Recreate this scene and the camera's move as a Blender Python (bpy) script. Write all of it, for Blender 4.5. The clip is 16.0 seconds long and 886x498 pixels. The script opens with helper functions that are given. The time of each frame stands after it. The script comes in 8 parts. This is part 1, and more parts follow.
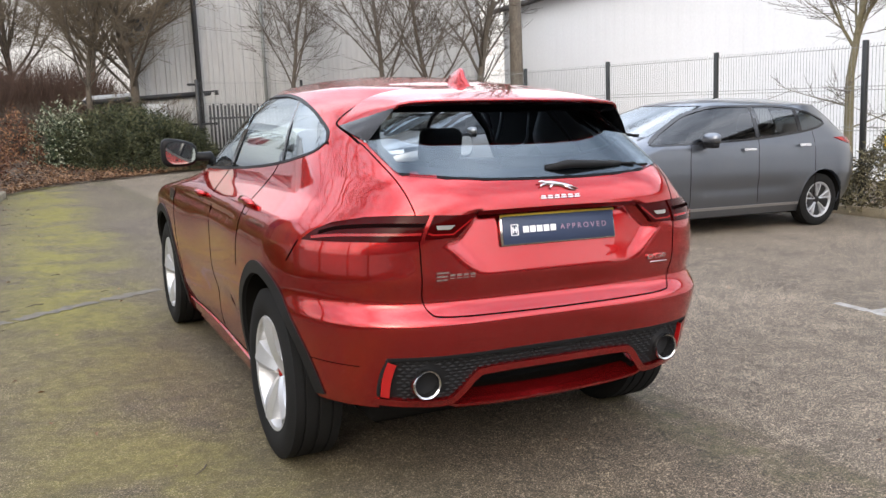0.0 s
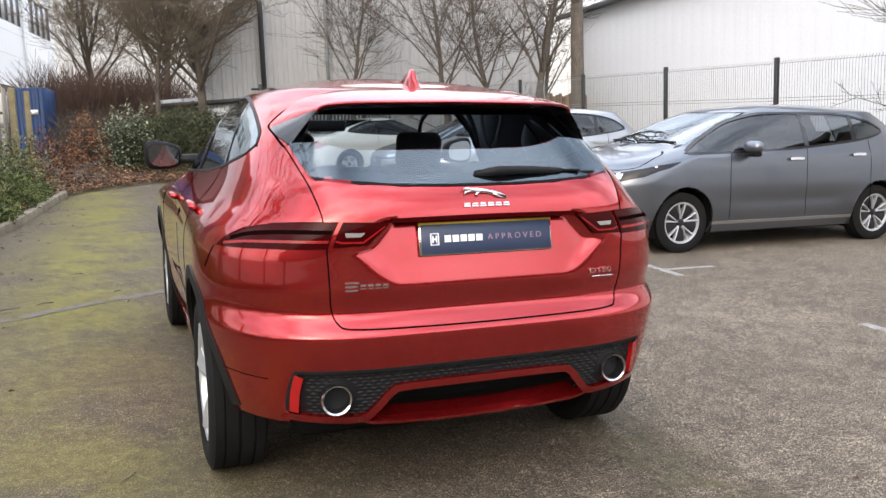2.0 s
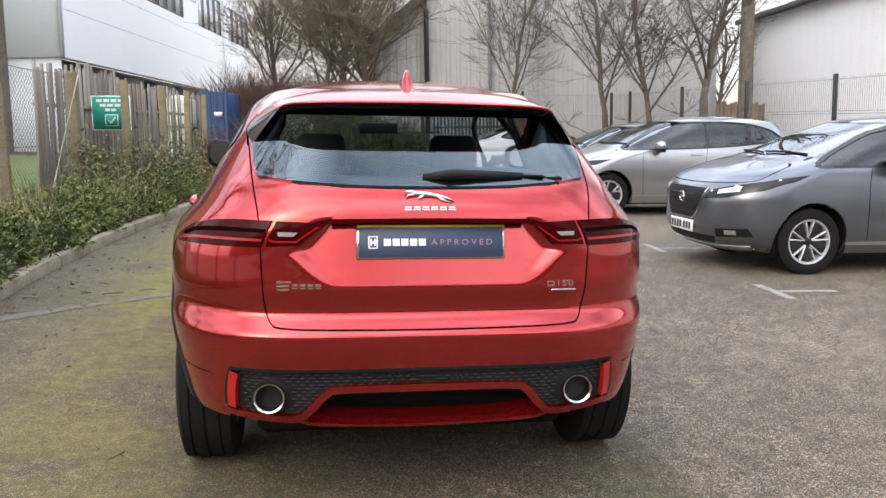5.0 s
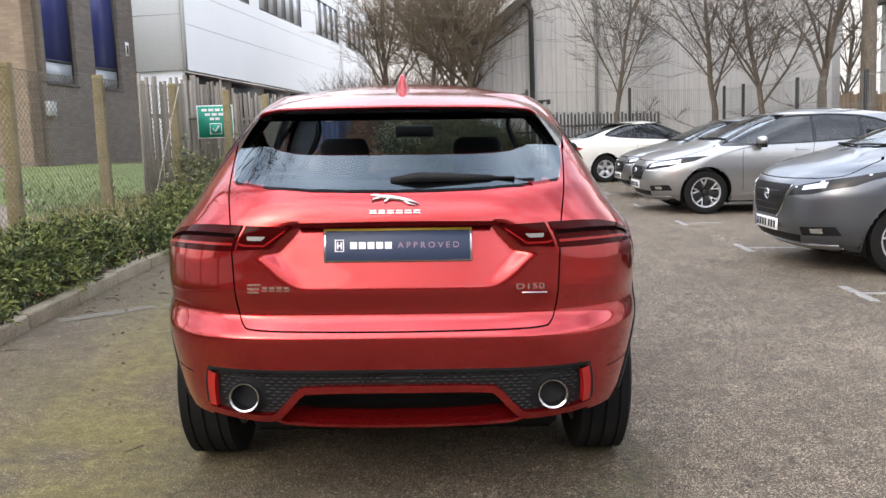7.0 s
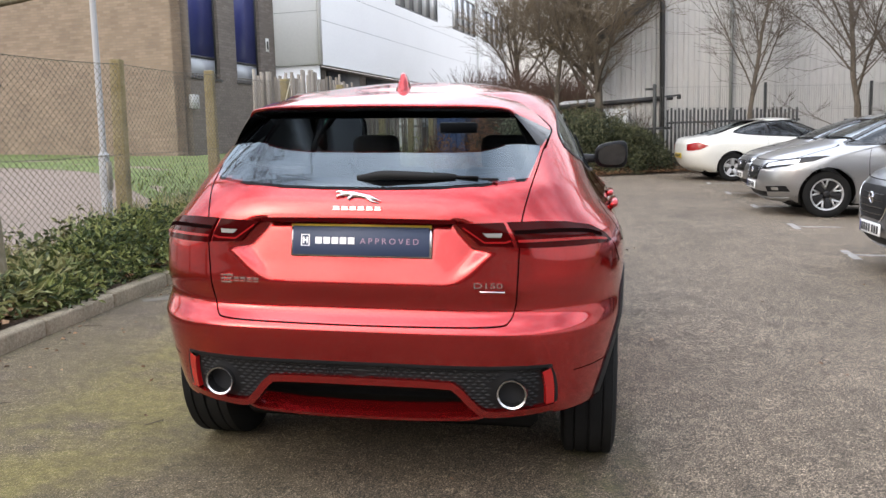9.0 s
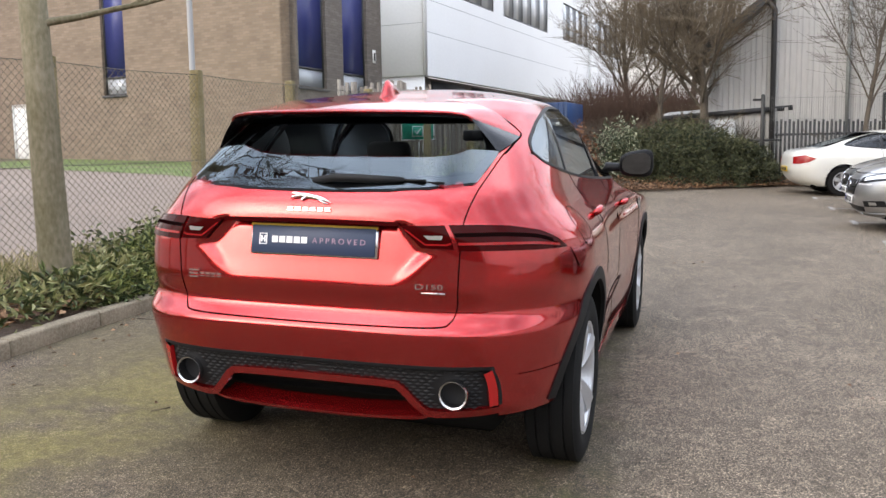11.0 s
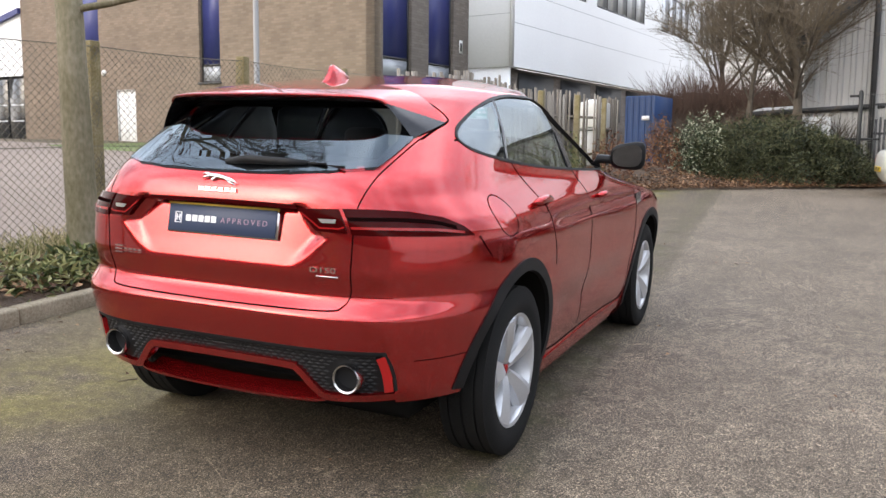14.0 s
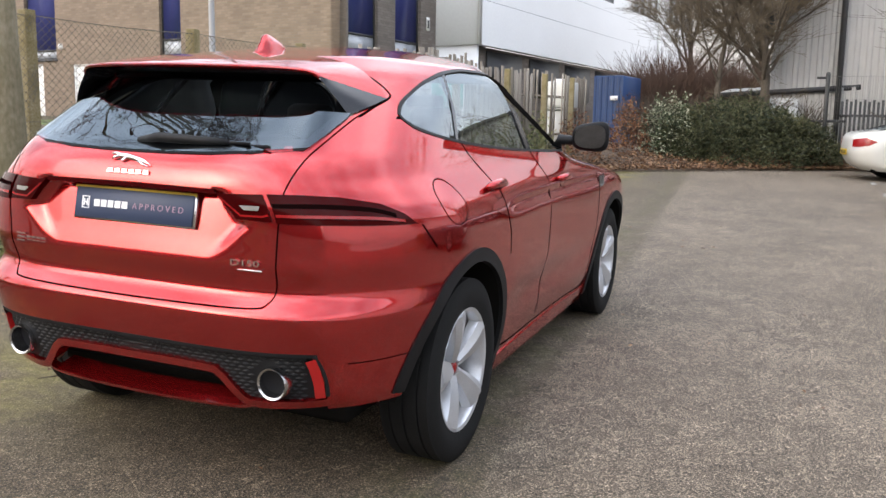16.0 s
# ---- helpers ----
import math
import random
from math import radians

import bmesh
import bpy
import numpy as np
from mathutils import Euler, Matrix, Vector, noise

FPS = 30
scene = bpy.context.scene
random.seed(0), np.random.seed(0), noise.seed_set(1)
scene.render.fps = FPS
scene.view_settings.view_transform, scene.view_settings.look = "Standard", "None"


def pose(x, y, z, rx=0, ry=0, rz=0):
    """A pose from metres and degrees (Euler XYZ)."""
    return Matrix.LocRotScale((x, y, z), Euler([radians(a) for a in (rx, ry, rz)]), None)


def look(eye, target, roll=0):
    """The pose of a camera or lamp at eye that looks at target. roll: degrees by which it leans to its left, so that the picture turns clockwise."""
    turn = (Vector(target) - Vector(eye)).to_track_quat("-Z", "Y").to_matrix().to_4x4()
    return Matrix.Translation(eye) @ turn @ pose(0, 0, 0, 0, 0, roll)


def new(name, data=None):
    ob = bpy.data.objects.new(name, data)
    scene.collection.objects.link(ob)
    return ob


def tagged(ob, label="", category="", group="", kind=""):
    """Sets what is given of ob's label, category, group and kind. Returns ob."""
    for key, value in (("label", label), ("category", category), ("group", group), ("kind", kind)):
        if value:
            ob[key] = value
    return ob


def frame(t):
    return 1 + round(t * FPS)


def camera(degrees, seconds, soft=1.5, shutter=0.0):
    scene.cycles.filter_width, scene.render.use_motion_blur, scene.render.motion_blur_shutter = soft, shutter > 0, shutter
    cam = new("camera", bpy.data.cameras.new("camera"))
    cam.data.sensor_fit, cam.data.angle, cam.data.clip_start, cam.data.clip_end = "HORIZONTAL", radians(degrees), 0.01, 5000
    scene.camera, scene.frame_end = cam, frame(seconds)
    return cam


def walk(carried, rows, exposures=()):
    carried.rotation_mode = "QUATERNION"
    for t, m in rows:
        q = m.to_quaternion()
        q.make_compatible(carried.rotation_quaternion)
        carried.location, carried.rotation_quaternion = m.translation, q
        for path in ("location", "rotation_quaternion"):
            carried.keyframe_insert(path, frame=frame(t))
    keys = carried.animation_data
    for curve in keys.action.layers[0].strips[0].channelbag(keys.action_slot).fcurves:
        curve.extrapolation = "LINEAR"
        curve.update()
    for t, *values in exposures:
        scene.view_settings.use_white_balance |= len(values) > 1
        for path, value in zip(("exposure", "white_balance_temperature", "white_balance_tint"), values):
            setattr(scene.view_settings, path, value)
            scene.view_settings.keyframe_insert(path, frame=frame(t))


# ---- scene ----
cam = camera(55.2, 16.0)
SLOPE = pose(0, 0, 0, 1.2, 1.4, 0)  # the car park rises ahead and falls to the right
PATH = [
    (0, (-1.794, -2.653, 1.444), (-0.924, -0.879, 1.13), -0.5),
    (0.5, (-1.612, -2.715, 1.453), (-0.815, -0.908, 1.133), -0.4),
    (1, (-1.503, -2.747, 1.434), (-0.736, -0.927, 1.118), -0.4),
    (1.5, (-1.357, -2.731, 1.414), (-0.616, -0.898, 1.111), -0.2),
    (2, (-1.206, -2.729, 1.428), (-0.502, -0.881, 1.129), -0.1),
    (2.5, (-1.097, -2.74, 1.426), (-0.451, -0.871, 1.13), 0.2),
    (3, (-0.931, -2.77, 1.434), (-0.366, -0.874, 1.139), 0.5),
    (3.5, (-0.779, -2.832, 1.44), (-0.299, -0.913, 1.145), 0.6),
    (4, (-0.67, -2.826, 1.418), (-0.252, -0.892, 1.129), 0.5),
    (4.2, (-0.61, -2.819, 1.401), (-0.213, -0.879, 1.118), 0.6),
    (6.3, (-0.036, -2.923, 1.441), (0.055, -0.947, 1.143), -0.3),
    (6.5, (0.021, -2.921, 1.443), (0.082, -0.944, 1.146), -0.6),
    (7, (0.158, -2.894, 1.423), (0.162, -0.915, 1.138), -0.7),
    (7.5, (0.308, -2.869, 1.432), (0.241, -0.89, 1.149), -0.4),
    (8, (0.424, -2.849, 1.436), (0.291, -0.875, 1.147), -0.3),
    (8.5, (0.609, -2.86, 1.436), (0.389, -0.893, 1.145), 0.1),
    (9, (0.789, -2.881, 1.438), (0.463, -0.93, 1.141), -0.2),
    (9.2, (0.888, -2.85, 1.483), (0.524, -0.907, 1.179), -0.4),
    (11.3, (1.48, -2.804, 1.409), (0.847, -0.926, 1.139), 0.3),
    (11.5, (1.539, -2.795, 1.406), (0.878, -0.928, 1.131), 0.3),
    (12, (1.644, -2.714, 1.387), (0.921, -0.871, 1.101), -0.2),
    (12.5, (1.755, -2.628, 1.392), (0.975, -0.809, 1.104), 0.1),
    (13, (1.839, -2.59, 1.398), (1.049, -0.777, 1.099), 1.1),
    (13.5, (1.975, -2.562, 1.4), (1.181, -0.752, 1.098), 2.0),
    (14, (2.075, -2.534, 1.401), (1.262, -0.731, 1.107), 1.3),
    (14.5, (2.105, -2.523, 1.395), (1.291, -0.721, 1.092), 0.9),
    (15, (2.108, -2.491, 1.392), (1.317, -0.682, 1.073), 1.1),
    (15.5, (2.09, -2.366, 1.385), (1.324, -0.549, 1.048), 1.4),
    (16, (2.042, -2.21, 1.394), (1.299, -0.385, 1.054), 1.8),
]
walk(cam, [(t, SLOPE @ look(eye, target, roll)) for t, eye, target, roll in PATH])

# ---- world, sun and exposure ----
world = bpy.data.worlds.new("sky")
scene.world = world
world.use_nodes = True
SUN_ROT = radians(212)
wn = world.node_tree.nodes
sky = wn.new("ShaderNodeTexSky")
sky.sky_type, sky.sun_disc = "NISHITA", False
sky.sun_elevation, sky.sun_rotation = radians(28), SUN_ROT
sky.air_density, sky.dust_density, sky.ozone_density = 1.0, 6.0, 1.0
soften = wn.new("ShaderNodeMix")
soften.data_type = "RGBA"
soften.inputs[0].default_value = 0.72
soften.inputs[7].default_value = (9.0, 9.3, 10.0, 1)
world.node_tree.links.new(sky.outputs[0], soften.inputs[6])
# an overcast sky, brighter overhead than at the horizon
tc = wn.new("ShaderNodeTexCoord")
sep = wn.new("ShaderNodeSeparateXYZ")
world.node_tree.links.new(tc.outputs["Generated"], sep.inputs[0])
rise = wn.new("ShaderNodeMapRange")
rise.inputs["From Min"].default_value, rise.inputs["From Max"].default_value = 0.0, 1.0
rise.inputs["To Min"].default_value, rise.inputs["To Max"].default_value = 0.17, 0.42
world.node_tree.links.new(sep.outputs[2], rise.inputs[0])
cloud = wn.new("ShaderNodeTexNoise")
cloud.inputs["Scale"].default_value, cloud.inputs["Detail"].default_value = 2.2, 5
world.node_tree.links.new(tc.outputs["Generated"], cloud.inputs["Vector"])
puff = wn.new("ShaderNodeMapRange")
puff.inputs["From Min"].default_value, puff.inputs["From Max"].default_value = 0.35, 0.65
puff.inputs["To Min"].default_value, puff.inputs["To Max"].default_value = 0.5, 1.5
world.node_tree.links.new(cloud.outputs[0], puff.inputs[0])
gain = wn.new("ShaderNodeMath")
gain.operation = "MULTIPLY"
world.node_tree.links.new(rise.outputs[0], gain.inputs[0])
world.node_tree.links.new(puff.outputs[0], gain.inputs[1])
cover = wn.new("ShaderNodeMix")
cover.data_type = "RGBA"
cover.inputs[6].default_value, cover.inputs[7].default_value = (4.9, 6.8, 9.9, 1), (11.1, 10.4, 9.9, 1)
low_sky = wn.new("ShaderNodeMapRange")
low_sky.inputs["From Min"].default_value, low_sky.inputs["From Max"].default_value = 0.12, 0.6
low_sky.inputs["To Min"].default_value, low_sky.inputs["To Max"].default_value = 0.95, 0.2
world.node_tree.links.new(sep.outputs[2], low_sky.inputs[0])
veil = wn.new("ShaderNodeMath")
veil.operation = "MAXIMUM"
world.node_tree.links.new(low_sky.outputs[0], veil.inputs[0])
world.node_tree.links.new(cloud.outputs[0], veil.inputs[1])
world.node_tree.links.new(veil.outputs[0], cover.inputs[0])
world.node_tree.links.new(cover.outputs[2], soften.inputs[7])
world.node_tree.links.new(gain.outputs[0], wn["Background"].inputs[1])
world.node_tree.links.new(soften.outputs[2], wn["Background"].inputs[0])
sun = new("sun", bpy.data.lights.new("sun", "SUN"))
sun.data.energy, sun.data.angle, sun.data.color = 0.7, radians(50), (1, 0.95, 0.88)
sun.matrix_world = pose(0, 0, 30, 60, 0, -32)
scene.view_settings.exposure = -0.06


# ---- materials ----
def nodes_of(m):
    return m.node_tree.nodes, m.node_tree.links


def plain(name, color, rough=0.5, metal=0.0, coat=0.0, spec=0.5, emit=None, strength=1.0, alpha=None):
    m = bpy.data.materials.new(name)
    m.use_nodes = True
    b = m.node_tree.nodes["Principled BSDF"]
    b.inputs["Base Color"].default_value = (*color, 1)
    b.inputs["Roughness"].default_value = rough
    b.inputs["Metallic"].default_value = metal
    b.inputs["Coat Weight"].default_value = coat
    b.inputs["Coat Roughness"].default_value = 0.03
    b.inputs["Coat IOR"].default_value = 1.43
    b.inputs["Specular IOR Level"].default_value = spec
    if emit:
        b.inputs["Emission Color"].default_value = (*emit, 1)
        b.inputs["Emission Strength"].default_value = strength
    return m


def worn(name, colors, scale=3.0, fine=60.0, rough=(0.6, 0.9), bump=0.2, dist=0.01, stretch=(1, 1, 1), metal=0.0, island=0.0, mix=0.5, obj_random=0.0):
    """A surface of two or three colours in broad patches and fine grain, with relief."""
    m = bpy.data.materials.new(name)
    m.use_nodes = True
    n, l = nodes_of(m)
    b = n["Principled BSDF"]
    tc = n.new("ShaderNodeTexCoord")
    mp = n.new("ShaderNodeMapping")
    mp.inputs["Scale"].default_value = stretch
    l.new(tc.outputs["Object"], mp.inputs[0])
    n1 = n.new("ShaderNodeTexNoise")
    n1.inputs["Scale"].default_value, n1.inputs["Detail"].default_value = scale, 6
    n2 = n.new("ShaderNodeTexNoise")
    n2.inputs["Scale"].default_value, n2.inputs["Detail"].default_value = fine, 5
    for q in (n1, n2):
        l.new(mp.outputs[0], q.inputs["Vector"])
    add = n.new("ShaderNodeMath")
    add.operation = "MULTIPLY_ADD"
    add.inputs[1].default_value = mix
    l.new(n2.outputs[0], add.inputs[0])
    sc = n.new("ShaderNodeMath")
    sc.operation = "MULTIPLY"
    sc.inputs[1].default_value = 1 - mix
    l.new(n1.outputs[0], sc.inputs[0])
    l.new(sc.outputs[0], add.inputs[2])
    last = add.outputs[0]
    if island or obj_random:
        src = n.new("ShaderNodeNewGeometry").outputs["Random Per Island"] if island else n.new("ShaderNodeObjectInfo").outputs["Random"]
        off = n.new("ShaderNodeMath")
        off.operation = "MULTIPLY_ADD"
        off.inputs[1].default_value = island or obj_random
        l.new(src, off.inputs[0])
        sub = n.new("ShaderNodeMath")
        sub.operation = "SUBTRACT"
        sub.inputs[1].default_value = (island or obj_random) / 2
        l.new(last, sub.inputs[0])
        l.new(sub.outputs[0], off.inputs[2])
        last = off.outputs[0]
    ramp = n.new("ShaderNodeValToRGB")
    e = ramp.color_ramp.elements
    span = np.linspace(0.3, 0.7, len(colors))
    while len(e) < len(colors):
        e.new(0.5)
    for k, c in enumerate(colors):
        e[k].position, e[k].color = float(span[k]), (*c, 1)
    l.new(last, ramp.inputs[0])
    l.new(ramp.outputs[0], b.inputs["Base Color"])
    mr = n.new("ShaderNodeMapRange")
    mr.inputs["To Min"].default_value, mr.inputs["To Max"].default_value = rough
    l.new(n1.outputs[0], mr.inputs[0])
    l.new(mr.outputs[0], b.inputs["Roughness"])
    b.inputs["Metallic"].default_value = metal
    if bump:
        bp = n.new("ShaderNodeBump")
        bp.inputs["Strength"].default_value, bp.inputs["Distance"].default_value = bump, dist
        l.new(n2.outputs[0], bp.inputs["Height"])
        l.new(bp.outputs[0], b.inputs["Normal"])
    return m


def glass(name, tint, rough=0.0, ior=1.75, sheen=(0.9, 0.9, 0.9), both=False):
    """Tinted pane: clear share that darkens what lies behind it, under a mirror-like face."""
    m = bpy.data.materials.new(name)
    m.use_nodes = True
    n, l = nodes_of(m)
    n.remove(n["Principled BSDF"])
    tr = n.new("ShaderNodeBsdfTransparent")
    tr.inputs[0].default_value = (*tint, 1)
    gl = n.new("ShaderNodeBsdfGlossy")
    gl.inputs["Color"].default_value = (*sheen, 1)
    gl.inputs["Roughness"].default_value = rough
    mx = n.new("ShaderNodeMixShader")
    if both:
        # the same gloss on either face of a thin pane
        face = n.new("ShaderNodeLayerWeight")
        fifth = n.new("ShaderNodeMath")
        fifth.operation, fifth.inputs[1].default_value = "POWER", 5.0
        l.new(face.outputs["Facing"], fifth.inputs[0])
        rise = n.new("ShaderNodeMapRange")
        rise.inputs["To Min"].default_value, rise.inputs["To Max"].default_value = ((ior - 1) / (ior + 1)) ** 2, 1.0
        l.new(fifth.outputs[0], rise.inputs[0])
        l.new(rise.outputs[0], mx.inputs[0])
    else:
        fr = n.new("ShaderNodeFresnel")
        fr.inputs[0].default_value = ior
        l.new(fr.outputs[0], mx.inputs[0])
    l.new(tr.outputs[0], mx.inputs[1])
    l.new(gl.outputs[0], mx.inputs[2])
    l.new(mx.outputs[0], n["Material Output"].inputs[0])
    return m


def car_paint(name, color, metal=0.35, rough=0.32, flake=0.25):
    m = plain(name, color, rough, metal, 1.0)
    n, l = nodes_of(m)
    b = n["Principled BSDF"]
    v = n.new("ShaderNodeTexVoronoi")
    v.inputs["Scale"].default_value = 900
    tc = n.new("ShaderNodeTexCoord")
    l.new(tc.outputs["Object"], v.inputs["Vector"])
    mix = n.new("ShaderNodeMix")
    mix.data_type = "RGBA"
    mix.inputs[6].default_value = (*[c * (1 - flake) for c in color], 1)
    mix.inputs[7].default_value = (*[min(1, c * (1 + flake)) for c in color], 1)
    l.new(v.outputs["Color"], mix.inputs[0])
    l.new(mix.outputs[2], b.inputs["Base Color"])
    dirt = n.new("ShaderNodeTexNoise")
    dirt.inputs["Scale"].default_value, dirt.inputs["Detail"].default_value = 4, 8
    l.new(tc.outputs["Object"], dirt.inputs["Vector"])
    mr = n.new("ShaderNodeMapRange")
    mr.inputs["From Min"].default_value, mr.inputs["From Max"].default_value = 0.4, 0.7
    mr.inputs["To Min"].default_value, mr.inputs["To Max"].default_value = 0.004, 0.035
    l.new(dirt.outputs[0], mr.inputs[0])
    l.new(mr.outputs[0], b.inputs["Coat Roughness"])
    return m


RED = car_paint("red_paint", (0.40, 0.0125, 0.0138), 0.88, 0.22)
RED.node_tree.nodes["Principled BSDF"].inputs["Specular Tint"].default_value = (0.9, 0.39, 0.37, 1)
RED.node_tree.nodes["Principled BSDF"].inputs["Specular IOR Level"].default_value = 0.15
RED.node_tree.nodes["Principled BSDF"].inputs["Coat IOR"].default_value = 1.62
GREY_PAINT = car_paint("grey_paint", (0.15, 0.165, 0.19), 0.85, 0.3)
SILVER_PAINT = car_paint("silver_paint", (0.42, 0.425, 0.435), 0.85, 0.3)
DARKGREY_PAINT = car_paint("dark_grey_paint", (0.27, 0.275, 0.28), 0.85, 0.3)
WHITE_PAINT = car_paint("pearl_paint", (0.66, 0.66, 0.62), 0.1, 0.35)
BLACK_PLASTIC = worn("black_plastic", [(0.009, 0.009, 0.010), (0.016, 0.016, 0.017)], 5, 300, (0.45, 0.65), 0.15, 0.001)
GLOSS_BLACK = plain("gloss_black", (0.016, 0.016, 0.018), 0.14, 0, 0.0, 0.5)
TRIM_BLACK = plain("satin_black", (0.007, 0.007, 0.008), 0.45, 0, 0, 0.18)
SEAM = plain("shut_line", (0.006, 0.002, 0.002), 0.9, 0, 0, 0.0)
DARK = plain("underbody", (0.013, 0.0125, 0.012), 0.95, 0, 0, 0.0)
RUBBER = worn("tyre_rubber", [(0.007, 0.007, 0.0072), (0.014, 0.0138, 0.0135)], 6, 200, (0.75, 0.95), 0.3, 0.001)
CHROME = plain("chrome", (0.78, 0.78, 0.8), 0.08, 1.0)
ALLOY = worn("alloy", [(0.46, 0.47, 0.49), (0.56, 0.57, 0.59)], 5, 150, (0.25, 0.38), 0.0, 0.001, metal=0.55)
DARK_ALLOY = plain("dark_alloy", (0.03, 0.03, 0.032), 0.35, 0.6)
DISC = plain("brake_disc", (0.28, 0.27, 0.26), 0.4, 0.9)
LAMP_RED = plain("red_lens", (0.034, 0.001, 0.0012), 0.08, 0, 0.0, 0.3)
LAMP_RED.node_tree.nodes["Principled BSDF"].inputs["IOR"].default_value = 1.25
LAMP_BAR = plain("red_light_guide", (0.24, 0.005, 0.006), 0.2, 0, 0.1)
REFLECTOR = plain("red_reflector", (0.36, 0.009, 0.010), 0.2, 0, 0.6)
LENS = plain("clear_lens", (0.32, 0.31, 0.29), 0.2, 0.3, 0.4)
BRIGHT_LENS = plain("headlamp_reflector", (0.72, 0.73, 0.75), 0.15, 0.6)
DARK_LENS = plain("smoked_lens", (0.016, 0.016, 0.018), 0.15, 0.0, 0.0, 0.3)
TINTED = glass("tinted_side_glass", (0.16, 0.18, 0.19), 0.0, 1.8)
SCREEN = glass("screen_glass", (0.5, 0.56, 0.57), 0.0, 3.5, (0.92, 0.97, 1.0))
GLASS_REAR = glass("privacy_glass", (0.53, 0.57, 0.60), 0.0, 2.05, (0.80, 0.92, 1.0), True)
GLASS_FRONT = glass("windscreen_glass", (0.92, 0.95, 0.94), 0.0, 1.5, both=True)
GLASS_HERO = glass("green_glass", (0.50, 0.56, 0.56), 0.0, 2.5, (0.88, 0.96, 1.0))
SEAT = worn("seat_cloth", [(0.028, 0.028, 0.03), (0.048, 0.048, 0.05)], 8, 200, (0.7, 0.9), 0.2, 0.002)
PLATE_BLUE = plain("plate_navy", (0.026, 0.04, 0.085), 0.5, 0, 0.0)
PLATE_YELLOW = plain("plate_yellow", (0.55, 0.38, 0.03), 0.4)
PLATE_WHITE = plain("plate_white", (0.75, 0.75, 0.74), 0.4)
INK = plain("ink_dark", (0.02, 0.02, 0.022), 0.5)
INK_WHITE = plain("ink_white", (0.8, 0.8, 0.82), 0.5)
INK_PINK = plain("ink_pink", (0.30, 0.19, 0.26), 0.5)
for m in (BLACK_PLASTIC, RUBBER):
    m.node_tree.nodes["Principled BSDF"].inputs["Specular IOR Level"].default_value = 0.18
PIPE = plain("polished_pipe", (0.52, 0.52, 0.53), 0.2, 1.0)
MIRROR = plain("mirror", (0.55, 0.57, 0.58), 0.03, 1.0)
BADGE = plain("satin_chrome", (0.62, 0.60, 0.60), 0.22, 1.0)


# ---- helpers of this scene ----
def curve(pts):
    """A smooth function through a few (a, b) pairs that does not overshoot."""
    xs, ys = np.array(pts, float).T
    h, d = np.diff(xs), np.diff(ys) / np.diff(xs)
    m = np.zeros(len(xs))
    m[0], m[-1] = d[0], d[-1]
    for k in range(1, len(xs) - 1):
        if d[k - 1] * d[k] > 0:
            w1, w2 = 2 * h[k] + h[k - 1], h[k] + 2 * h[k - 1]
            m[k] = (w1 + w2) / (w1 / d[k - 1] + w2 / d[k])

    def f(x):
        x = float(min(max(x, xs[0]), xs[-1]))
        k = int(min(max(np.searchsorted(xs, x) - 1, 0), len(xs) - 2))
        t = (x - xs[k]) / h[k]
        return float(ys[k] * (2 * t**3 - 3 * t**2 + 1) + ys[k + 1] * (3 * t**2 - 2 * t**3) + h[k] * (m[k] * (t**3 - 2 * t**2 + t) + m[k + 1] * (t**3 - t**2)))

    return f


def smooth01(a, b, x):
    t = min(max((x - a) / (b - a), 0.0), 1.0)
    return t * t * (3 - 2 * t)


def mesh_of(name, verts, faces, smooth=True, mats=()):
    me = bpy.data.meshes.new(name)
    me.from_pydata([tuple(v) for v in verts], [], faces)
    for m in mats:
        me.materials.append(m)
    if smooth:
        me.polygons.foreach_set("use_smooth", [True] * len(me.polygons))
    me.update()
    return me


def clean(me, merge=1e-5, sharp=None):
    """Weld doubled vertices, turn the faces outwards and crease sharp edges."""
    bm = bmesh.new()
    bm.from_mesh(me)
    bmesh.ops.remove_doubles(bm, verts=bm.verts, dist=merge)
    bmesh.ops.recalc_face_normals(bm, faces=bm.faces)
    if sharp is not None:
        for e in bm.edges:
            if len(e.link_faces) == 2 and e.calc_face_angle(0) > sharp:
                e.smooth = False
    bm.to_mesh(me)
    bm.free()
    return me


def as_mesh(name, bm, smooth=False, sharp=0.6):
    for e in bm.edges:
        if len(e.link_faces) == 2 and e.calc_face_angle(0) > sharp:
            e.smooth = False
    me = bpy.data.meshes.new(name)
    bm.to_mesh(me)
    bm.free()
    if smooth:
        me.polygons.foreach_set("use_smooth", [True] * len(me.polygons))
    return me


def part(name, data, material, parent=None, label="", m=None, kind=""):
    """One mesh object under a thing, a part or nothing."""
    me = as_mesh(name, data, True) if isinstance(data, bmesh.types.BMesh) else data
    if material and not me.materials:
        me.materials.append(material)
    ob = new(name, me)
    ob.parent = parent
    if m is not None:
        ob.matrix_basis = m
    return tagged(ob, label=label, kind=kind)


def thing(name, label, category, m, group="", kind=""):
    ob = new(name)
    ob.empty_display_size = 0.2
    ob.matrix_basis = m
    return tagged(ob, label, category, group, kind)


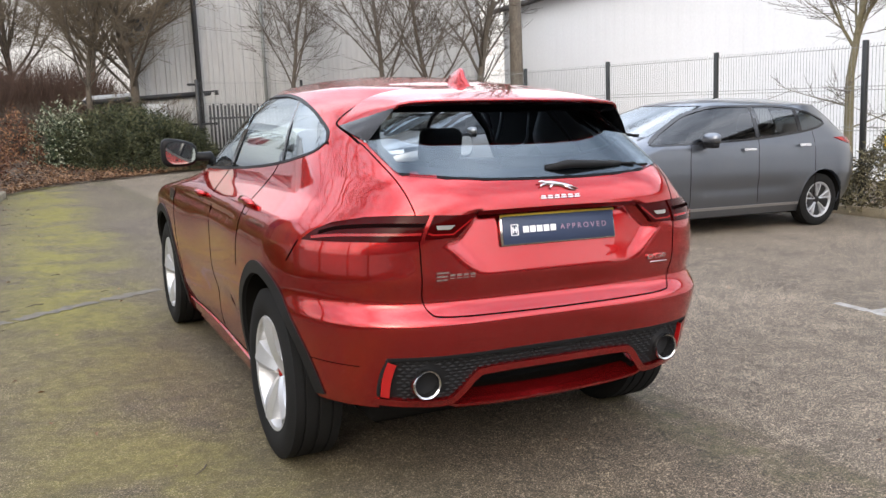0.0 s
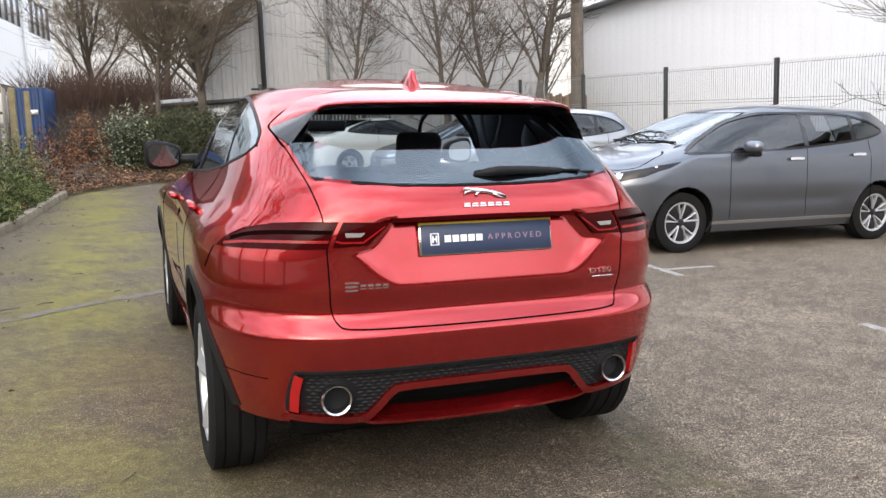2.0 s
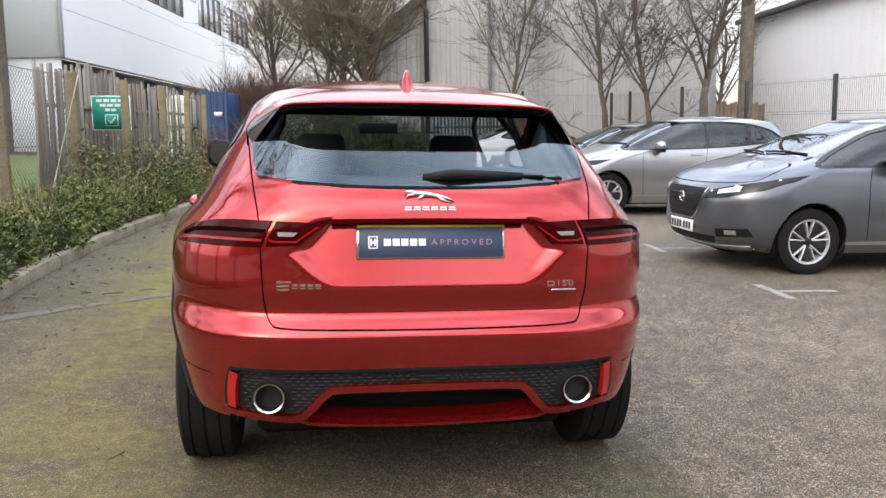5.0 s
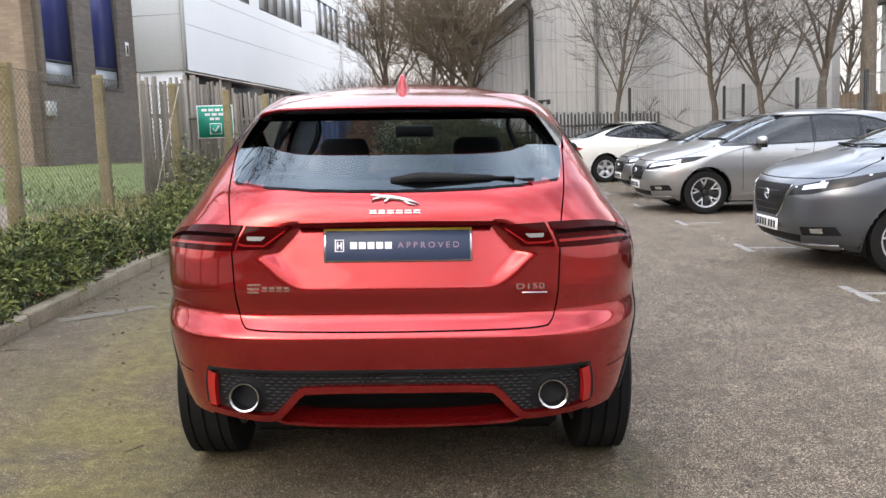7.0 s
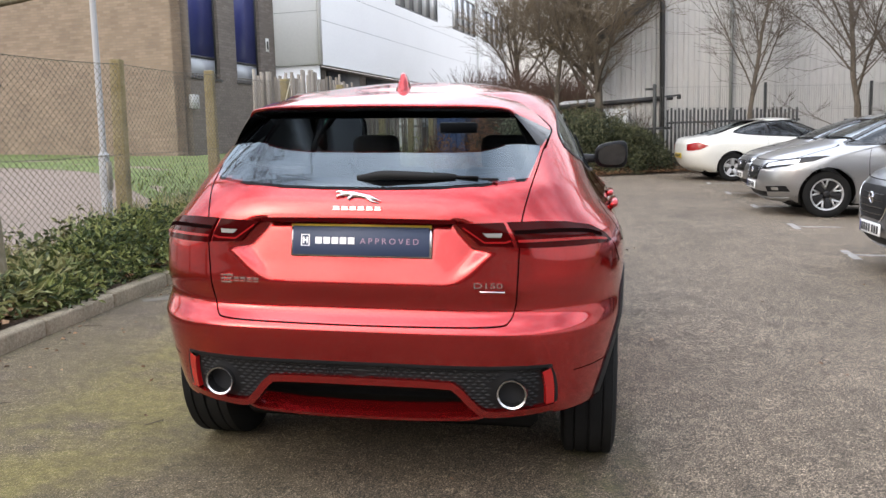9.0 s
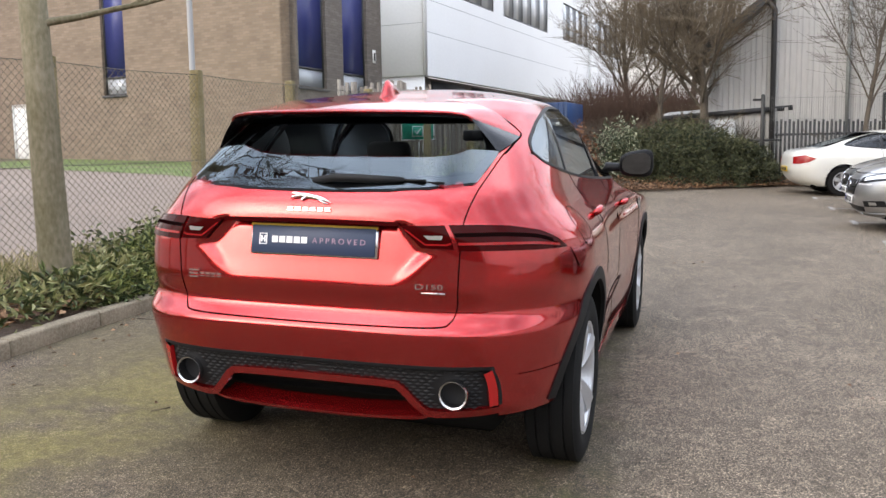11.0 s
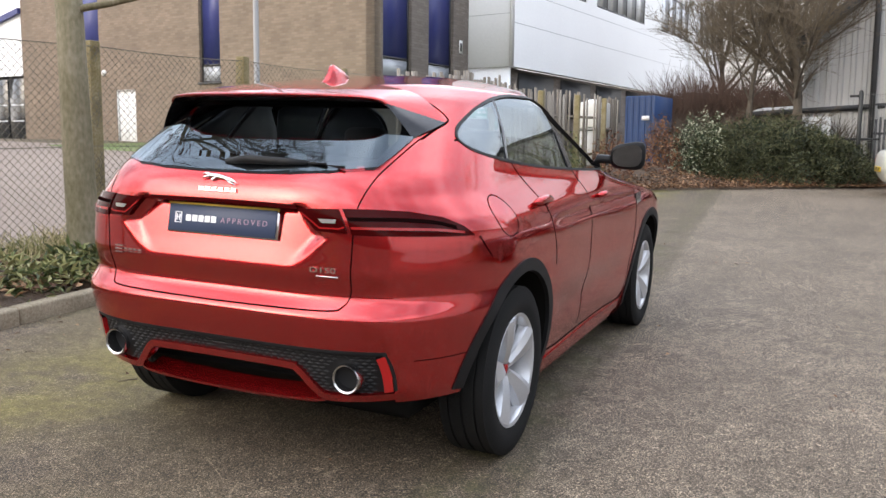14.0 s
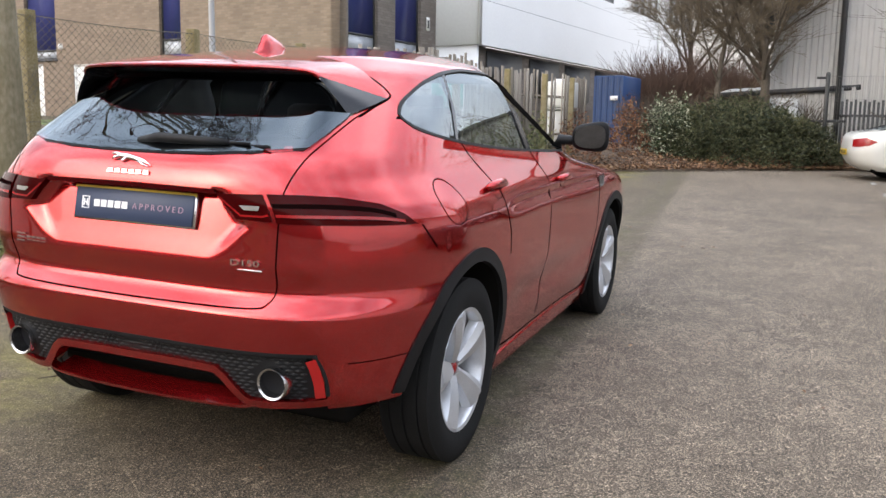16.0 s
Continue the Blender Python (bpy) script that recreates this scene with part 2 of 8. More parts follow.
def box(bm, x0, y0, z0, x1, y1, z1, bevel=0.0, seg=1, m=None):
    vs = [bm.verts.new((x, y, z)) for z in (z0, z1) for y in (y0, y1) for x in (x0, x1)]
    fs = [bm.faces.new([vs[i] for i in f]) for f in ((0, 2, 3, 1), (4, 5, 7, 6), (0, 1, 5, 4), (2, 6, 7, 3), (0, 4, 6, 2), (1, 3, 7, 5))]
    if bevel:
        es = list({e for f in fs for e in f.edges})
        out = bmesh.ops.bevel(bm, geom=es, offset=bevel, segments=seg, affect="EDGES", profile=0.5)
        vs = list({v for f in out["faces"] for v in f.verts} | {v for v in vs if v.is_valid})
    if m is not None:
        bmesh.ops.transform(bm, matrix=m, verts=[v for v in vs if v.is_valid])
    return bm


def boxes(*rows, bevel=0.0, seg=1):
    bm = bmesh.new()
    for r in rows:
        box(bm, *r, bevel=bevel, seg=seg)
    return bm


def tube_points(path, radii, sides=6, cap=True):
    """Vertices and faces of a tapered tube along a path."""
    verts, faces = [], []
    path = [Vector(p) for p in path]
    n = len(path)
    ref = Vector((0.31, 0.52, 0.8))
    for k, p in enumerate(path):
        d = (path[min(k + 1, n - 1)] - path[max(k - 1, 0)]).normalized()
        a = d.cross(ref)
        if a.length < 0.1:
            a = d.cross(Vector((1, 0, 0)))
        a.normalize()
        b = d.cross(a)
        r = radii[k] if hasattr(radii, "__len__") else radii
        for s in range(sides):
            w = 2 * math.pi * s / sides
            verts.append(p + r * (math.cos(w) * a + math.sin(w) * b))
        if k:
            o = (k - 1) * sides
            for s in range(sides):
                t = (s + 1) % sides
                faces.append((o + s, o + t, o + sides + t, o + sides + s))
    if cap:
        faces.append(tuple(range(sides))[::-1])
        faces.append(tuple((n - 1) * sides + s for s in range(sides)))
    return verts, faces


class Soup:
    """Collects many small pieces into one mesh."""

    def __init__(self):
        self.v, self.f = [], []

    def add(self, verts, faces):
        o = len(self.v)
        self.v += [tuple(p) for p in verts]
        self.f += [tuple(i + o for i in f) for f in faces]
        return self

    def tube(self, path, radii, sides=6, cap=True):
        return self.add(*tube_points(path, radii, sides, cap))

    def box(self, x0, y0, z0, x1, y1, z1, m=None):
        vs = [Vector((x, y, z)) for z in (z0, z1) for y in (y0, y1) for x in (x0, x1)]
        if m is not None:
            vs = [m @ v for v in vs]
        return self.add(vs, [(0, 2, 3, 1), (4, 5, 7, 6), (0, 1, 5, 4), (2, 6, 7, 3), (0, 4, 6, 2), (1, 3, 7, 5)])

    def mesh(self, name, smooth=False):
        return mesh_of(name, self.v, self.f, smooth)


def lathe(profile, sides=40, axis="x", smooth=True, name="lathe"):
    """A turned body: profile of (along the axis, radius)."""
    verts, faces = [], []
    for a, r in profile:
        for s in range(sides):
            w = 2 * math.pi * s / sides
            verts.append((a, r * math.cos(w), r * math.sin(w)) if axis == "x" else (r * math.cos(w), r * math.sin(w), a) if axis == "z" else (r * math.sin(w), a, r * math.cos(w)))
    for k in range(len(profile) - 1):
        for s in range(sides):
            t = (s + 1) % sides
            faces.append((k * sides + s, k * sides + t, (k + 1) * sides + t, (k + 1) * sides + s))
    return clean(mesh_of(name, verts, faces, smooth), 1e-6, 0.7)


def letters(name, text, height, material, parent, m, depth=0.002, width=None, label=""):
    """Raised writing, as a mesh."""
    cu = bpy.data.curves.new(name, "FONT")
    cu.body, cu.size, cu.extrude = text, height, depth
    cu.align_x, cu.align_y = "CENTER", "CENTER"
    tmp = bpy.data.objects.new(name, cu)
    scene.collection.objects.link(tmp)
    me = bpy.data.meshes.new_from_object(tmp.evaluated_get(bpy.context.evaluated_depsgraph_get()))
    bpy.data.objects.remove(tmp)
    me.name = name
    if width:
        xs = [v.co.x for v in me.vertices]
        k = width / (max(xs) - min(xs))
        for v in me.vertices:
            v.co.x *= k
    me.materials.clear()
    return part(name, me, material, parent, label, m)


def drape(surf, poly, nu=12, nv=6, off=0.004, thick=0.006, name="panel"):
    """A plate of some thickness that follows a surface, bounded by a polygon in the surface's two coordinates (one lower and one upper edge)."""
    us = [p[0] for p in poly]
    u0, u1 = min(us), max(us)
    lo, hi = [], []
    cols = [u0 + (u1 - u0) * (0.5 - 0.5 * math.cos(math.pi * k / nu)) for k in range(nu + 1)]
    corners = [p[0] for p in poly]
    cols = sorted(set([round(c, 6) for c in cols + corners]))
    cols = [c for k, c in enumerate(cols) if k == 0 or c - cols[k - 1] > 1e-4]
    for c in cols:
        hits = []
        for (a, b), (p, q) in zip(poly, poly[1:] + poly[:1]):
            if abs(a - p) < 1e-9:
                if abs(a - c) < 1e-6:
                    hits += [b, q]
            elif min(a, p) - 1e-7 <= c <= max(a, p) + 1e-7:
                hits.append(b + (q - b) * (c - a) / (p - a))
        lo.append(min(hits)), hi.append(max(hits))
    front, back, faces = [], [], []
    n, r = len(cols), nv + 1
    for c, a, b in zip(cols, lo, hi):
        for k in range(r):
            v = a + (b - a) * k / nv
            front.append(surf(c, v, off)), back.append(surf(c, v, off - thick))
    N = n * r
    for i in range(n - 1):
        for k in range(nv):
            q = (i * r + k, (i + 1) * r + k, (i + 1) * r + k + 1, i * r + k + 1)
            faces.append(q)
    rim = [i * r for i in range(n)] + [(n - 1) * r + k for k in range(1, r)] + [i * r + nv for i in range(n - 2, -1, -1)] + [k for k in range(nv - 1, 0, -1)]
    for a, b in zip(rim, rim[1:] + rim[:1]):
        faces.append((b, a, N + a, N + b))
    return clean(mesh_of(name, front + back, faces), 1e-6, 0.7)


def ribbon(surf, line, width, off=0.004, thick=0.006, closed=False, name="strip"):
    """A strip of given width that follows a line in a surface's two coordinates."""
    pts = [Vector(p) for p in line]
    n = len(pts)
    rings = []
    for k, p in enumerate(pts):
        a = pts[(k - 1) % n] if closed or k else p
        b = pts[(k + 1) % n] if closed or k < n - 1 else p
        d = (b - a).normalized()
        s = Vector((-d.y, d.x)) * width / 2
        l, r = p + s, p - s
        rings.append([surf(l.x, l.y, off - thick), surf(l.x, l.y, off), surf(r.x, r.y, off), surf(r.x, r.y, off - thick)])
    verts = [v for ring in rings for v in ring]
    faces = []
    for k in range(n if closed else n - 1):
        a, b = 4 * k, 4 * ((k + 1) % n)
        for s in range(3):
            faces.append((a + s, a + s + 1, b + s + 1, b + s))
    return clean(mesh_of(name, verts, faces), 1e-6, 0.7)


def spline(pts, n=8, closed=False):
    """A smooth line through points (Catmull-Rom)."""
    P = [Vector(p) for p in pts]
    m = len(P)
    out = []
    for k in range(m if closed else m - 1):
        a, b, c, d = (P[(k + i) % m] if closed else P[min(max(k + i, 0), m - 1)] for i in (-1, 0, 1, 2))
        for s in range(n):
            t = s / n
            out.append(0.5 * (2 * b + (c - a) * t + (2 * a - 5 * b + 4 * c - d) * t * t + (3 * b - a - 3 * c + d) * t**3))
    if not closed:
        out.append(P[-1])
    return out


# ---- cars ----
class Shell:
    """The skin of a car, in metres: y runs from its tail to its nose, z up. Tables give, by height, where tail and nose stand and half the width."""

    def __init__(self, tail, nose, half, depth_t=0.75, depth_n=0.65, p_t=4.8, p_n=4.0, waist=0.02, top=1.5, crown=((0, 0), (1, 0)), recess=None, mid=2.1, dent=0.014, crease=0.0):
        self.dent, self.crease = dent, crease
        self.tail, self.nose, self.half = curve(tail), curve(nose), curve(half)
        self.dt, self.dn, self.pt, self.pn, self.waist, self.top = depth_t, depth_n, p_t, p_n, waist, top
        self.crown, self.recess, self.z0, self.mid = curve(crown), recess, half[0][0], mid
        # arc length round the tail at mid height, to lay lamps and panels by
        w, ths, s, last = self.half(0.9), np.linspace(0, math.pi / 2, 200), [0.0], (0.0, 0.0)
        for th in ths[1:]:
            now = (w * math.sin(th) ** (2 / self.pt), self.dt * (1 - math.cos(th)))
            s.append(s[-1] + math.hypot(now[0] - last[0], now[1] - last[1]))
            last = now
        self.arc, self.ths = np.array(s), ths
        self.arc_n = self.arc * 1.0

    def side(self, y, z):
        """Half the width at a place along the car, away from its corners."""
        w = self.half(z)
        if self.crease:
            w -= self.crease * math.exp(-(((z - 0.965) / 0.028) ** 2)) * smooth01(1.1, 1.45, y) * smooth01(3.3, 2.9, y)
        return w - self.waist * math.exp(-(((y - self.mid) / 0.75) ** 2)) * (1 - smooth01(0.95, 1.15, z)) * smooth01(self.z0, self.z0 + 0.1, z) - self.dent * math.exp(-(((z - 0.52) / 0.075) ** 2)) * smooth01(self.mid - 0.95, self.mid - 0.55, y) * smooth01(self.mid + 0.95, self.mid + 0.5, y)

    def rear_xy(self, u, z):
        s = abs(u)
        th = float(np.interp(s, self.arc, self.ths))
        x, y = self.half(z) * math.sin(th) ** (2 / self.pt), self.tail(z) + self.dt * (1 - math.cos(th))
        if self.recess:
            y += self.recess(x, z)
        return (math.copysign(x, u), y)

    def rear(self, u, z, off=0.0):
        """A point of the tail, by the way round from the middle and the height."""
        e = 0.004
        p = Vector((*self.rear_xy(u, z), z))
        if off:
            a = Vector((*self.rear_xy(u + e, z), z)) - Vector((*self.rear_xy(u - e, z), z))
            b = Vector((*self.rear_xy(u, z + e), z + e)) - Vector((*self.rear_xy(u, z - e), z - e))
            p += a.cross(b).normalized() * off
        return p

    def u_of(self, x, z):
        """The way round the tail from its middle to a place at a distance x from the middle plane."""
        th = math.asin(min(abs(x) / self.half(z), 0.9999) ** (self.pt / 2))
        return float(np.interp(th, self.ths, self.arc))

    def tail_x(self, x, z, off=0.0):
        """A point of the tail, by its distance from the middle plane and the height."""
        t = min(abs(x) / self.half(z), 0.9999)
        th = math.asin(t ** (self.pt / 2))
        return self.rear(math.copysign(float(np.interp(th, self.ths, self.arc)), x), z, off)

    def flank_x(self, y, z):
        t, n = self.tail(z), self.nose(z)
        w = self.side(y, z)
        if y < t + self.dt:
            f = min(max((y - t) / self.dt, 0.0), 1.0)
            return w * (1 - (1 - f) ** 2) ** (1 / self.pt)
        if y > n - self.dn:
            f = min(max((n - y) / self.dn, 0.0), 1.0)
            return w * (1 - (1 - f) ** 2) ** (1 / self.pn)
        return w

    def flank(self, sign):
        def surf(y, z, off=0.0):
            e = 0.004
            p = Vector((self.flank_x(y, z), y, z))
            a = Vector((self.flank_x(y + e, z) - self.flank_x(y - e, z), 2 * e, 0))
            b = Vector((self.flank_x(y, z + e) - self.flank_x(y, z - e), 0, 2 * e))
            p += a.cross(b).normalized() * off
            return Vector((p.x * sign, p.y, p.z))

        return surf

    def front(self, u, z, off=0.0):
        """A point of the nose, by its share of half the width (-1 to 1) and the height."""

        def at(u, z):
            th = math.asin(min(1.0, abs(u)) ** (self.pn / 2))
            return Vector((self.half(z) * u, self.nose(z) - self.dn * (1 - math.cos(th)), z))

        e = 0.004
        p = at(u, z)
        if off:
            p += (at(u, z + e) - at(u, z - e)).cross(at(u + e, z) - at(u - e, z)).normalized() * off
        return p

    def outline(self, z, nr, nf, nn):
        """Half the outline at a height, from the middle of the tail to the middle of the nose."""
        out = []
        top = float(self.arc[-1])
        for k in range(nr + 1):
            x, y = self.rear_xy(top * k / nr, z)
            out.append((x, y))
        a, b = self.tail(z) + self.dt, self.nose(z) - self.dn
        for k in range(1, nf):
            y = a + (b - a) * k / nf
            out.append((self.side(y, z), y))
        for k in range(nn + 1):
            th = math.pi / 2 * (1 - k / nn)
            th = th if k < nn else 0.0
            out.append((self.half(z) * math.sin(th) ** (2 / self.pn), self.nose(z) - self.dn * (1 - math.cos(th))))
        return out

    def mesh(self, name, drop, heights, nr=44, nf=90, nn=20, caps=9, arches=(), sills=()):
        """The skin as one mesh, without the faces that drop() takes away; roof closed over the topmost outline."""
        verts, faces = [], []
        rows = []
        for z in heights:
            half = self.outline(z, nr, nf, nn)
            ring = [(x, y, z) for x, y in half] + [(-x, y, z) for x, y in half[-2:0:-1]]
            rows.append(ring)
        top = rows[-1]
        y0, y1 = min(p[1] for p in top), max(p[1] for p in top)
        for c in range(1, caps + 1):
            r = c / caps
            ring = []
            for x, y, z in top:
                ins = 0.22 * (y1 - y0)
                yc = min(max(y, y0 + ins), y1 - ins)
                k = r**1.15
                px, py = x * (1 - k), y + (yc - y) * k
                lift = self.crown(py)
                w = max(self.half(self.top), 1e-3)
                ring.append((px, py, z + lift * (1 - min(1.0, abs(px) / w) ** 2.4)))
            rows.append(ring)
        n = len(rows[0])
        for ring in rows:
            verts += ring
        # pull the skin's edge onto the round of each wheel arch
        for k, (x, y, z) in enumerate(verts):
            for cy, cz, rad in arches:
                d = math.hypot(y - cy, z - cz)
                if 0 < abs(d - rad) < 0.016 and z > 0.2 and abs(x) > 0.6:
                    ny, nz = cy + (y - cy) * rad / d, cz + (z - cz) * rad / d
                    verts[k] = (math.copysign(self.flank_x(ny, nz), x), ny, nz)
        # and onto the lower and upper edges of the side windows
        for k, (x, y, z) in enumerate(verts):
            for edge, y0, y1, reach in sills:
                if y0 < y < y1 and abs(x) > 0.5 and z < self.top - 0.001 and abs(z - edge(y)) < reach:
                    verts[k] = (math.copysign(self.flank_x(y, edge(y)), x), y, edge(y))
        for i in range(len(rows) - 1):
            for j in range(n):
                q = (i * n + j, i * n + (j + 1) % n, (i + 1) * n + (j + 1) % n, (i + 1) * n + j)
                c = Vector((sum(verts[a][0] for a in q) / 4, sum(verts[a][1] for a in q) / 4, sum(verts[a][2] for a in q) / 4))
                if any(math.hypot(c.y - cy, c.z - cz) < rad and abs(c.x) > 0.55 for cy, cz, rad in arches) or drop(c):
                    continue
                faces.append(q)
        me = mesh_of(name, verts, faces)
        return clean(me, 1e-5, 1.1)


def inside(poly, u, v):
    """Whether a place lies within a polygon."""
    hit = False
    for (a, b), (c, d) in zip(poly, poly[1:] + poly[:1]):
        if (b > v) != (d > v) and u < a + (c - a) * (v - b) / (d - b):
            hit = not hit
    return hit


def tyre_mesh(R, w, rim):
    prof = [(-w * 0.44, rim), (-w * 0.5, rim + 0.3 * (R - rim)), (-w * 0.5, R - 0.045), (-w * 0.45, R - 0.012)]
    groove = 0.008
    for a, b in ((-0.42, -0.27), (-0.23, -0.03), (0.03, 0.23), (0.27, 0.42)):
        prof += [(w * a - 0.002, R - groove if a > -0.4 else R - 0.006), (w * a, R), (w * b, R), (w * b + 0.002, R - groove if b < 0.4 else R - 0.006)]
    prof += [(w * 0.45, R - 0.012), (w * 0.5, R - 0.045), (w * 0.5, rim + 0.3 * (R - rim)), (w * 0.44, rim)]
    return lathe(prof, 56, "x", True, "tyre")


def spoke_mesh(r0, r1, w0, w1, x, deep, thick, twist=0.0, fork=0.0, ridge=0.004, skew=0.0, crisp=0.9):
    """One spoke along +z, its face towards +x, widening outwards."""
    bm = bmesh.new()
    n = 7
    for lane in ((-1, 1) if fork else (0,)):
        prev = None
        for k in range(n + 1):
            t = k / n
            r = r0 + (r1 - r0) * t
            half = (w0 + (w1 - w0) * t) / 2 * (0.42 if fork else 1)
            mid = twist * t * t + lane * fork * t
            xf = x - deep * (1 - t) ** 2
            ring = [bm.verts.new((xf - thick, mid - half, r)), bm.verts.new((xf, mid - half * 0.8, r)), bm.verts.new((xf + ridge, mid + skew * half, r)), bm.verts.new((xf, mid + half * 0.8, r)), bm.verts.new((xf - thick, mid + half, r))]
            if prev:
                for s in range(4):
                    bm.faces.new((prev[s], prev[s + 1], ring[s + 1], ring[s]))
                bm.faces.new((prev[4], prev[0], ring[0], ring[4]))
            else:
                bm.faces.new(ring[::-1])
            prev = ring
        bm.faces.new(prev)
    bmesh.ops.recalc_face_normals(bm, faces=bm.faces)
    return as_mesh("spoke", bm, True, crisp)


def wheel(parent, x, y, z, R, w, rim, style, material, cap_material, back=None):
    """A road wheel whose face looks towards +x or -x, by the sign of x."""
    hub = new("wheel")
    hub.parent = parent
    hub.matrix_basis = pose(x, y, z, 0, 0, 0 if x > 0 else 180)
    hub.empty_display_size = 0.1
    tagged(hub, label=style["label"])
    part("tyre", style["tyre"], RUBBER, hub, "black road tyre")
    part("rim", style["rim"], material, hub)
    part("wheel_well", style["well"], DARK_ALLOY if back is None else back, hub)
    part("brake_disc", style["disc"], DISC, hub)
    for k in range(style["count"]):
        part("spoke", style["spoke"], material, hub, m=pose(0, 0, 0, 360 * k / style["count"] + style["turn"], 0, 0))
        if style["inlay"]:
            part("spoke_inlay", style["inlay"], DARK_ALLOY, hub, m=pose(0, 0, 0, 360 * (k + 0.5) / style["count"] + style["turn"], 0, 0))
    part("hub_cap", style["cap"], cap_material, hub)
    return hub


def wheel_style(label, R, w, rim, count, w0, w1, deep=0.05, turn=0.0, fork=0.0, inlay=None, cap_r=0.032, r0=0.03, **cut):
    h = w / 2
    return dict(
        label=label, count=count, turn=turn,
        tyre=tyre_mesh(R, w, rim),
        rim=lathe([(-h * 0.85, rim + 0.004), (-h * 0.8, rim - 0.02), (h * 0.7, rim - 0.022), (h * 0.86, rim - 0.012), (h * 0.9, rim + 0.002), (h * 0.84, rim + 0.008)], 48, "x", True, "rim"),
        well=lathe([(h * 0.1, 0.05), (-h * 0.2, rim - 0.03), (-h * 0.3, rim - 0.01), (-h * 0.3, 0.0)], 32, "x", True, "wheel_well"),
        disc=lathe([(h * 0.12, 0.07), (h * 0.12, rim * 0.68), (h * 0.02, rim * 0.68)], 32, "x", True, "brake_disc"),
        spoke=spoke_mesh(r0, rim - 0.008, w0, w1, h * 0.82, deep, 0.035, 0, fork, **cut),
        inlay=None if inlay is None else spoke_mesh(0.05, rim - 0.01, inlay[0], inlay[1], h * 0.7, deep * 0.8, 0.02),
        cap=lathe([(h * 0.72 - deep, cap_r * 1.5), (h * 0.86 - deep, cap_r * 1.3), (h * 0.9 - deep, cap_r), (h * 0.92 - deep, cap_r * 0.7), (h * 0.925 - deep, 0.0)], 24, "x", True, "hub_cap"),
    )


def seat(parent, x, y, name="seat"):
    bm = boxes((-0.25, -0.05, 0.42, 0.25, 0.48, 0.58), bevel=0.05, seg=3)
    box(bm, -0.24, -0.13, 0, 0.24, 0.0, 0.62, 0.06, 3, pose(0, -0.02, 0.55, 14, 0, 0))
    ob = part(name, bm, SEAT, parent, "dark cloth car seat", pose(x, y, 0))
    part("headrest", boxes((-0.13, -0.06, 0, 0.13, 0.05, 0.2), bevel=0.045, seg=3), SEAT, ob, m=pose(0, -0.21, 1.17, 12, 0, 0))
    return ob


def interior(parent, shell, y_front, y_rear, y_dash, width=0.68, z_floor=0.3):
    """What shows through a car's glass: floor, seats, dash, wheel and mirror."""
    part("floor_pan", boxes((-width, y_rear - 0.45, z_floor - 0.06, width, y_dash, z_floor)), DARK, parent)
    for s in (-1, 1):
        seat(parent, s * 0.36, y_front)
        part("door_card", boxes((s * (width + 0.07) - 0.02, y_rear - 0.4, z_floor, s * (width + 0.07) + 0.02, y_dash, 1.0), bevel=0.01), SEAT, parent)
    bm = boxes((-0.62, -0.05, 0.42, 0.62, 0.45, 0.6), bevel=0.05, seg=3)
    box(bm, -0.62, -0.12, 0, 0.62, 0.0, 0.58, 0.06, 3, pose(0, -0.03, 0.55, 18, 0, 0))
    bench = part("rear_bench", bm, SEAT, parent, "dark cloth rear bench", pose(0, y_rear, 0))
    for x in (-0.38, 0, 0.38):
        part("headrest", boxes((-0.12, -0.05, 0, 0.12, 0.04, 0.14), bevel=0.035, seg=3), SEAT, bench, m=pose(x, -0.24, 1.1, 12, 0, 0))
    part("dashboard", boxes((-0.68, y_dash - 0.2, 0.6, 0.68, y_dash + 0.25, 1.02), bevel=0.07, seg=3), BLACK_PLASTIC, parent)
    ring = [(0.17 * math.cos(a), 0, 0.17 * math.sin(a)) for a in np.linspace(0, 2 * math.pi, 25)]
    s = Soup().tube(ring, 0.014, 8)
    for a in (0, 2.2, 4.1):
        s.tube([(0, 0, 0), (0.16 * math.cos(a), 0, 0.16 * math.sin(a))], 0.014, 6)
    part("steering_wheel", s.mesh("steering_wheel", True), BLACK_PLASTIC, parent, m=pose(0.36, y_dash - 0.36, 0.98, -25, 0, 0))
    return bench


# ---- the red car ----
def hero_recess(x, z):
    """The dished field round the number plate."""
    w = 0.47 - 0.125 * min(1.0, max(0.0, (1.0 - z) / 0.13)) if z < 1.0 else 0.455 - 0.085 * min(1.0, (z - 1.0) / 0.09)
    return 0.25 * max(0.0, z - 0.864) * smooth01(w + 0.026, w - 0.05, abs(x)) * smooth01(0.858, 0.874, z) * smooth01(1.096, 1.082, z)


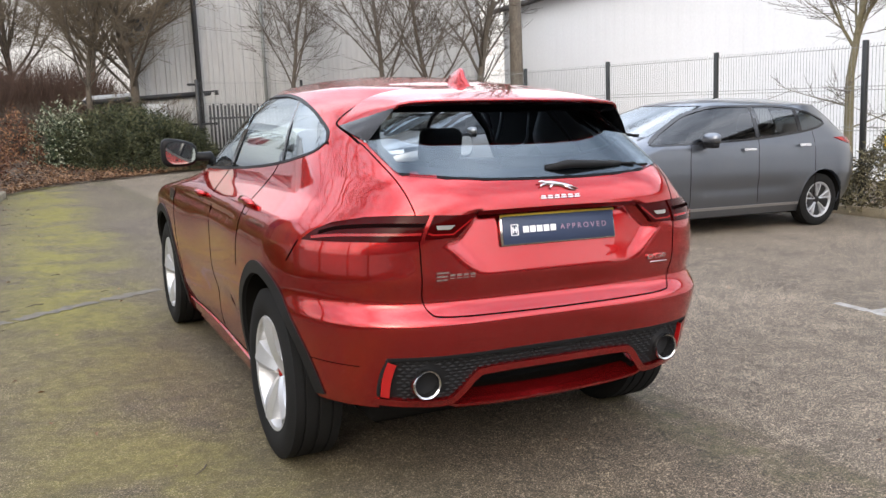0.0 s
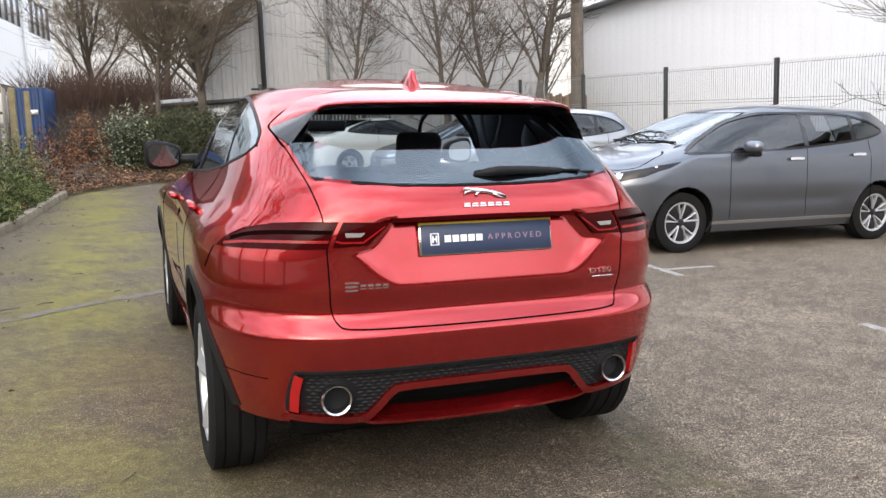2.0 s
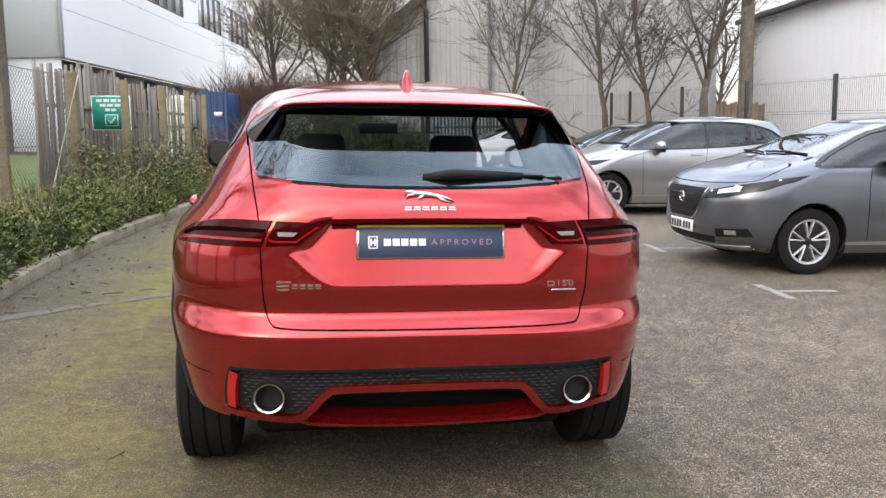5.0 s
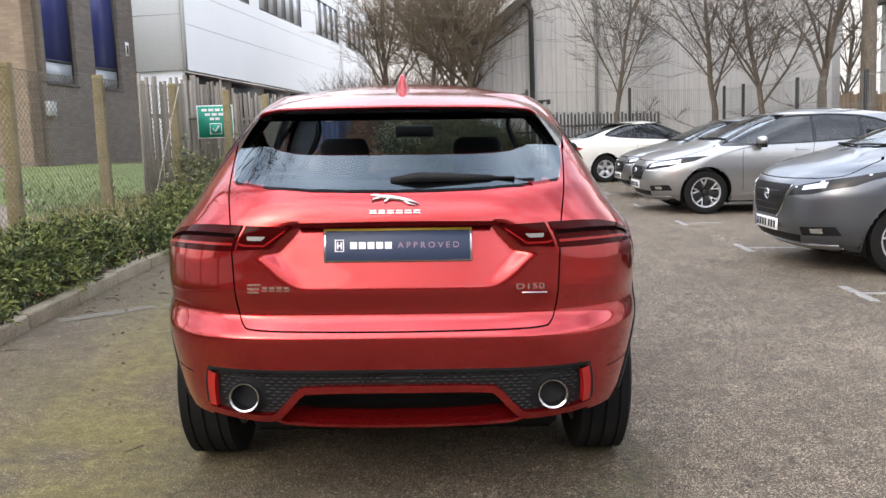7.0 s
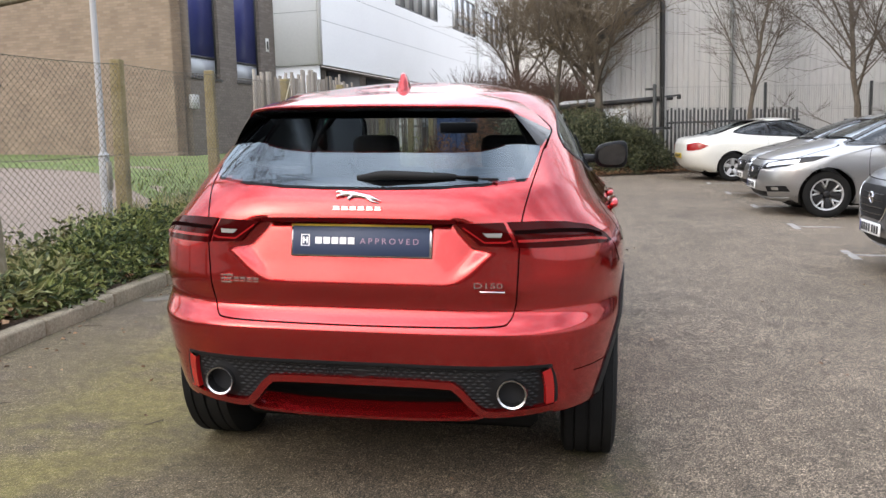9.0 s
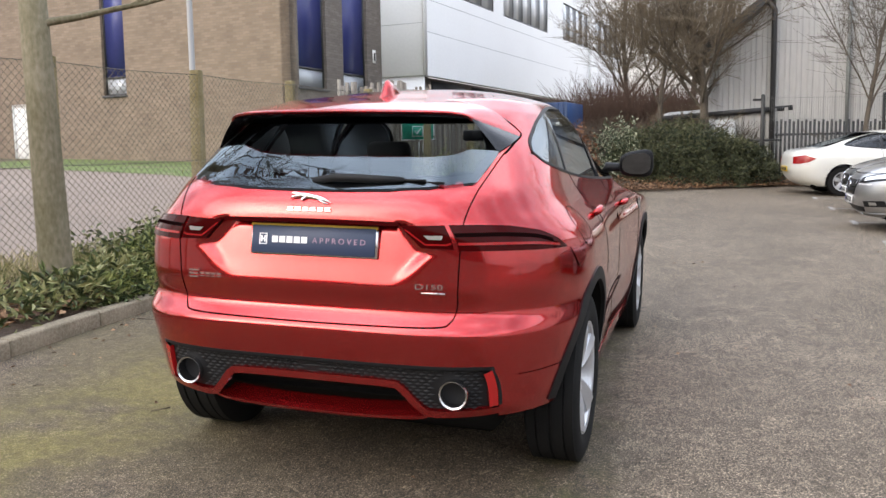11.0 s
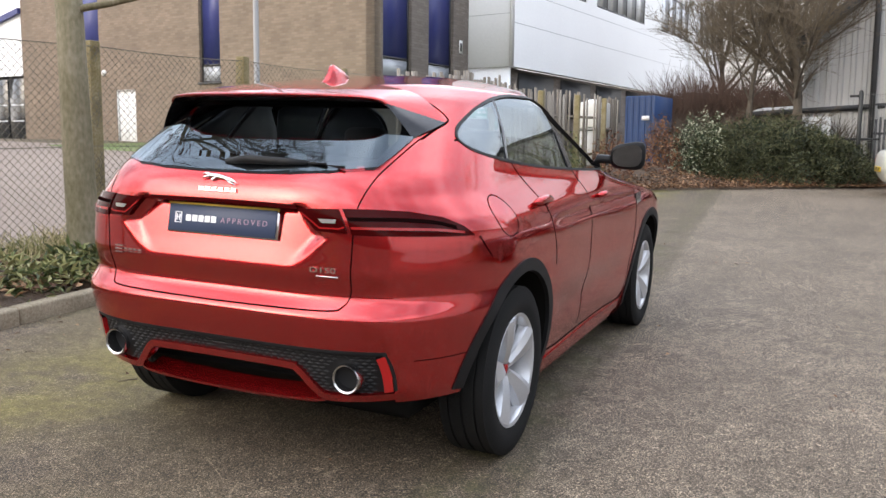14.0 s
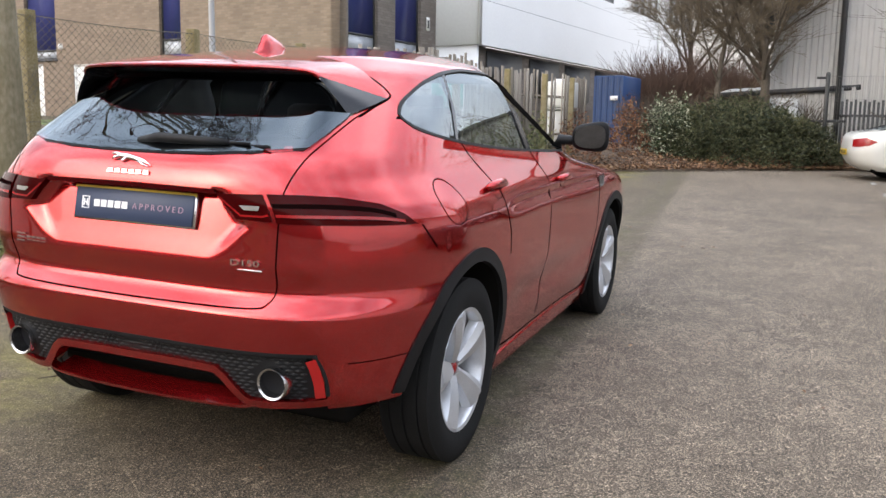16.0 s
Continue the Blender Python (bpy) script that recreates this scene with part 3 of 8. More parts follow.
HERO = Shell(
    tail=[(0.2, 0.13), (0.28, 0.085), (0.36, 0.045), (0.42, 0.018), (0.5, 0.0), (0.58, -0.018), (0.66, -0.037), (0.699, -0.043), (0.704, -0.042), (0.772, 0.009), (0.782, 0.011), (0.80, 0.008), (0.87, -0.010), (0.95, -0.008), (1.05, -0.008), (1.1, -0.004), (1.15, 0.012), (1.2, 0.045), (1.26, 0.125), (1.33, 0.225), (1.42, 0.355), (1.5, 0.475), (1.55, 0.60)],
    nose=[(0.2, 4.18), (0.3, 4.3), (0.5, 4.36), (0.75, 4.35), (0.88, 4.28), (0.95, 4.1), (1.02, 3.6), (1.07, 3.25), (1.1, 3.1), (1.2, 2.93), (1.35, 2.66), (1.5, 2.34), (1.55, 2.2)],
    half=[(0.2, 0.865), (0.28, 0.892), (0.4, 0.922), (0.55, 0.945), (0.7, 0.957), (0.85, 0.958), (0.95, 0.954), (1.0, 0.942), (1.04, 0.922), (1.08, 0.888), (1.14, 0.838), (1.2, 0.805), (1.27, 0.776), (1.35, 0.742), (1.42, 0.706), (1.5, 0.658), (1.55, 0.605)],
    crown=[(0.6, 0.0), (0.75, 0.02), (0.9, 0.042), (1.3, 0.08), (1.75, 0.095), (2.0, 0.078), (2.2, 0.03)],
    recess=hero_recess, waist=0.022, top=1.55, mid=2.15, crease=0.011,
)
REAR_AXLE, FRONT_AXLE, HUB_Z = 0.80, 3.49, 0.362
ARCH = 0.43
WIN_LOW = curve([(0.62, 1.335), (0.66, 1.305), (0.75, 1.28), (0.95, 1.248), (1.3, 1.212), (1.8, 1.178), (2.4, 1.152), (2.72, 1.145)])
WIN_TOP = curve([(0.62, 1.345), (0.66, 1.378), (0.75, 1.415), (0.95, 1.477), (1.2, 1.520), (1.5, 1.541), (1.8, 1.541), (2.05, 1.515), (2.25, 1.46), (2.5, 1.335), (2.72, 1.15)])
REAR_GLASS = [(-0.588, 1.232), (-0.45, 1.218), (-0.3, 1.209), (-0.15, 1.205), (0, 1.204), (0.15, 1.205), (0.3, 1.209), (0.45, 1.218), (0.588, 1.232), (0.604, 1.28), (0.616, 1.33), (0.596, 1.385), (0.566, 1.435), (0.53, 1.488), (-0.53, 1.488), (-0.566, 1.435), (-0.596, 1.385), (-0.616, 1.33), (-0.604, 1.28)]


def hero_drop(c):
    if c.z > 1.14 and c.z < 1.548 and 0.6 < c.y < 2.75 and abs(c.x) > 0.6:
        if WIN_LOW(c.y) < c.z < WIN_TOP(c.y):
            return True
    if c.y < 0.62 and 1.2 < c.z < 1.49:
        if inside([(u * 0.97, 1.35 + (v - 1.35) * 0.93) for u, v in REAR_GLASS], c.x, c.z):
            return True
    if c.y > 2.1 and 1.11 < c.z < 1.54 and abs(c.x) < HERO.half(c.z) * 0.86:
        return True
    if c.y < 0.35 and c.z < 0.578:
        u = HERO.u_of(c.x, c.z)
        if u < 0.746 - 0.055 * smooth01(0.44, 0.58, c.z):
            return True
    if c.y < 0.595 and c.z > 1.345 and abs(c.x) > 0.48 and c.z > 1.335 + (c.y - 0.413) * 0.34 + 0.008:
        return True
    return c.y < 0.55 and c.z < 0.385


SPOILER_FRONT = [Vector(p) for p in ((0, 1.562), (0.28, 1.556), (0.42, 1.541), (0.53, 1.511), (0.605, 1.456), (0.651, 1.403))]
SPOILER_TAIL = [Vector(p) for p in ((0, 1.503), (0.28, 1.500), (0.41, 1.497), (0.475, 1.492), (0.508, 1.484), (0.524, 1.470))]


def spoiler_point(t, e):
    """A point of the roof spoiler: t runs from the roof to its trailing edge, e from side to side."""
    k = abs(e) * 5
    a, b = (spline(row, 16)[round(k * 16)] for row in (SPOILER_FRONT, SPOILER_TAIL))
    x, z = a.x + (b.x - a.x) * t, a.y + (b.y - a.y) * t
    return Vector((math.copysign(x, e) if e else 0.0, 0.62 - 0.355 * t + 0.09 * t * (b.x / 0.524) ** 5, z + 0.007 * math.sin(math.pi * t) * (1 - e * e)))


def build_hero():
    car = thing("suv", "glossy red five-door SUV parked with its tail to the camera", "car", SLOPE @ pose(0, 0, 0))
    zs = list(np.arange(0.2, 0.56, 0.02)) + list(np.arange(0.578, 0.696, 0.0136)) + [0.699, 0.704, 0.712] + list(np.arange(0.724, 0.85, 0.0136)) + list(np.arange(0.85, 1.55, 0.01)) + [1.55]
    arches = [(REAR_AXLE, HUB_Z + 0.005, ARCH), (FRONT_AXLE, HUB_Z + 0.005, ARCH)]
    body = part("body", HERO.mesh("body", hero_drop, zs, 96, 130, 20, 12, arches, [(WIN_LOW, 0.63, 2.74, 0.0052), (WIN_TOP, 0.63, 2.74, 0.0052)]), RED, car, "deep red metallic paint")
    def flush(u, z, off=0.0):
        """The tail as it would run without its dished field."""
        HERO.recess = None
        p = HERO.rear(u, z, off)
        HERO.recess = hero_recess
        return p

    rear, right, left = HERO.rear, HERO.flank(1), HERO.flank(-1)
    part("underbody", boxes((-0.62, 0.42, 0.2, 0.62, 4.1, 0.32), bevel=0.03), DARK, car)
    part("rear_undertray", boxes((-0.6, 0.24, 0.35, 0.6, 0.5, 0.41), bevel=0.03), DARK, car)
    for y in (0.32, 3.0):
        part("wheel_housing", boxes((-0.64, y, 0.32, 0.64, y + 0.98, 0.8)), DARK, car)
    # wheels
    style = wheel_style("silver five-spoke alloy wheel with black tyre", 0.362, 0.225, 0.243, 5, 0.056, 0.158, 0.04, 10, cap_r=0.02, ridge=0.016, skew=-0.3, crisp=0.2)
    for x, y in ((0.937, REAR_AXLE), (-0.937, REAR_AXLE), (0.94, FRONT_AXLE), (-0.94, FRONT_AXLE)):
        wheel(car, x - math.copysign(0.113, x), y, HUB_Z, 0.362, 0.225, 0.243, style, ALLOY, LAMP_BAR)
    # black arch mouldings and inner wells
    for s, surf in ((1, right), (-1, left)):
        for cy in (REAR_AXLE, FRONT_AXLE):
            line = [(cy + 0.455 * math.cos(a), HUB_Z + 0.005 + 0.455 * math.sin(a)) for a in np.linspace(radians(-16), radians(176 if cy < 2 else 198), 40)]
            part("arch_moulding", ribbon(surf, line, 0.054, 0.006, 0.03), BLACK_PLASTIC, car, "matt black wheel arch trim")
            line = [(cy + 0.428 * math.cos(a), HUB_Z + 0.428 * math.sin(a)) for a in np.linspace(radians(-25), radians(182 if cy < 2 else 205), 30)]
            pts = [[(s * (HERO.flank_x(y, max(z, 0.2)) - 0.012 if x > 0.8 else x), y, z) for y, z in line] for x in (0.92, 0.6)]
            n = len(line)
            part("arch_liner", mesh_of("arch_liner", pts[0] + pts[1], [(k, k + 1, n + k + 1, n + k) for k in range(n - 1)]), DARK, car)
        sill = [(1.28, 0.262), (2.1, 0.262), (3.02, 0.262)]
        part("sill_trim", ribbon(surf, spline(sill, 10), 0.05, 0.006, 0.02), RED, car, "red sill below the doors")
        # side glass, its frame and pillars
        ys = [0.622, 0.63, 0.642, 0.66, 0.685, 0.715] + list(np.linspace(0.75, 2.69, 38))
        low, high = [(y, WIN_LOW(y)) for y in ys], [(y, WIN_TOP(y)) for y in ys]
        for name, a, b, c, d in (("quarter_glass", 0.632, 0.975, 1.145, 0.632), ("rear_door_glass", 1.005, 1.86, 1.84, 1.175), ("front_door_glass", 1.92, 2.68, 2.68, 1.9)):
            if s > 0 and a > 1.9:
                continue  # this window is wound down
            foot, head = np.linspace(a, b, 14), np.linspace(c, d, 14)
            poly = [(y, WIN_LOW(y)) for y in foot] + [(y, max(WIN_TOP(y), WIN_LOW(y) + 0.004)) for y in head]
            part(name, drape(surf, poly, 20, 8, -0.004, 0.004, name), GLASS_HERO, car).visible_shadow = False
        part("window_trim", ribbon(surf, [Vector(p) for p in low + high[::-1]], 0.011, 0.003, 0.02, True), TRIM_BLACK, car, "black window surround")
        part("wing_vent", drape(surf, [(3.02, 0.915), (3.03, 0.975), (3.16, 0.985), (3.13, 0.925)], 6, 3, 0.003, 0.01, "wing_vent"), GLOSS_BLACK, car, "black vent with a bright edge")
        part("vent_edge", ribbon(surf, [(3.02, 0.912), (3.08, 0.916), (3.135, 0.921)], 0.008, 0.005, 0.008), BADGE, car)
        for y0, y1, w in ((0.99, 1.16, 0.022), (1.89, 1.87, 0.07)):
            part("window_pillar", ribbon(surf, [(y0, WIN_LOW(y0)), ((y0 + y1) / 2, (WIN_LOW(y0) + WIN_TOP(y1)) / 2), (y1, WIN_TOP(y1))], w, 0.001, 0.012), GLOSS_BLACK, car)
        # door gaps
        for line in (
            [(1.03, 1.235), (1.06, 1.19), (1.12, 1.12), (1.17, 1.0), (1.24, 0.85), (1.25, 0.76)],
            [(1.29, 0.37), (1.34, 0.325), (1.9, 0.31), (2.5, 0.31)],
            [(1.9, 1.17), (1.93, 1.05), (1.94, 0.8), (1.9, 0.5), (1.89, 0.33)],
            [(2.78, 1.14), (2.98, 1.0), (3.02, 0.8), (2.98, 0.6), (2.95, 0.4), (2.9, 0.31), (2.5, 0.31)],
        ):
            part("door_gap", ribbon(surf, spline(line, 6), 0.007, 0.0012, 0.004), SEAM, car)
        for y, z in ((1.12, 1.055), (2.2, 1.02)):
            part("door_handle", Soup().tube([surf(y - 0.11, z, 0.004), surf(y - 0.095, z, 0.020), surf(y - 0.03, z + 0.002, 0.027), surf(y + 0.05, z + 0.002, 0.026), surf(y + 0.1, z, 0.016), surf(y + 0.112, z, 0.004)], [0.012, 0.017, 0.0185, 0.0185, 0.016, 0.010], 12).mesh("door_handle", True), RED, car)
        for y, z in ((1.12, 1.05), (2.2, 1.015)):
            part("handle_recess", ribbon(surf, [(y + 0.05 * math.cos(a), z - 0.012 + 0.028 * math.sin(a)) for a in np.linspace(0, 2 * math.pi, 17)[:-1]], 0.003, 0.0008, 0.003, True), SEAM, car)
        # mirror
        foot = [surf(2.66, 1.165, -0.01), surf(2.66, 1.18, 0.035), Vector((s * 0.90, 2.665, 1.20))]
        part("mirror_foot", Soup().tube(foot, [0.034, 0.03, 0.026], 12).mesh("mirror_foot", True), TRIM_BLACK, car)
        bm = bmesh.new()
        bmesh.ops.create_uvsphere(bm, u_segments=28, v_segments=16, radius=1)
        for v in bm.verts:
            c = v.co
            x = s * math.copysign(abs(c.x) ** 0.55, c.x)
            c.z = math.copysign(abs(c.z) ** 0.55, c.z) * (0.093 + 0.014 * x) + 0.008 * x
            c.y = math.copysign(abs(c.y) ** 0.7, c.y) * (0.095 - 0.02 * x if c.y > 0 else 0.03) + 0.014 * x
            c.x = s * x * 0.118
        mir = part("door_mirror", bm, TRIM_BLACK, car, "black mirror housing", pose(s * 0.955, 2.66, 1.226, 0, 0, 4 if s > 0 else 8) @ Matrix.Scale(0.88, 4))
        glass_poly = [(0.098 * math.cos(a) * (abs(math.cos(a)) ** -0.3 if abs(math.cos(a)) > 0.05 else 1), 0.073 * math.sin(a) * (abs(math.sin(a)) ** -0.3 if abs(math.sin(a)) > 0.05 else 1)) for a in np.linspace(0, 2 * math.pi, 28)[:-1]]
        part("mirror_glass", mesh_of("mirror_glass", [(x, -0.035 + s * x * 0.12, z * (1 + s * x * 1.2) + s * x * 0.07) for x, z in glass_poly] + [(x, -0.029 + s * x * 0.12, z * (1 + s * x * 1.2) + s * x * 0.07) for x, z in glass_poly], [tuple(range(27)), tuple(range(53, 26, -1))], False), MIRROR, mir)
    # tail: glass, gaps, lamps
    glass_poly = [(u, v) for u, v in REAR_GLASS]
    part("rear_window", drape(HERO.tail_x, glass_poly, 40, 14, 0.008, 0.004, "rear_window"), GLASS_REAR, car, "dark tinted rear window").visible_shadow = False
    edge = [Vector((u * 0.972, 1.345 + (v - 1.345) * 0.90)) for u, v in REAR_GLASS]
    part("window_band", ribbon(HERO.tail_x, edge, 0.036, 0.0035, 0.008, True), TRIM_BLACK, car)
    for s in (-1, 1):
        line = spline([(s * 0.632, 1.338), (s * 0.618, 1.275), (s * 0.597, 1.19), (s * 0.578, 1.1), (s * 0.572, 1.0), (s * 0.565, 0.85), (s * 0.558, 0.79), (s * 0.54, 0.745), (s * 0.49, 0.729), (s * 0.25, 0.724), (0, 0.722)], 6)
        part("tailgate_gap", ribbon(HERO.tail_x, line, 0.0045, 0.0012, 0.004), SEAM, car)
        # black blade beside the glass
        surf = right if s > 0 else left
        n = 14
        up_edge = [spoiler_point(1 - k / n, s) for k in range(n + 1)]
        side = spline([(s * 0.526, 1.466), (s * 0.562, 1.435), (s * 0.592, 1.385), (s * 0.612, 1.338)], 8)
        glass_edge = [HERO.tail_x(*side[round(k / n * (len(side) - 1))], 0.005) for k in range(n + 1)]
        verts = []
        for k, (a, g) in enumerate(zip(up_edge, glass_edge)):
            t = k / n
            b = up_edge[0].lerp(glass_edge[-1], t) + Vector((s * 0.2, -0.3, 0.2)) * 0.012 * math.sin(math.pi * t) + Vector((0, 0, -0.008 * (1 - t)))
            verts += [a.lerp(b, q / 4) + Vector((s * 0.8, 0, 0.2)) * 0.014 * math.sin(math.pi * q / 4) * t for q in range(5)]
            verts += [b.lerp(g, 0.5), g]
        part("pillar_blade", clean(mesh_of("pillar_blade", verts, [(7 * i + q, 7 * i + q + 1, 7 * i + q + 8, 7 * i + q + 7) for i in range(n) for q in range(6)]), 1e-5, 0.7), GLOSS_BLACK, car, "gloss black blade beside the rear window")
        part("hatch_gap", ribbon(surf, spline([(0.43, 1.336), (0.53, 1.372), (0.635, 1.405), (0.655, 1.425), (0.645, 1.46), (0.62, 1.497)], 5), 0.006, 0.0015, 0.004), SEAM, car)
        # lamps
        outer = [(s * u, v) for u, v in ((0.58, 1.004), (0.58, 1.093), (0.7, 1.092), (0.82, 1.084), (0.95, 1.06), (1.03, 1.025), (1.075, 0.99), (1.0, 0.992), (0.8, 1.0))]
        lamp = part("tail_lamp", drape(rear, outer, 22, 5, 0.007, 0.012, "tail_lamp"), LAMP_RED, car, "dark red tail lamp")
        inner = [(s * u, v) for u, v in ((0.564, 1.008), (0.564, 1.092), (0.39, 1.088), (0.445, 1.012))]
        gate_lamp = part("gate_lamp", drape(flush, inner, 12, 5, 0.006, 0.022, "gate_lamp"), LAMP_RED, car, "dark red lamp on the tailgate")
        part("light_guide", ribbon(rear, spline([(s * 0.585, 1.028), (s * 0.75, 1.026), (s * 0.9, 1.018), (s * 1.02, 1.003)], 8), 0.009, 0.0095, 0.004), LAMP_BAR, lamp)
        part("lamp_rib", ribbon(rear, spline([(s * 0.585, 1.058), (s * 0.75, 1.057), (s * 0.9, 1.044), (s * 0.99, 1.022)], 8), 0.013, 0.0085, 0.003), SEAM, lamp)
        part("light_guide", ribbon(flush, [(s * 0.56, 1.03), (s * 0.54, 1.024), (s * 0.465, 1.024), (s * 0.405, 1.075)], 0.006, 0.0085, 0.004), LAMP_BAR, gate_lamp)
        part("reversing_light", drape(flush, [(s * 0.468, 1.056), (s * 0.54, 1.056), (s * 0.53, 1.042), (s * 0.48, 1.042)], 6, 2, 0.0085, 0.005), LENS, gate_lamp, "small clear reversing light")
        # reflectors and tail pipes in the black lower panel
        part("reflector", ribbon(rear, spline([(s * 0.719, 0.426), (s * 0.712, 0.48), (s * 0.700, 0.53), (s * 0.688, 0.564)], 6), 0.034, 0.003, 0.024), REFLECTOR, car, "bright red upright reflector")
        tp = part("tail_pipe", lathe([(0.14, 0.05), (-0.012, 0.056), (-0.02, 0.053), (-0.016, 0.047), (0.06, 0.045)], 36, "y", True, "tail_pipe"), PIPE, car, "round polished tail pipe", pose(s * 0.55, 0.035, 0.478))
        part("pipe_bore", lathe([(0.055, 0.045), (0.06, 0.0)], 24, "y", True, "pipe_bore"), DARK, tp)
    # black mesh panel between the reflectors
    deep = lambda u, z, off=0.0: rear(u, z, off - 0.016)
    mesh_panel = part("lower_panel", drape(deep, [(-0.765, 0.402), (-0.70, 0.585), (0.70, 0.585), (0.765, 0.402), (0.455, 0.396), (0.36, 0.497), (-0.36, 0.497), (-0.455, 0.396)], 50, 8, 0.0, 0.004, "lower_panel"), BLACK_PLASTIC, car, "black honeycomb lower panel")
    rim = spline([(-0.742, 0.43), (-0.738, 0.47), (-0.722, 0.53), (-0.700, 0.57), (-0.67, 0.579), (-0.3, 0.579), (0.3, 0.579), (0.67, 0.579), (0.700, 0.57), (0.722, 0.53), (0.738, 0.47), (0.742, 0.43)], 6)
    part("panel_edge", ribbon(rear, [Vector((p.x * 1.004, p.y)) for p in rim], 0.012, 0.001, 0.03), BLACK_PLASTIC, mesh_panel)
    s = Soup()
    for row in range(13):
        z = 0.412 + 0.0132 * row
        for col in range(-20, 21):
            u = col * 0.034 + (0.017 if row % 2 else 0)
            if abs(u) > 0.668 or math.hypot(abs(u) - 0.55, z - 0.478) < 0.068:
                continue
            if z < 0.515 and abs(u) < 0.33 + max(0, (0.515 - z)):
                continue
            a, b, c, d = (deep(u - 0.0155, z, 0.001), deep(u, z - 0.0056, 0.001), deep(u + 0.0155, z, 0.001), deep(u, z + 0.0056, 0.001))
            m = deep(u, z, 0.006)
            o = len(s.v)
            s.add([a, b, c, d, m], [(0, 1, 4), (1, 2, 4), (2, 3, 4), (3, 0, 4)])
    part("honeycomb", s.mesh("honeycomb"), BLACK_PLASTIC, mesh_panel, kind="stuff")
    # red valance frame that steps up between the pipes
    for name, line, w, off, th in (
        ("valance_lip", [(-0.765, 0.413), (-0.74, 0.406), (-0.6, 0.395), (-0.475, 0.392), (-0.42, 0.43), (-0.36, 0.49), (-0.30, 0.505), (0, 0.507), (0.30, 0.505), (0.36, 0.49), (0.42, 0.43), (0.475, 0.392), (0.6, 0.395), (0.74, 0.406), (0.765, 0.413)], 0.027, 0.001, 0.06),
        ("valance_rail", [(-0.475, 0.384), (-0.42, 0.362), (-0.2, 0.350), (0, 0.347), (0.2, 0.350), (0.42, 0.362), (0.475, 0.384)], 0.012, -0.008, 0.03),
    ):
        part(name, ribbon(rear, spline(line, 8), w, off, th), RED, car, "red painted bumper lip")
    part("valance_back", drape(lambda u, z, off=0.0: rear(u, z, off - 0.15), [(-0.47, 0.355), (-0.33, 0.515), (0.33, 0.515), (0.47, 0.355)], 20, 4, 0.0, 0.004), DARK, car)
    shelf = lambda u, t, off=0.0: rear(u, 0.351 + 0.02 * (abs(u) / 0.45) ** 2, -0.012) + Vector((0, 0.125 * t, 0.055 * t + off))
    part("valance_floor", drape(shelf, [(-0.455, 0.0), (-0.43, 0.62), (0.43, 0.62), (0.455, 0.0)], 24, 5, 0.0, 0.006), RED, car, "red floor of the bumper recess")
    part("bumper_seam", ribbon(right, spline([(0.14, 0.545), (0.28, 0.545), (0.4, 0.545)], 6), 0.0028, 0.001, 0.004), SEAM, car)
    part("bumper_seam", ribbon(left, spline([(0.14, 0.545), (0.28, 0.545), (0.4, 0.545)], 6), 0.0028, 0.001, 0.004), SEAM, car)
    for surf in (right, left):
        part("bumper_gap", ribbon(surf, spline([(0.40, 0.985), (0.425, 0.95), (0.47, 0.90)], 6), 0.006, 0.0012, 0.004), SEAM, car)
    part("fuel_flap_gap", ribbon(right, [(0.64 + 0.094 * math.cos(a), 1.04 + 0.08 * math.sin(a)) for a in np.linspace(0, 2 * math.pi, 33)[:-1]], 0.0036, 0.0012, 0.004, True), SEAM, car)
    # brow over the plate
    part("plate_brow", ribbon(flush, spline([(-0.385, 1.094), (-0.2, 1.096), (0, 1.097), (0.2, 1.096), (0.385, 1.094)], 8), 0.014, 0.003, 0.03), LAMP_RED, car, "dark red strip over the plate")
    # plate
    py, pz = HERO.tail(1.02) + 0.032, 1.021
    plate = part("number_plate", boxes((-0.258, -0.006, -0.06, 0.258, 0.006, 0.06), bevel=0.003), BADGE, car, "navy dealer plate in a slim holder", pose(0.008, py - 0.002, pz, -11, 0, 0))
    part("plate_edge", boxes((-0.256, -0.010, 0.046, 0.256, -0.006, 0.056)), PLATE_YELLOW, plate)
    part("plate_face", boxes((-0.25, -0.012, -0.055, 0.25, -0.006, 0.0485), bevel=0.002), PLATE_BLUE, plate)
    up = pose(0, -0.0125, -0.003, 90, 0, 0)
    s = Soup()
    for a in ((-0.218, -0.020, -0.214, 0.020), (-0.190, -0.020, -0.186, 0.020), (-0.218, 0.018, -0.186, 0.021), (-0.218, -0.021, -0.186, -0.018), (-0.211, -0.012, -0.206, 0.012), (-0.198, -0.012, -0.193, 0.012), (-0.207, -0.003, -0.197, 0.003)):
        s.box(a[0], a[1], 0, a[2], a[3], 0.002)
    part("plate_mark", s.mesh("plate_mark"), INK_WHITE, plate, "", up)
    s = Soup()
    for k in range(5):
        x = -0.165 + 0.030 * k
        s.box(x, -0.012, 0, x + 0.024, 0.012, 0.0015)
    part("plate_wordmark", s.mesh("plate_wordmark"), INK_WHITE, plate, "white wordmark bars", up)
    letters("plate_word", "A P P R O V E D", 0.029, INK_PINK, plate, up @ pose(0.106, -0.001, 0), 0.001, 0.212)
    # badges
    s = Soup()
    upper = spline([(-0.084, 0.016), (-0.066, 0.021), (-0.05, 0.017), (-0.02, 0.016), (0.012, 0.010), (0.04, 0.004), (0.062, -0.004), (0.086, -0.019)], 4)
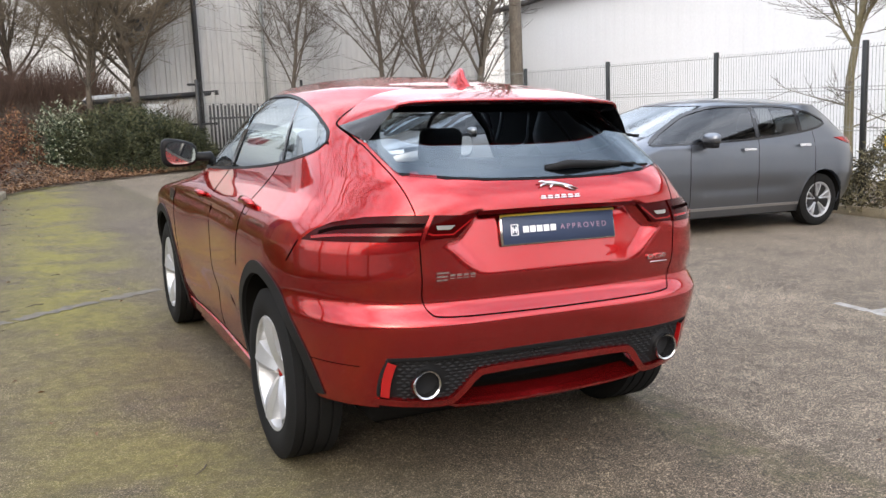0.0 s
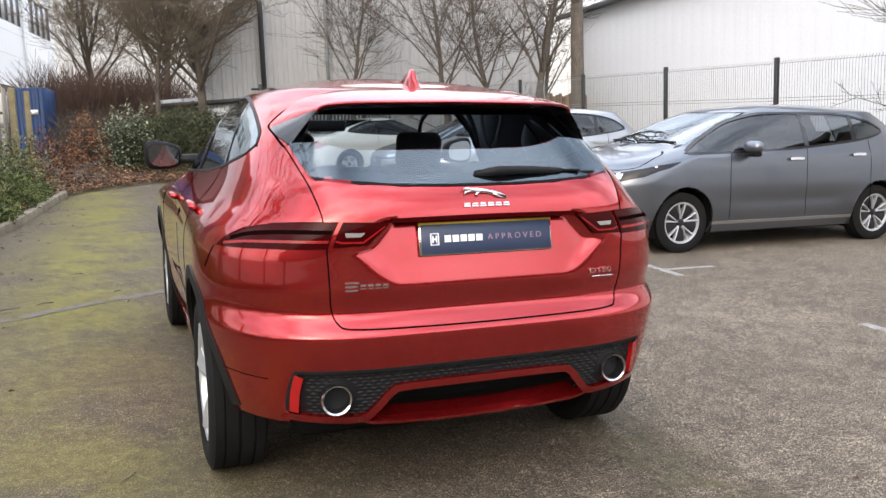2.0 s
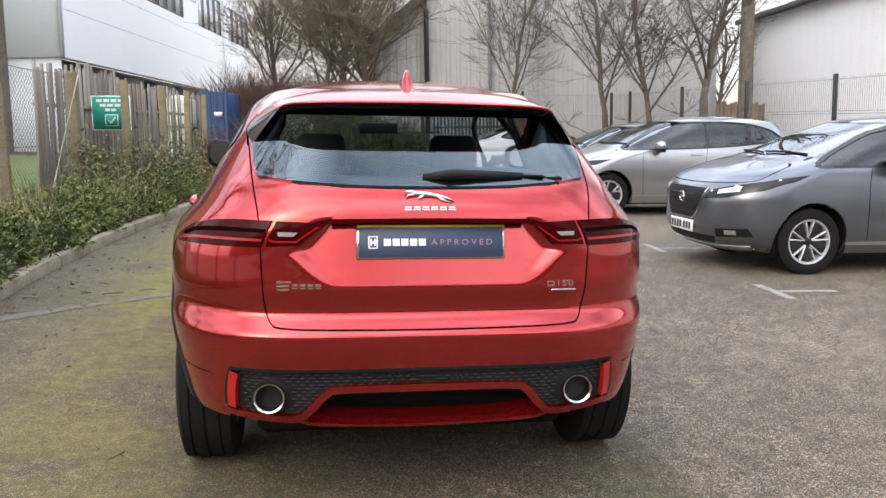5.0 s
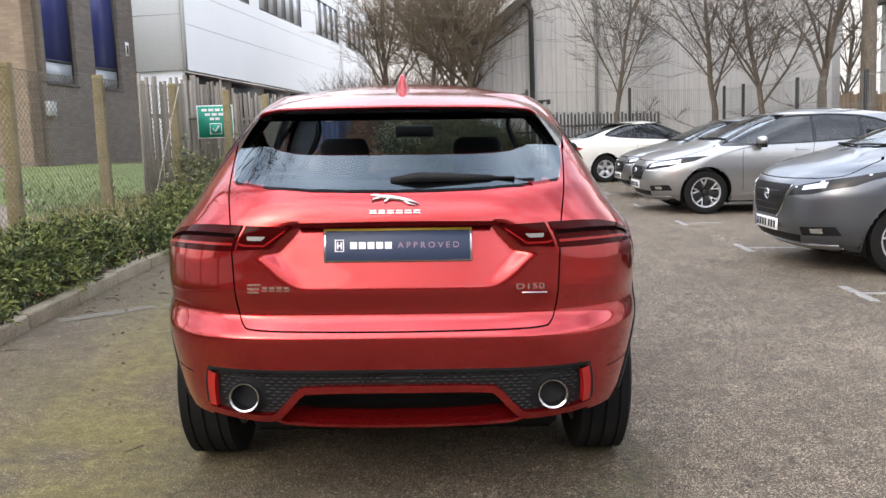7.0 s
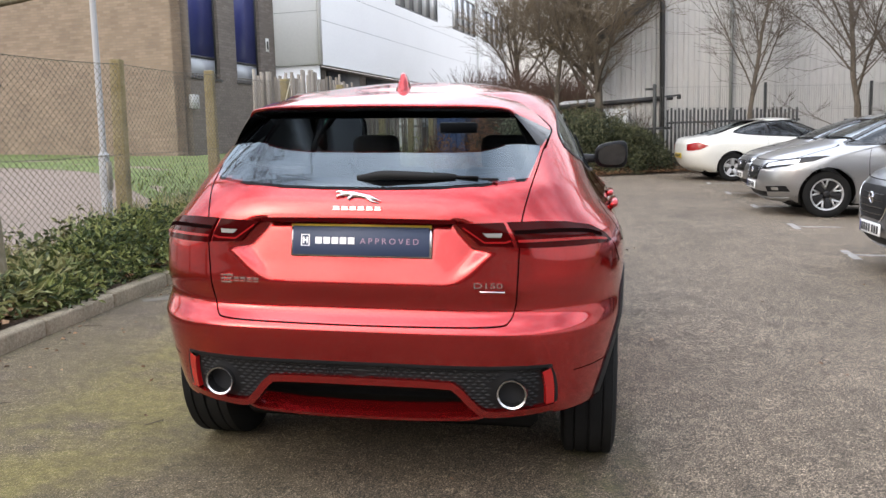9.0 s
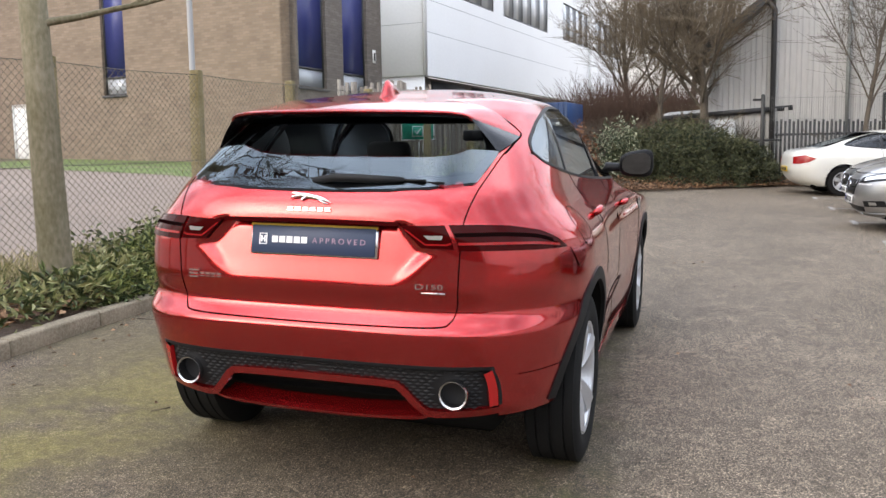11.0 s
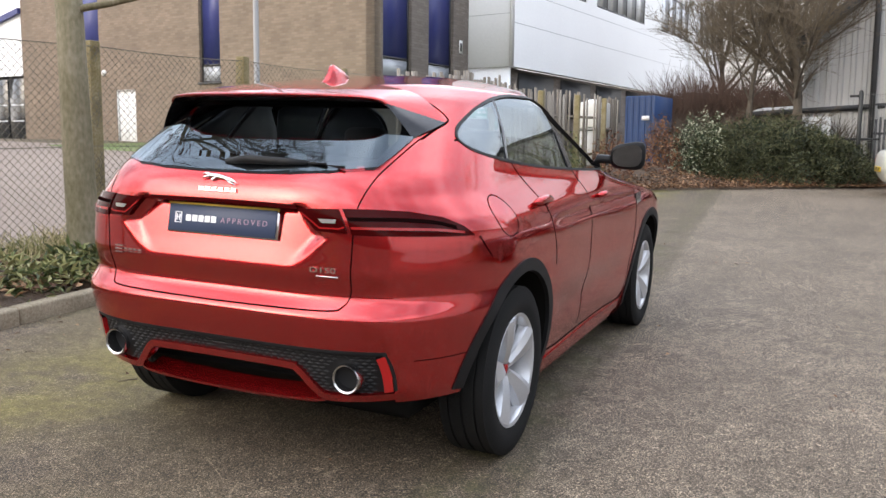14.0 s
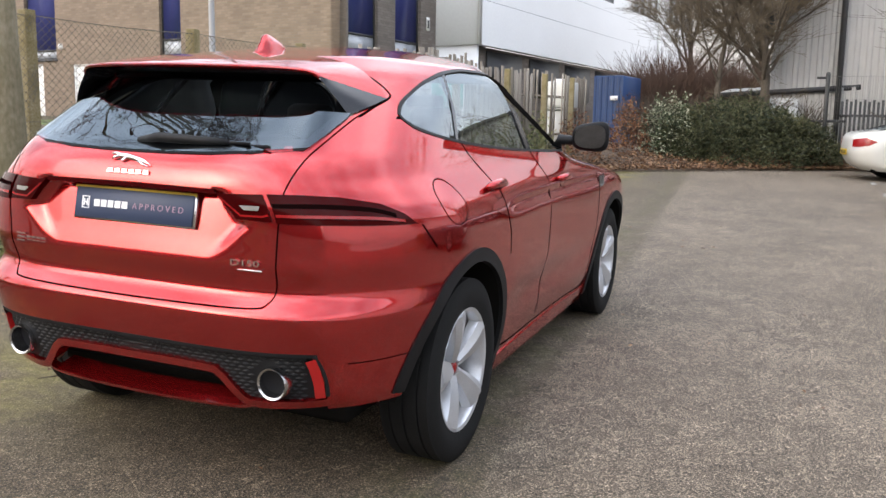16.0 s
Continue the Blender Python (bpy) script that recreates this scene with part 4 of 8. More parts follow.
    lower = spline([(-0.084, 0.012), (-0.066, 0.010), (-0.05, 0.003), (-0.02, -0.001), (0.012, -0.004), (0.04, -0.012), (0.062, -0.013), (0.086, -0.021)], 4)
    n = len(upper)
    s.add([(p.x, p.y, 0.001) for p in upper] + [((p.x + q.x) / 2, (p.y + q.y) / 2, 0.008) for p, q in zip(upper, lower)] + [(p.x, p.y, 0.001) for p in lower], [(r * n + k, (r + 1) * n + k, (r + 1) * n + k + 1, r * n + k + 1) for r in (0, 1) for k in range(n - 1)])
    for leg in ([(-0.052, 0.006), (-0.074, 0.001), (-0.080, -0.007)], [(-0.02, 0.002), (-0.036, -0.008), (-0.030, -0.014)], [(0.03, -0.006), (0.052, -0.018), (0.078, -0.024)]):
        s.tube([(x, y, 0.003) for x, y in leg], [0.0055, 0.004, 0.002], 6)
    up = pose(0, HERO.tail(1.175) - 0.004, 1.178, 90 - 20, 0, 0)
    part("leaping_badge", s.mesh("leaping_badge", True), BADGE, car, "chrome leaping badge", up)
    s = Soup()
    for k in range(6):
        s.box(-0.087 + 0.03 * k, -0.0065, 0, -0.087 + 0.03 * k + 0.025, -0.0015, 0.003), s.box(-0.085 + 0.03 * k, 0.001, 0, -0.087 + 0.03 * k + 0.023, 0.0065, 0.003)
    part("badge_wordmark", s.mesh("badge_wordmark"), BADGE, car, "chrome wordmark bars", pose(0, HERO.tail(1.135) - 0.003, 1.137, 90 - 14, 0, 0))
    p, q = rear(0.465, 0.872), rear(0.485, 0.872)
    letters("engine_badge", "D150", 0.028, BADGE, car, pose(p.x, p.y - 0.004, 0.872, 90, 0, math.degrees(math.atan2(q.y - p.y, q.x - p.x))), 0.003, 0.1, "chrome engine lettering")
    s = Soup()
    for z in (-0.013, 0.0, 0.013):
        s.box(-0.078, z - 0.003, 0, -0.036 + 0.006 * (z > 0.005), z + 0.003, 0.004)
    for k in range(4):
        x = -0.026 + 0.026 * k
        s.box(x, -0.010, 0, x + 0.019, -0.0065, 0.003), s.box(x, -0.0015, 0, x + 0.019, 0.0065, 0.003)
    p, q = rear(-0.44, 0.875), rear(-0.42, 0.875)
    part("model_badge", s.mesh("model_badge"), BADGE, car, "chrome model badge", pose(p.x, p.y - 0.002, 0.875, 90, 0, math.degrees(math.atan2(q.y - p.y, q.x - p.x))))
    p = rear(0.475, 0.85)
    part("badge_bar", boxes((-0.04, -0.002, -0.003, 0.05, 0.002, 0.003), bevel=0.0008), BADGE, car, m=pose(p.x, p.y - 0.003, 0.849, 0, 0, 3))
    # wiper
    wy = HERO.tail(1.25)
    s = Soup()
    s.tube([(-0.015, wy - 0.03, 1.238), (0.08, wy - 0.045, 1.252), (0.25, wy - 0.03, 1.247), (0.34, wy - 0.022, 1.246)], [0.012, 0.017, 0.015, 0.010], 10)
    s.box(0.0, wy - 0.012, 1.232, 0.49, wy - 0.002, 1.241)
    s.box(0.3, wy - 0.024, 1.241, 0.42, wy - 0.012, 1.249)
    part("rear_wiper", s.mesh("rear_wiper", True), BLACK_PLASTIC, car, "black rear wiper")
    # roof spoiler: runs on from the roof and closes over the sides of the glass
    n, m = 14, 36
    top = [spoiler_point(k / n, -1 + 2 * q / m) for k in range(n + 1) for q in range(m + 1)]
    tail = top[-(m + 1):]
    top += [Vector((p.x, p.y - 0.004, p.z - 0.004)) for p in tail] + [Vector((p.x * 0.995, p.y + 0.001, p.z - 0.011)) for p in tail]
    sp = part("roof_spoiler", clean(mesh_of("roof_spoiler", top, [(k * (m + 1) + q, k * (m + 1) + q + 1, (k + 1) * (m + 1) + q + 1, (k + 1) * (m + 1) + q) for k in range(n + 2) for q in range(m)]), 1e-6, 0.9), RED, car, "red spoiler over the rear window")
    low = [Vector((p.x * 0.995, p.y + 0.002, p.z - 0.010)) for p in tail] + [Vector((p.x * 0.97, p.y + 0.09, p.z - 0.022)) for p in tail] + [Vector((p.x * 0.94, 0.53, 1.474)) for p in tail]
    part("spoiler_underside", mesh_of("spoiler_underside", low, [(k * (m + 1) + q, k * (m + 1) + q + 1, (k + 1) * (m + 1) + q + 1, (k + 1) * (m + 1) + q) for k in range(2) for q in range(m)]), GLOSS_BLACK, sp)
    # fin aerial
    s = Soup()
    prof = [(-0.05, 0.004, 0.0), (-0.02, 0.022, 0.008), (0.015, 0.034, 0.04), (0.03, 0.033, 0.070), (0.05, 0.033, 0.076), (0.09, 0.03, 0.060), (0.15, 0.02, 0.03), (0.19, 0.004, 0.0)]
    rows = []
    for y, w, h in prof:
        z0 = 1.566 + 0.15 * (y + 0.02)
        rows.append([(0.76 + y, -w, z0 - 0.012), (0.76 + y, -w * 0.62, z0 + h * 0.4), (0.76 + y, -0.007, z0 + h * 0.95), (0.76 + y, 0.007, z0 + h * 0.95), (0.76 + y, w * 0.62, z0 + h * 0.4), (0.76 + y, w, z0 - 0.012)])
    verts = [(x, y, z) for r in rows for y, x, z in r]
    part("fin_aerial", mesh_of("fin_aerial", verts, [(6 * i + k, 6 * i + k + 1, 6 * i + 7 + k, 6 * i + 6 + k) for i in range(7) for k in range(5)]), RED, car, "red shark-fin roof aerial")
    # windscreen and what is seen within
    wind = [(u, v) for u, v in ((-0.84, 1.115), (0.84, 1.115), (0.82, 1.545), (-0.82, 1.545))]
    part("windscreen", drape(HERO.front, wind, 16, 12, -0.004, 0.004, "windscreen"), GLASS_FRONT, car).visible_shadow = False
    interior(car, HERO, 2.0, 1.15, 2.9)
    part("inner_mirror", boxes((-0.12, -0.015, -0.035, 0.12, 0.015, 0.035), bevel=0.014, seg=2), BLACK_PLASTIC, car, m=pose(0.0, 2.45, 1.40))
    part("headlining", mesh_of("headlining", [(-0.55, 0.6, 1.485), (0.55, 0.6, 1.485), (0.58, 1.4, 1.53), (-0.58, 1.4, 1.53), (0.52, 2.25, 1.5), (-0.52, 2.25, 1.5)], [(0, 1, 2, 3), (3, 2, 4, 5)], False), SEAT, car)
    part("parcel_shelf", boxes((-0.6, 0.45, 0.99, 0.6, 0.95, 1.02), bevel=0.01), SEAT, car)
    return car


build_hero()


# ---- ground ----
def fall(x, y):
    """Height of the ground, which tilts and banks up behind the hedge."""
    z = -math.tan(radians(1.4)) * min(max(x, -25), 25) + math.tan(radians(1.2)) * min(max(y, -25), 60)
    return z + 0.45 * smooth01(-4.6, -9.0, x) * smooth01(-6, 8, y)


def kerb_x(y):
    return KERB(y)


KERB = curve([(-12, -2.1), (-4, -2.45), (0, -2.66), (2, -2.8), (5, -2.87), (7.7, -2.77), (10.5, -2.49), (14.4, -2.18), (15.5, -2.05)])
FENCE = curve([(-12, -5.2), (-2, -4.65), (1.4, -4.35), (3.38, -4.19), (5.23, -3.93), (7.18, -3.82), (9.4, -3.59), (11.6, -3.37), (13.7, -3.18), (16, -3.05), (20, -2.9)])


def on_ground(x, y, up=0.0, rz=0.0):
    """A pose standing upright on the ground."""
    return pose(x, y, fall(x, y) + up, 0, 0, rz)


def asphalt():
    m = bpy.data.materials.new("asphalt")
    m.use_nodes = True
    n, l = nodes_of(m)
    b = n["Principled BSDF"]
    tc = n.new("ShaderNodeTexCoord")

    def tex(scale, detail=6.0, rough=0.6):
        t = n.new("ShaderNodeTexNoise")
        t.inputs["Scale"].default_value, t.inputs["Detail"].default_value, t.inputs["Roughness"].default_value = scale, detail, rough
        l.new(tc.outputs["Object"], t.inputs["Vector"])
        return t.outputs[0]

    def ramp(src, *stops):
        r = n.new("ShaderNodeValToRGB")
        e = r.color_ramp.elements
        while len(e) < len(stops):
            e.new(0.5)
        for k, (p, c) in enumerate(stops):
            e[k].position, e[k].color = p, (*c, 1)
        l.new(src, r.inputs[0])
        return r.outputs[0]

    def mixed(kind, fac, a, c):
        x = n.new("ShaderNodeMix")
        x.data_type, x.blend_type = "RGBA", kind
        if isinstance(fac, float):
            x.inputs[0].default_value = fac
        else:
            l.new(fac, x.inputs[0])
        l.new(a, x.inputs[6])
        if isinstance(c, tuple):
            x.inputs[7].default_value = (*c, 1)
        else:
            l.new(c, x.inputs[7])
        return x.outputs[2]

    vor = n.new("ShaderNodeTexVoronoi")
    vor.inputs["Scale"].default_value = 100
    l.new(tc.outputs["Object"], vor.inputs["Vector"])
    chips = ramp(tex(125, 4, 0.85), (0.37, (0.012, 0.0092, 0.0064)), (0.5, (0.062, 0.0485, 0.0355)), (0.63, (0.36, 0.295, 0.228)))
    broad = ramp(tex(0.35), (0.35, (0.82, 0.80, 0.76)), (0.65, (1.18, 1.16, 1.14)))
    base = mixed("MULTIPLY", 1.0, chips, broad)
    mott = ramp(tex(3.2, 8), (0.3, (0.72, 0.71, 0.69)), (0.7, (1.2, 1.2, 1.2)))
    base = mixed("MULTIPLY", 0.8, base, mott)
    grit = ramp(tex(52, 6, 0.8), (0.38, (0.62, 0.61, 0.60)), (0.62, (1.40, 1.40, 1.40)))
    base = mixed("MULTIPLY", 1.0, base, grit)
    # paler newer surface on the lane, with an uneven edge
    sep = n.new("ShaderNodeSeparateXYZ")
    l.new(tc.outputs["Object"], sep.inputs[0])

    def math_node(op, a, c, d=None):
        k = n.new("ShaderNodeMath")
        k.operation = op
        for i, v in enumerate((a, c, d)):
            if v is None:
                continue
            if isinstance(v, float):
                k.inputs[i].default_value = v
            else:
                l.new(v, k.inputs[i])
        return k.outputs[0]

    wob = math_node("MULTIPLY", tex(1.8, 5), 0.22)
    edge = math_node("ADD", math_node("ADD", sep.outputs[0], wob), math_node("MULTIPLY", sep.outputs[1], 0.068))
    mr = n.new("ShaderNodeMapRange")
    mr.interpolation_type = "SMOOTHSTEP"
    mr.inputs["From Min"].default_value, mr.inputs["From Max"].default_value = 1.18, 1.27
    l.new(edge, mr.inputs[0])
    lane = mixed("MULTIPLY", 1.0, base, (1.40, 1.45, 1.54))
    base = mixed("MIX", mr.outputs[0], base, lane)
    # moss and silt along the kerb side
    mo = n.new("ShaderNodeMapRange")
    mo.interpolation_type = "SMOOTHSTEP"
    mo.inputs["From Min"].default_value, mo.inputs["From Max"].default_value = 0.9, -1.4
    l.new(sep.outputs[0], mo.inputs[0])
    patch = ramp(tex(0.9, 7, 0.65), (0.37, (0, 0, 0)), (0.58, (1, 1, 1)))
    fac = math_node("MULTIPLY", math_node("MULTIPLY", mo.outputs[0], patch), 0.5)
    base = mixed("MIX", fac, base, (0.108, 0.09, 0.04))
    by_kerb = n.new("ShaderNodeMapRange")
    by_kerb.interpolation_type = "SMOOTHSTEP"
    by_kerb.inputs["From Min"].default_value, by_kerb.inputs["From Max"].default_value = 0.95, 0.05
    strip = math_node("ADD", math_node("ADD", sep.outputs[0], 2.15), math_node("MULTIPLY", tex(0.8, 4), -1.1))
    l.new(math_node("ABSOLUTE", strip, 0.0), by_kerb.inputs[0])
    moss = ramp(tex(1.6, 8, 0.7), (0.36, (0, 0, 0)), (0.56, (1, 1, 1)))
    further = n.new("ShaderNodeMapRange")
    further.interpolation_type = "SMOOTHSTEP"
    further.inputs["From Min"].default_value, further.inputs["From Max"].default_value = 2.5, 5.0
    further.inputs["To Min"].default_value, further.inputs["To Max"].default_value = 0.42, 0.9
    l.new(sep.outputs[1], further.inputs[0])
    base = mixed("MIX", math_node("MULTIPLY", math_node("MULTIPLY", by_kerb.outputs[0], moss), further.outputs[0]), base, (0.185, 0.165, 0.026))
    # thin moss in the joint beside the newer strip
    joint = n.new("ShaderNodeMapRange")
    joint.interpolation_type = "SMOOTHSTEP"
    joint.inputs["From Min"].default_value, joint.inputs["From Max"].default_value = 0.34, 0.0
    l.new(math_node("ABSOLUTE", math_node("SUBTRACT", edge, 1.02), 0.0), joint.inputs[0])
    damp = ramp(tex(4.5, 7, 0.7), (0.42, (0, 0, 0)), (0.62, (1, 1, 1)))
    base = mixed("MIX", math_node("MULTIPLY", math_node("MULTIPLY", joint.outputs[0], damp), 0.62), base, (0.062, 0.062, 0.02))
    # pale scuffs and dark worn spots
    scuff = ramp(tex(7.5, 9, 0.75), (0.64, (0, 0, 0)), (0.76, (1, 1, 1)))
    base = mixed("MIX", math_node("MULTIPLY", scuff, 0.4), base, (0.21, 0.185, 0.15))
    spot = ramp(tex(5.3, 9, 0.8), (0.24, (1, 1, 1)), (0.36, (0, 0, 0)))
    base = mixed("MIX", math_node("MULTIPLY", spot, 0.55), base, (0.025, 0.02, 0.013))
    clump = ramp(tex(13, 7, 0.8), (0.36, (0.66, 0.65, 0.62)), (0.64, (1.36, 1.36, 1.34)))
    base = mixed("MULTIPLY", 0.85, base, clump)
    fine = math_node("MULTIPLY", ramp(tex(2.2, 8, 0.7), (0.56, (0, 0, 0)), (0.7, (1, 1, 1))), 0.35)
    base = mixed("MIX", fine, base, (0.05, 0.043, 0.026))
    base = mixed("MULTIPLY", 1.0, base, (0.86, 0.84, 0.79))
    l.new(base, b.inputs["Base Color"])
    b.inputs["Roughness"].default_value = 0.88
    bp = n.new("ShaderNodeBump")
    bp.inputs["Strength"].default_value, bp.inputs["Distance"].default_value = 0.6, 0.006
    l.new(vor.outputs["Distance"], bp.inputs["Height"])
    l.new(bp.outputs[0], b.inputs["Normal"])
    return m


ASPHALT = asphalt()
SOIL = worn("leafy_soil", [(0.035, 0.024, 0.016), (0.085, 0.055, 0.033), (0.15, 0.095, 0.055)], 2.5, 45, (0.85, 0.98), 0.8, 0.03)
GRASS = worn("grass", [(0.06, 0.085, 0.022), (0.115, 0.16, 0.042), (0.18, 0.19, 0.08)], 1.2, 60, (0.8, 0.95), 0.6, 0.02)
YARD = worn("yard_paving", [(0.163, 0.127, 0.101), (0.232, 0.184, 0.148)], 0.8, 40, (0.8, 0.95), 0.3, 0.006)
CONCRETE = worn("kerb_concrete", [(0.095, 0.08, 0.048), (0.20, 0.168, 0.115), (0.31, 0.265, 0.19)], 3, 55, (0.8, 0.95), 0.6, 0.008, obj_random=0.1)
POST = worn("mossy_concrete", [(0.125, 0.098, 0.032), (0.2, 0.165, 0.085), (0.31, 0.27, 0.19)], 4, 50, (0.85, 0.95), 0.6, 0.008)
WIRE = plain("galvanised_wire", (0.23, 0.215, 0.18), 0.6, 0.3)
BLACK_STEEL = plain("black_steel", (0.012, 0.013, 0.013), 0.45, 0.2)
MESH_STEEL = plain("grey_mesh", (0.20, 0.21, 0.20), 0.5, 0.4)
BOARD = worn("weathered_board", [(0.12, 0.098, 0.075), (0.22, 0.19, 0.155), (0.32, 0.285, 0.24)], 2, 30, (0.8, 0.95), 0.5, 0.006, (6, 6, 0.6), obj_random=0.3)
BOARD_BROWN = worn("brown_board", [(0.09, 0.055, 0.03), (0.17, 0.105, 0.055), (0.26, 0.17, 0.09)], 2, 30, (0.8, 0.95), 0.5, 0.006, (6, 6, 0.6), obj_random=0.3)
PAINT_LINE = worn("worn_line_paint", [(0.10, 0.092, 0.078), (0.25, 0.24, 0.22), (0.5, 0.49, 0.47)], 9, 60, (0.7, 0.9), 0.2, 0.002)

xs = [-300, -60, -30] + list(np.arange(-24, 24.1, 0.75)) + [30, 60, 300]
ys = [-300, -60, -30] + list(np.arange(-20, 61, 0.75)) + [80, 300]
part("ground", mesh_of("ground", [(x, y, fall(x, y)) for y in ys for x in xs], [(j * len(xs) + i, j * len(xs) + i + 1, (j + 1) * len(xs) + i + 1, (j + 1) * len(xs) + i) for j in range(len(ys) - 1) for i in range(len(xs) - 1)]), ASPHALT, None, "worn grey-brown asphalt car park with moss along its edge", kind="structure")


def sheet(name, left, right, y0, y1, up, material, label, n=60, m=6, rough=0.0, fill=None):
    """A strip of ground between two lines, lying over the asphalt."""
    verts, faces = [], []
    for j in range(n + 1):
        y = y0 + (y1 - y0) * j / n
        a, b = left(y), right(y)
        for i in range(m + 1):
            x = a + (b - a) * i / m
            z = fall(x, y) + (fill(i / m) if fill else up)
            if rough and 0 < i < m:
                z += rough * (noise.noise((x * 1.7, y * 1.7, 3)) + 0.5 * noise.noise((x * 5, y * 5, 1)))
            verts.append((x, y, z))
    for j in range(n):
        for i in range(m):
            o = j * (m + 1) + i
            faces.append((o, o + 1, o + m + 2, o + m + 1))
    return part(name, mesh_of(name, verts, faces), material, None, label, kind="structure")


sheet("bed_soil", lambda y: FENCE(y) - 0.25, lambda y: kerb_x(y) - 0.13, -12, 15.5, 0.1, SOIL, "dark soil bed strewn with dead leaves", 110, 8, 0.05, lambda t: 0.20 - 0.10 * t)
GRASS_EDGE = curve([(6.0, -4.4), (8.5, -4.9), (10.8, -7.0), (13.0, -9.5), (14.2, -13.0), (15.0, -17.0), (16.0, -19.5), (22.0, -20.0)])
sheet("grass_strip", GRASS_EDGE, lambda y: FENCE(y) - 0.25, 6.0, 22.0, 0.03, GRASS, "short green grass behind the fence", 40, 10, 0.03, lambda t: 0.03 + 0.10 * smooth01(0.5, 1, t))
sheet("yard", lambda y: -40, lambda y: FENCE(y) - 0.25, -14, 17.6, 0.01, YARD, "brown paved yard beyond the fence", 120, 60, 0.0, lambda t: 0.02)

# bank at the end of the lane
BANK = curve([(-4.2, 14.6), (-2.6, 14.3), (-1.8, 16.0), (-0.7, 17.8), (0.3, 18.7), (1.4, 20.0), (2.4, 20.9), (3.6, 21.8), (6, 21.9), (9, 21.0)])
verts, faces = [], []
nx, ny = 60, 16
for i in range(nx + 1):
    x = -4.2 + 13.2 * i / nx
    for j in range(ny + 1):
        t = j / ny
        y = BANK(x) + t * (24.5 - BANK(x))
        h = -0.02 + 0.04 * min(1.0, 8 * t) + 0.32 * smooth01(0, 0.5, t) * smooth01(6.5, 2.5, x)
        verts.append((x, y + (0.12 * noise.noise((x * 3, 0, 5)) if j == 0 else 0), fall(x, y) + h + 0.05 * noise.noise((x * 2, y * 2, 0)) * min(1, 4 * t)))
for i in range(nx):
    for j in range(ny):
        o = i * (ny + 1) + j
        faces.append((o, o + ny + 1, o + ny + 2, o + 1))
part("bank_soil", mesh_of("bank_soil", verts, faces), SOIL, None, "low bank covered in brown dead leaves", kind="structure")

# kerb of separate stones
kerb = thing("kerb", "weathered concrete kerb edging the planted bed", "kerb", Matrix(), kind="structure")
y, k = -9.0, 0
stone = boxes((-0.062, -0.448, -0.12, 0.062, 0.448, 0.118), bevel=0.022, seg=3)
stone = as_mesh("kerb_stone", stone, True)
while y < 15.2:
    x = kerb_x(y) - 0.065
    a = math.atan2(kerb_x(y + 0.45) - kerb_x(y - 0.45), 0.9)
    part("kerb_stone", stone, CONCRETE, kerb, m=pose(x + random.uniform(-0.006, 0.006), y, fall(x, y) + random.uniform(-0.008, 0.004), 1.2, 0, -math.degrees(a) + random.uniform(-0.5, 0.5)))
    y += 0.9

# painted bay marks
for y in (1.55, 4.25, 6.95, 9.5, 12.3, 15.05, 17.8):
    m = SLOPE @ pose(0, y, 0.004, 0, 0, -3)
    bm = bmesh.new()
    n = 40
    rows = [[bm.verts.new((3.62 + 0.62 * i / n, w * 0.04, 0)) for w in (-1, 1)] for i in range(n + 1)]
    for a, b in zip(rows, rows[1:]):
        bm.faces.new((a[0], b[0], b[1], a[1]))
    for a in ((3.60, -0.33, 3.69, -0.04), (3.60, 0.04, 3.69, 0.33)):
        bm.faces.new([bm.verts.new(p) for p in ((a[0], a[1], 0), (a[2], a[1], 0), (a[2], a[3], 0), (a[0], a[3], 0))])
    part("bay_line", bm, PAINT_LINE, None, "worn white parking bay line", m, "structure")

bm = bmesh.new()
rows = []
for k in range(41):
    t = k / 40
    x, y = -2.75 + 1.9 * t, 3.4 + 1.75 * t - 0.42 * t * t
    a, b = 0.03 + 0.06 * random.random(), 0.03 + 0.06 * random.random()
    rows.append([bm.verts.new((x - 0.6 * a, y + 0.8 * a, 0)), bm.verts.new((x + 0.6 * b, y - 0.8 * b, 0))])
for a, b in zip(rows, rows[1:]):
    if random.random() < 0.85:
        bm.faces.new((a[0], a[1], b[1], b[0]))
part("faint_line", bm, worn("scuffed_line", [(0.06, 0.052, 0.036), (0.12, 0.106, 0.082), (0.19, 0.17, 0.14)], 20, 120, (0.8, 0.95), 0.2, 0.002), None, "almost worn-off line across the lane", SLOPE @ pose(0, 0, 0.004), "structure")

# ---- buildings ----
YAW = -8.0
CORNER = Vector((-10.48, 20.15, 0))
GROWN = 1.104  # the two works buildings against their drawn sizes


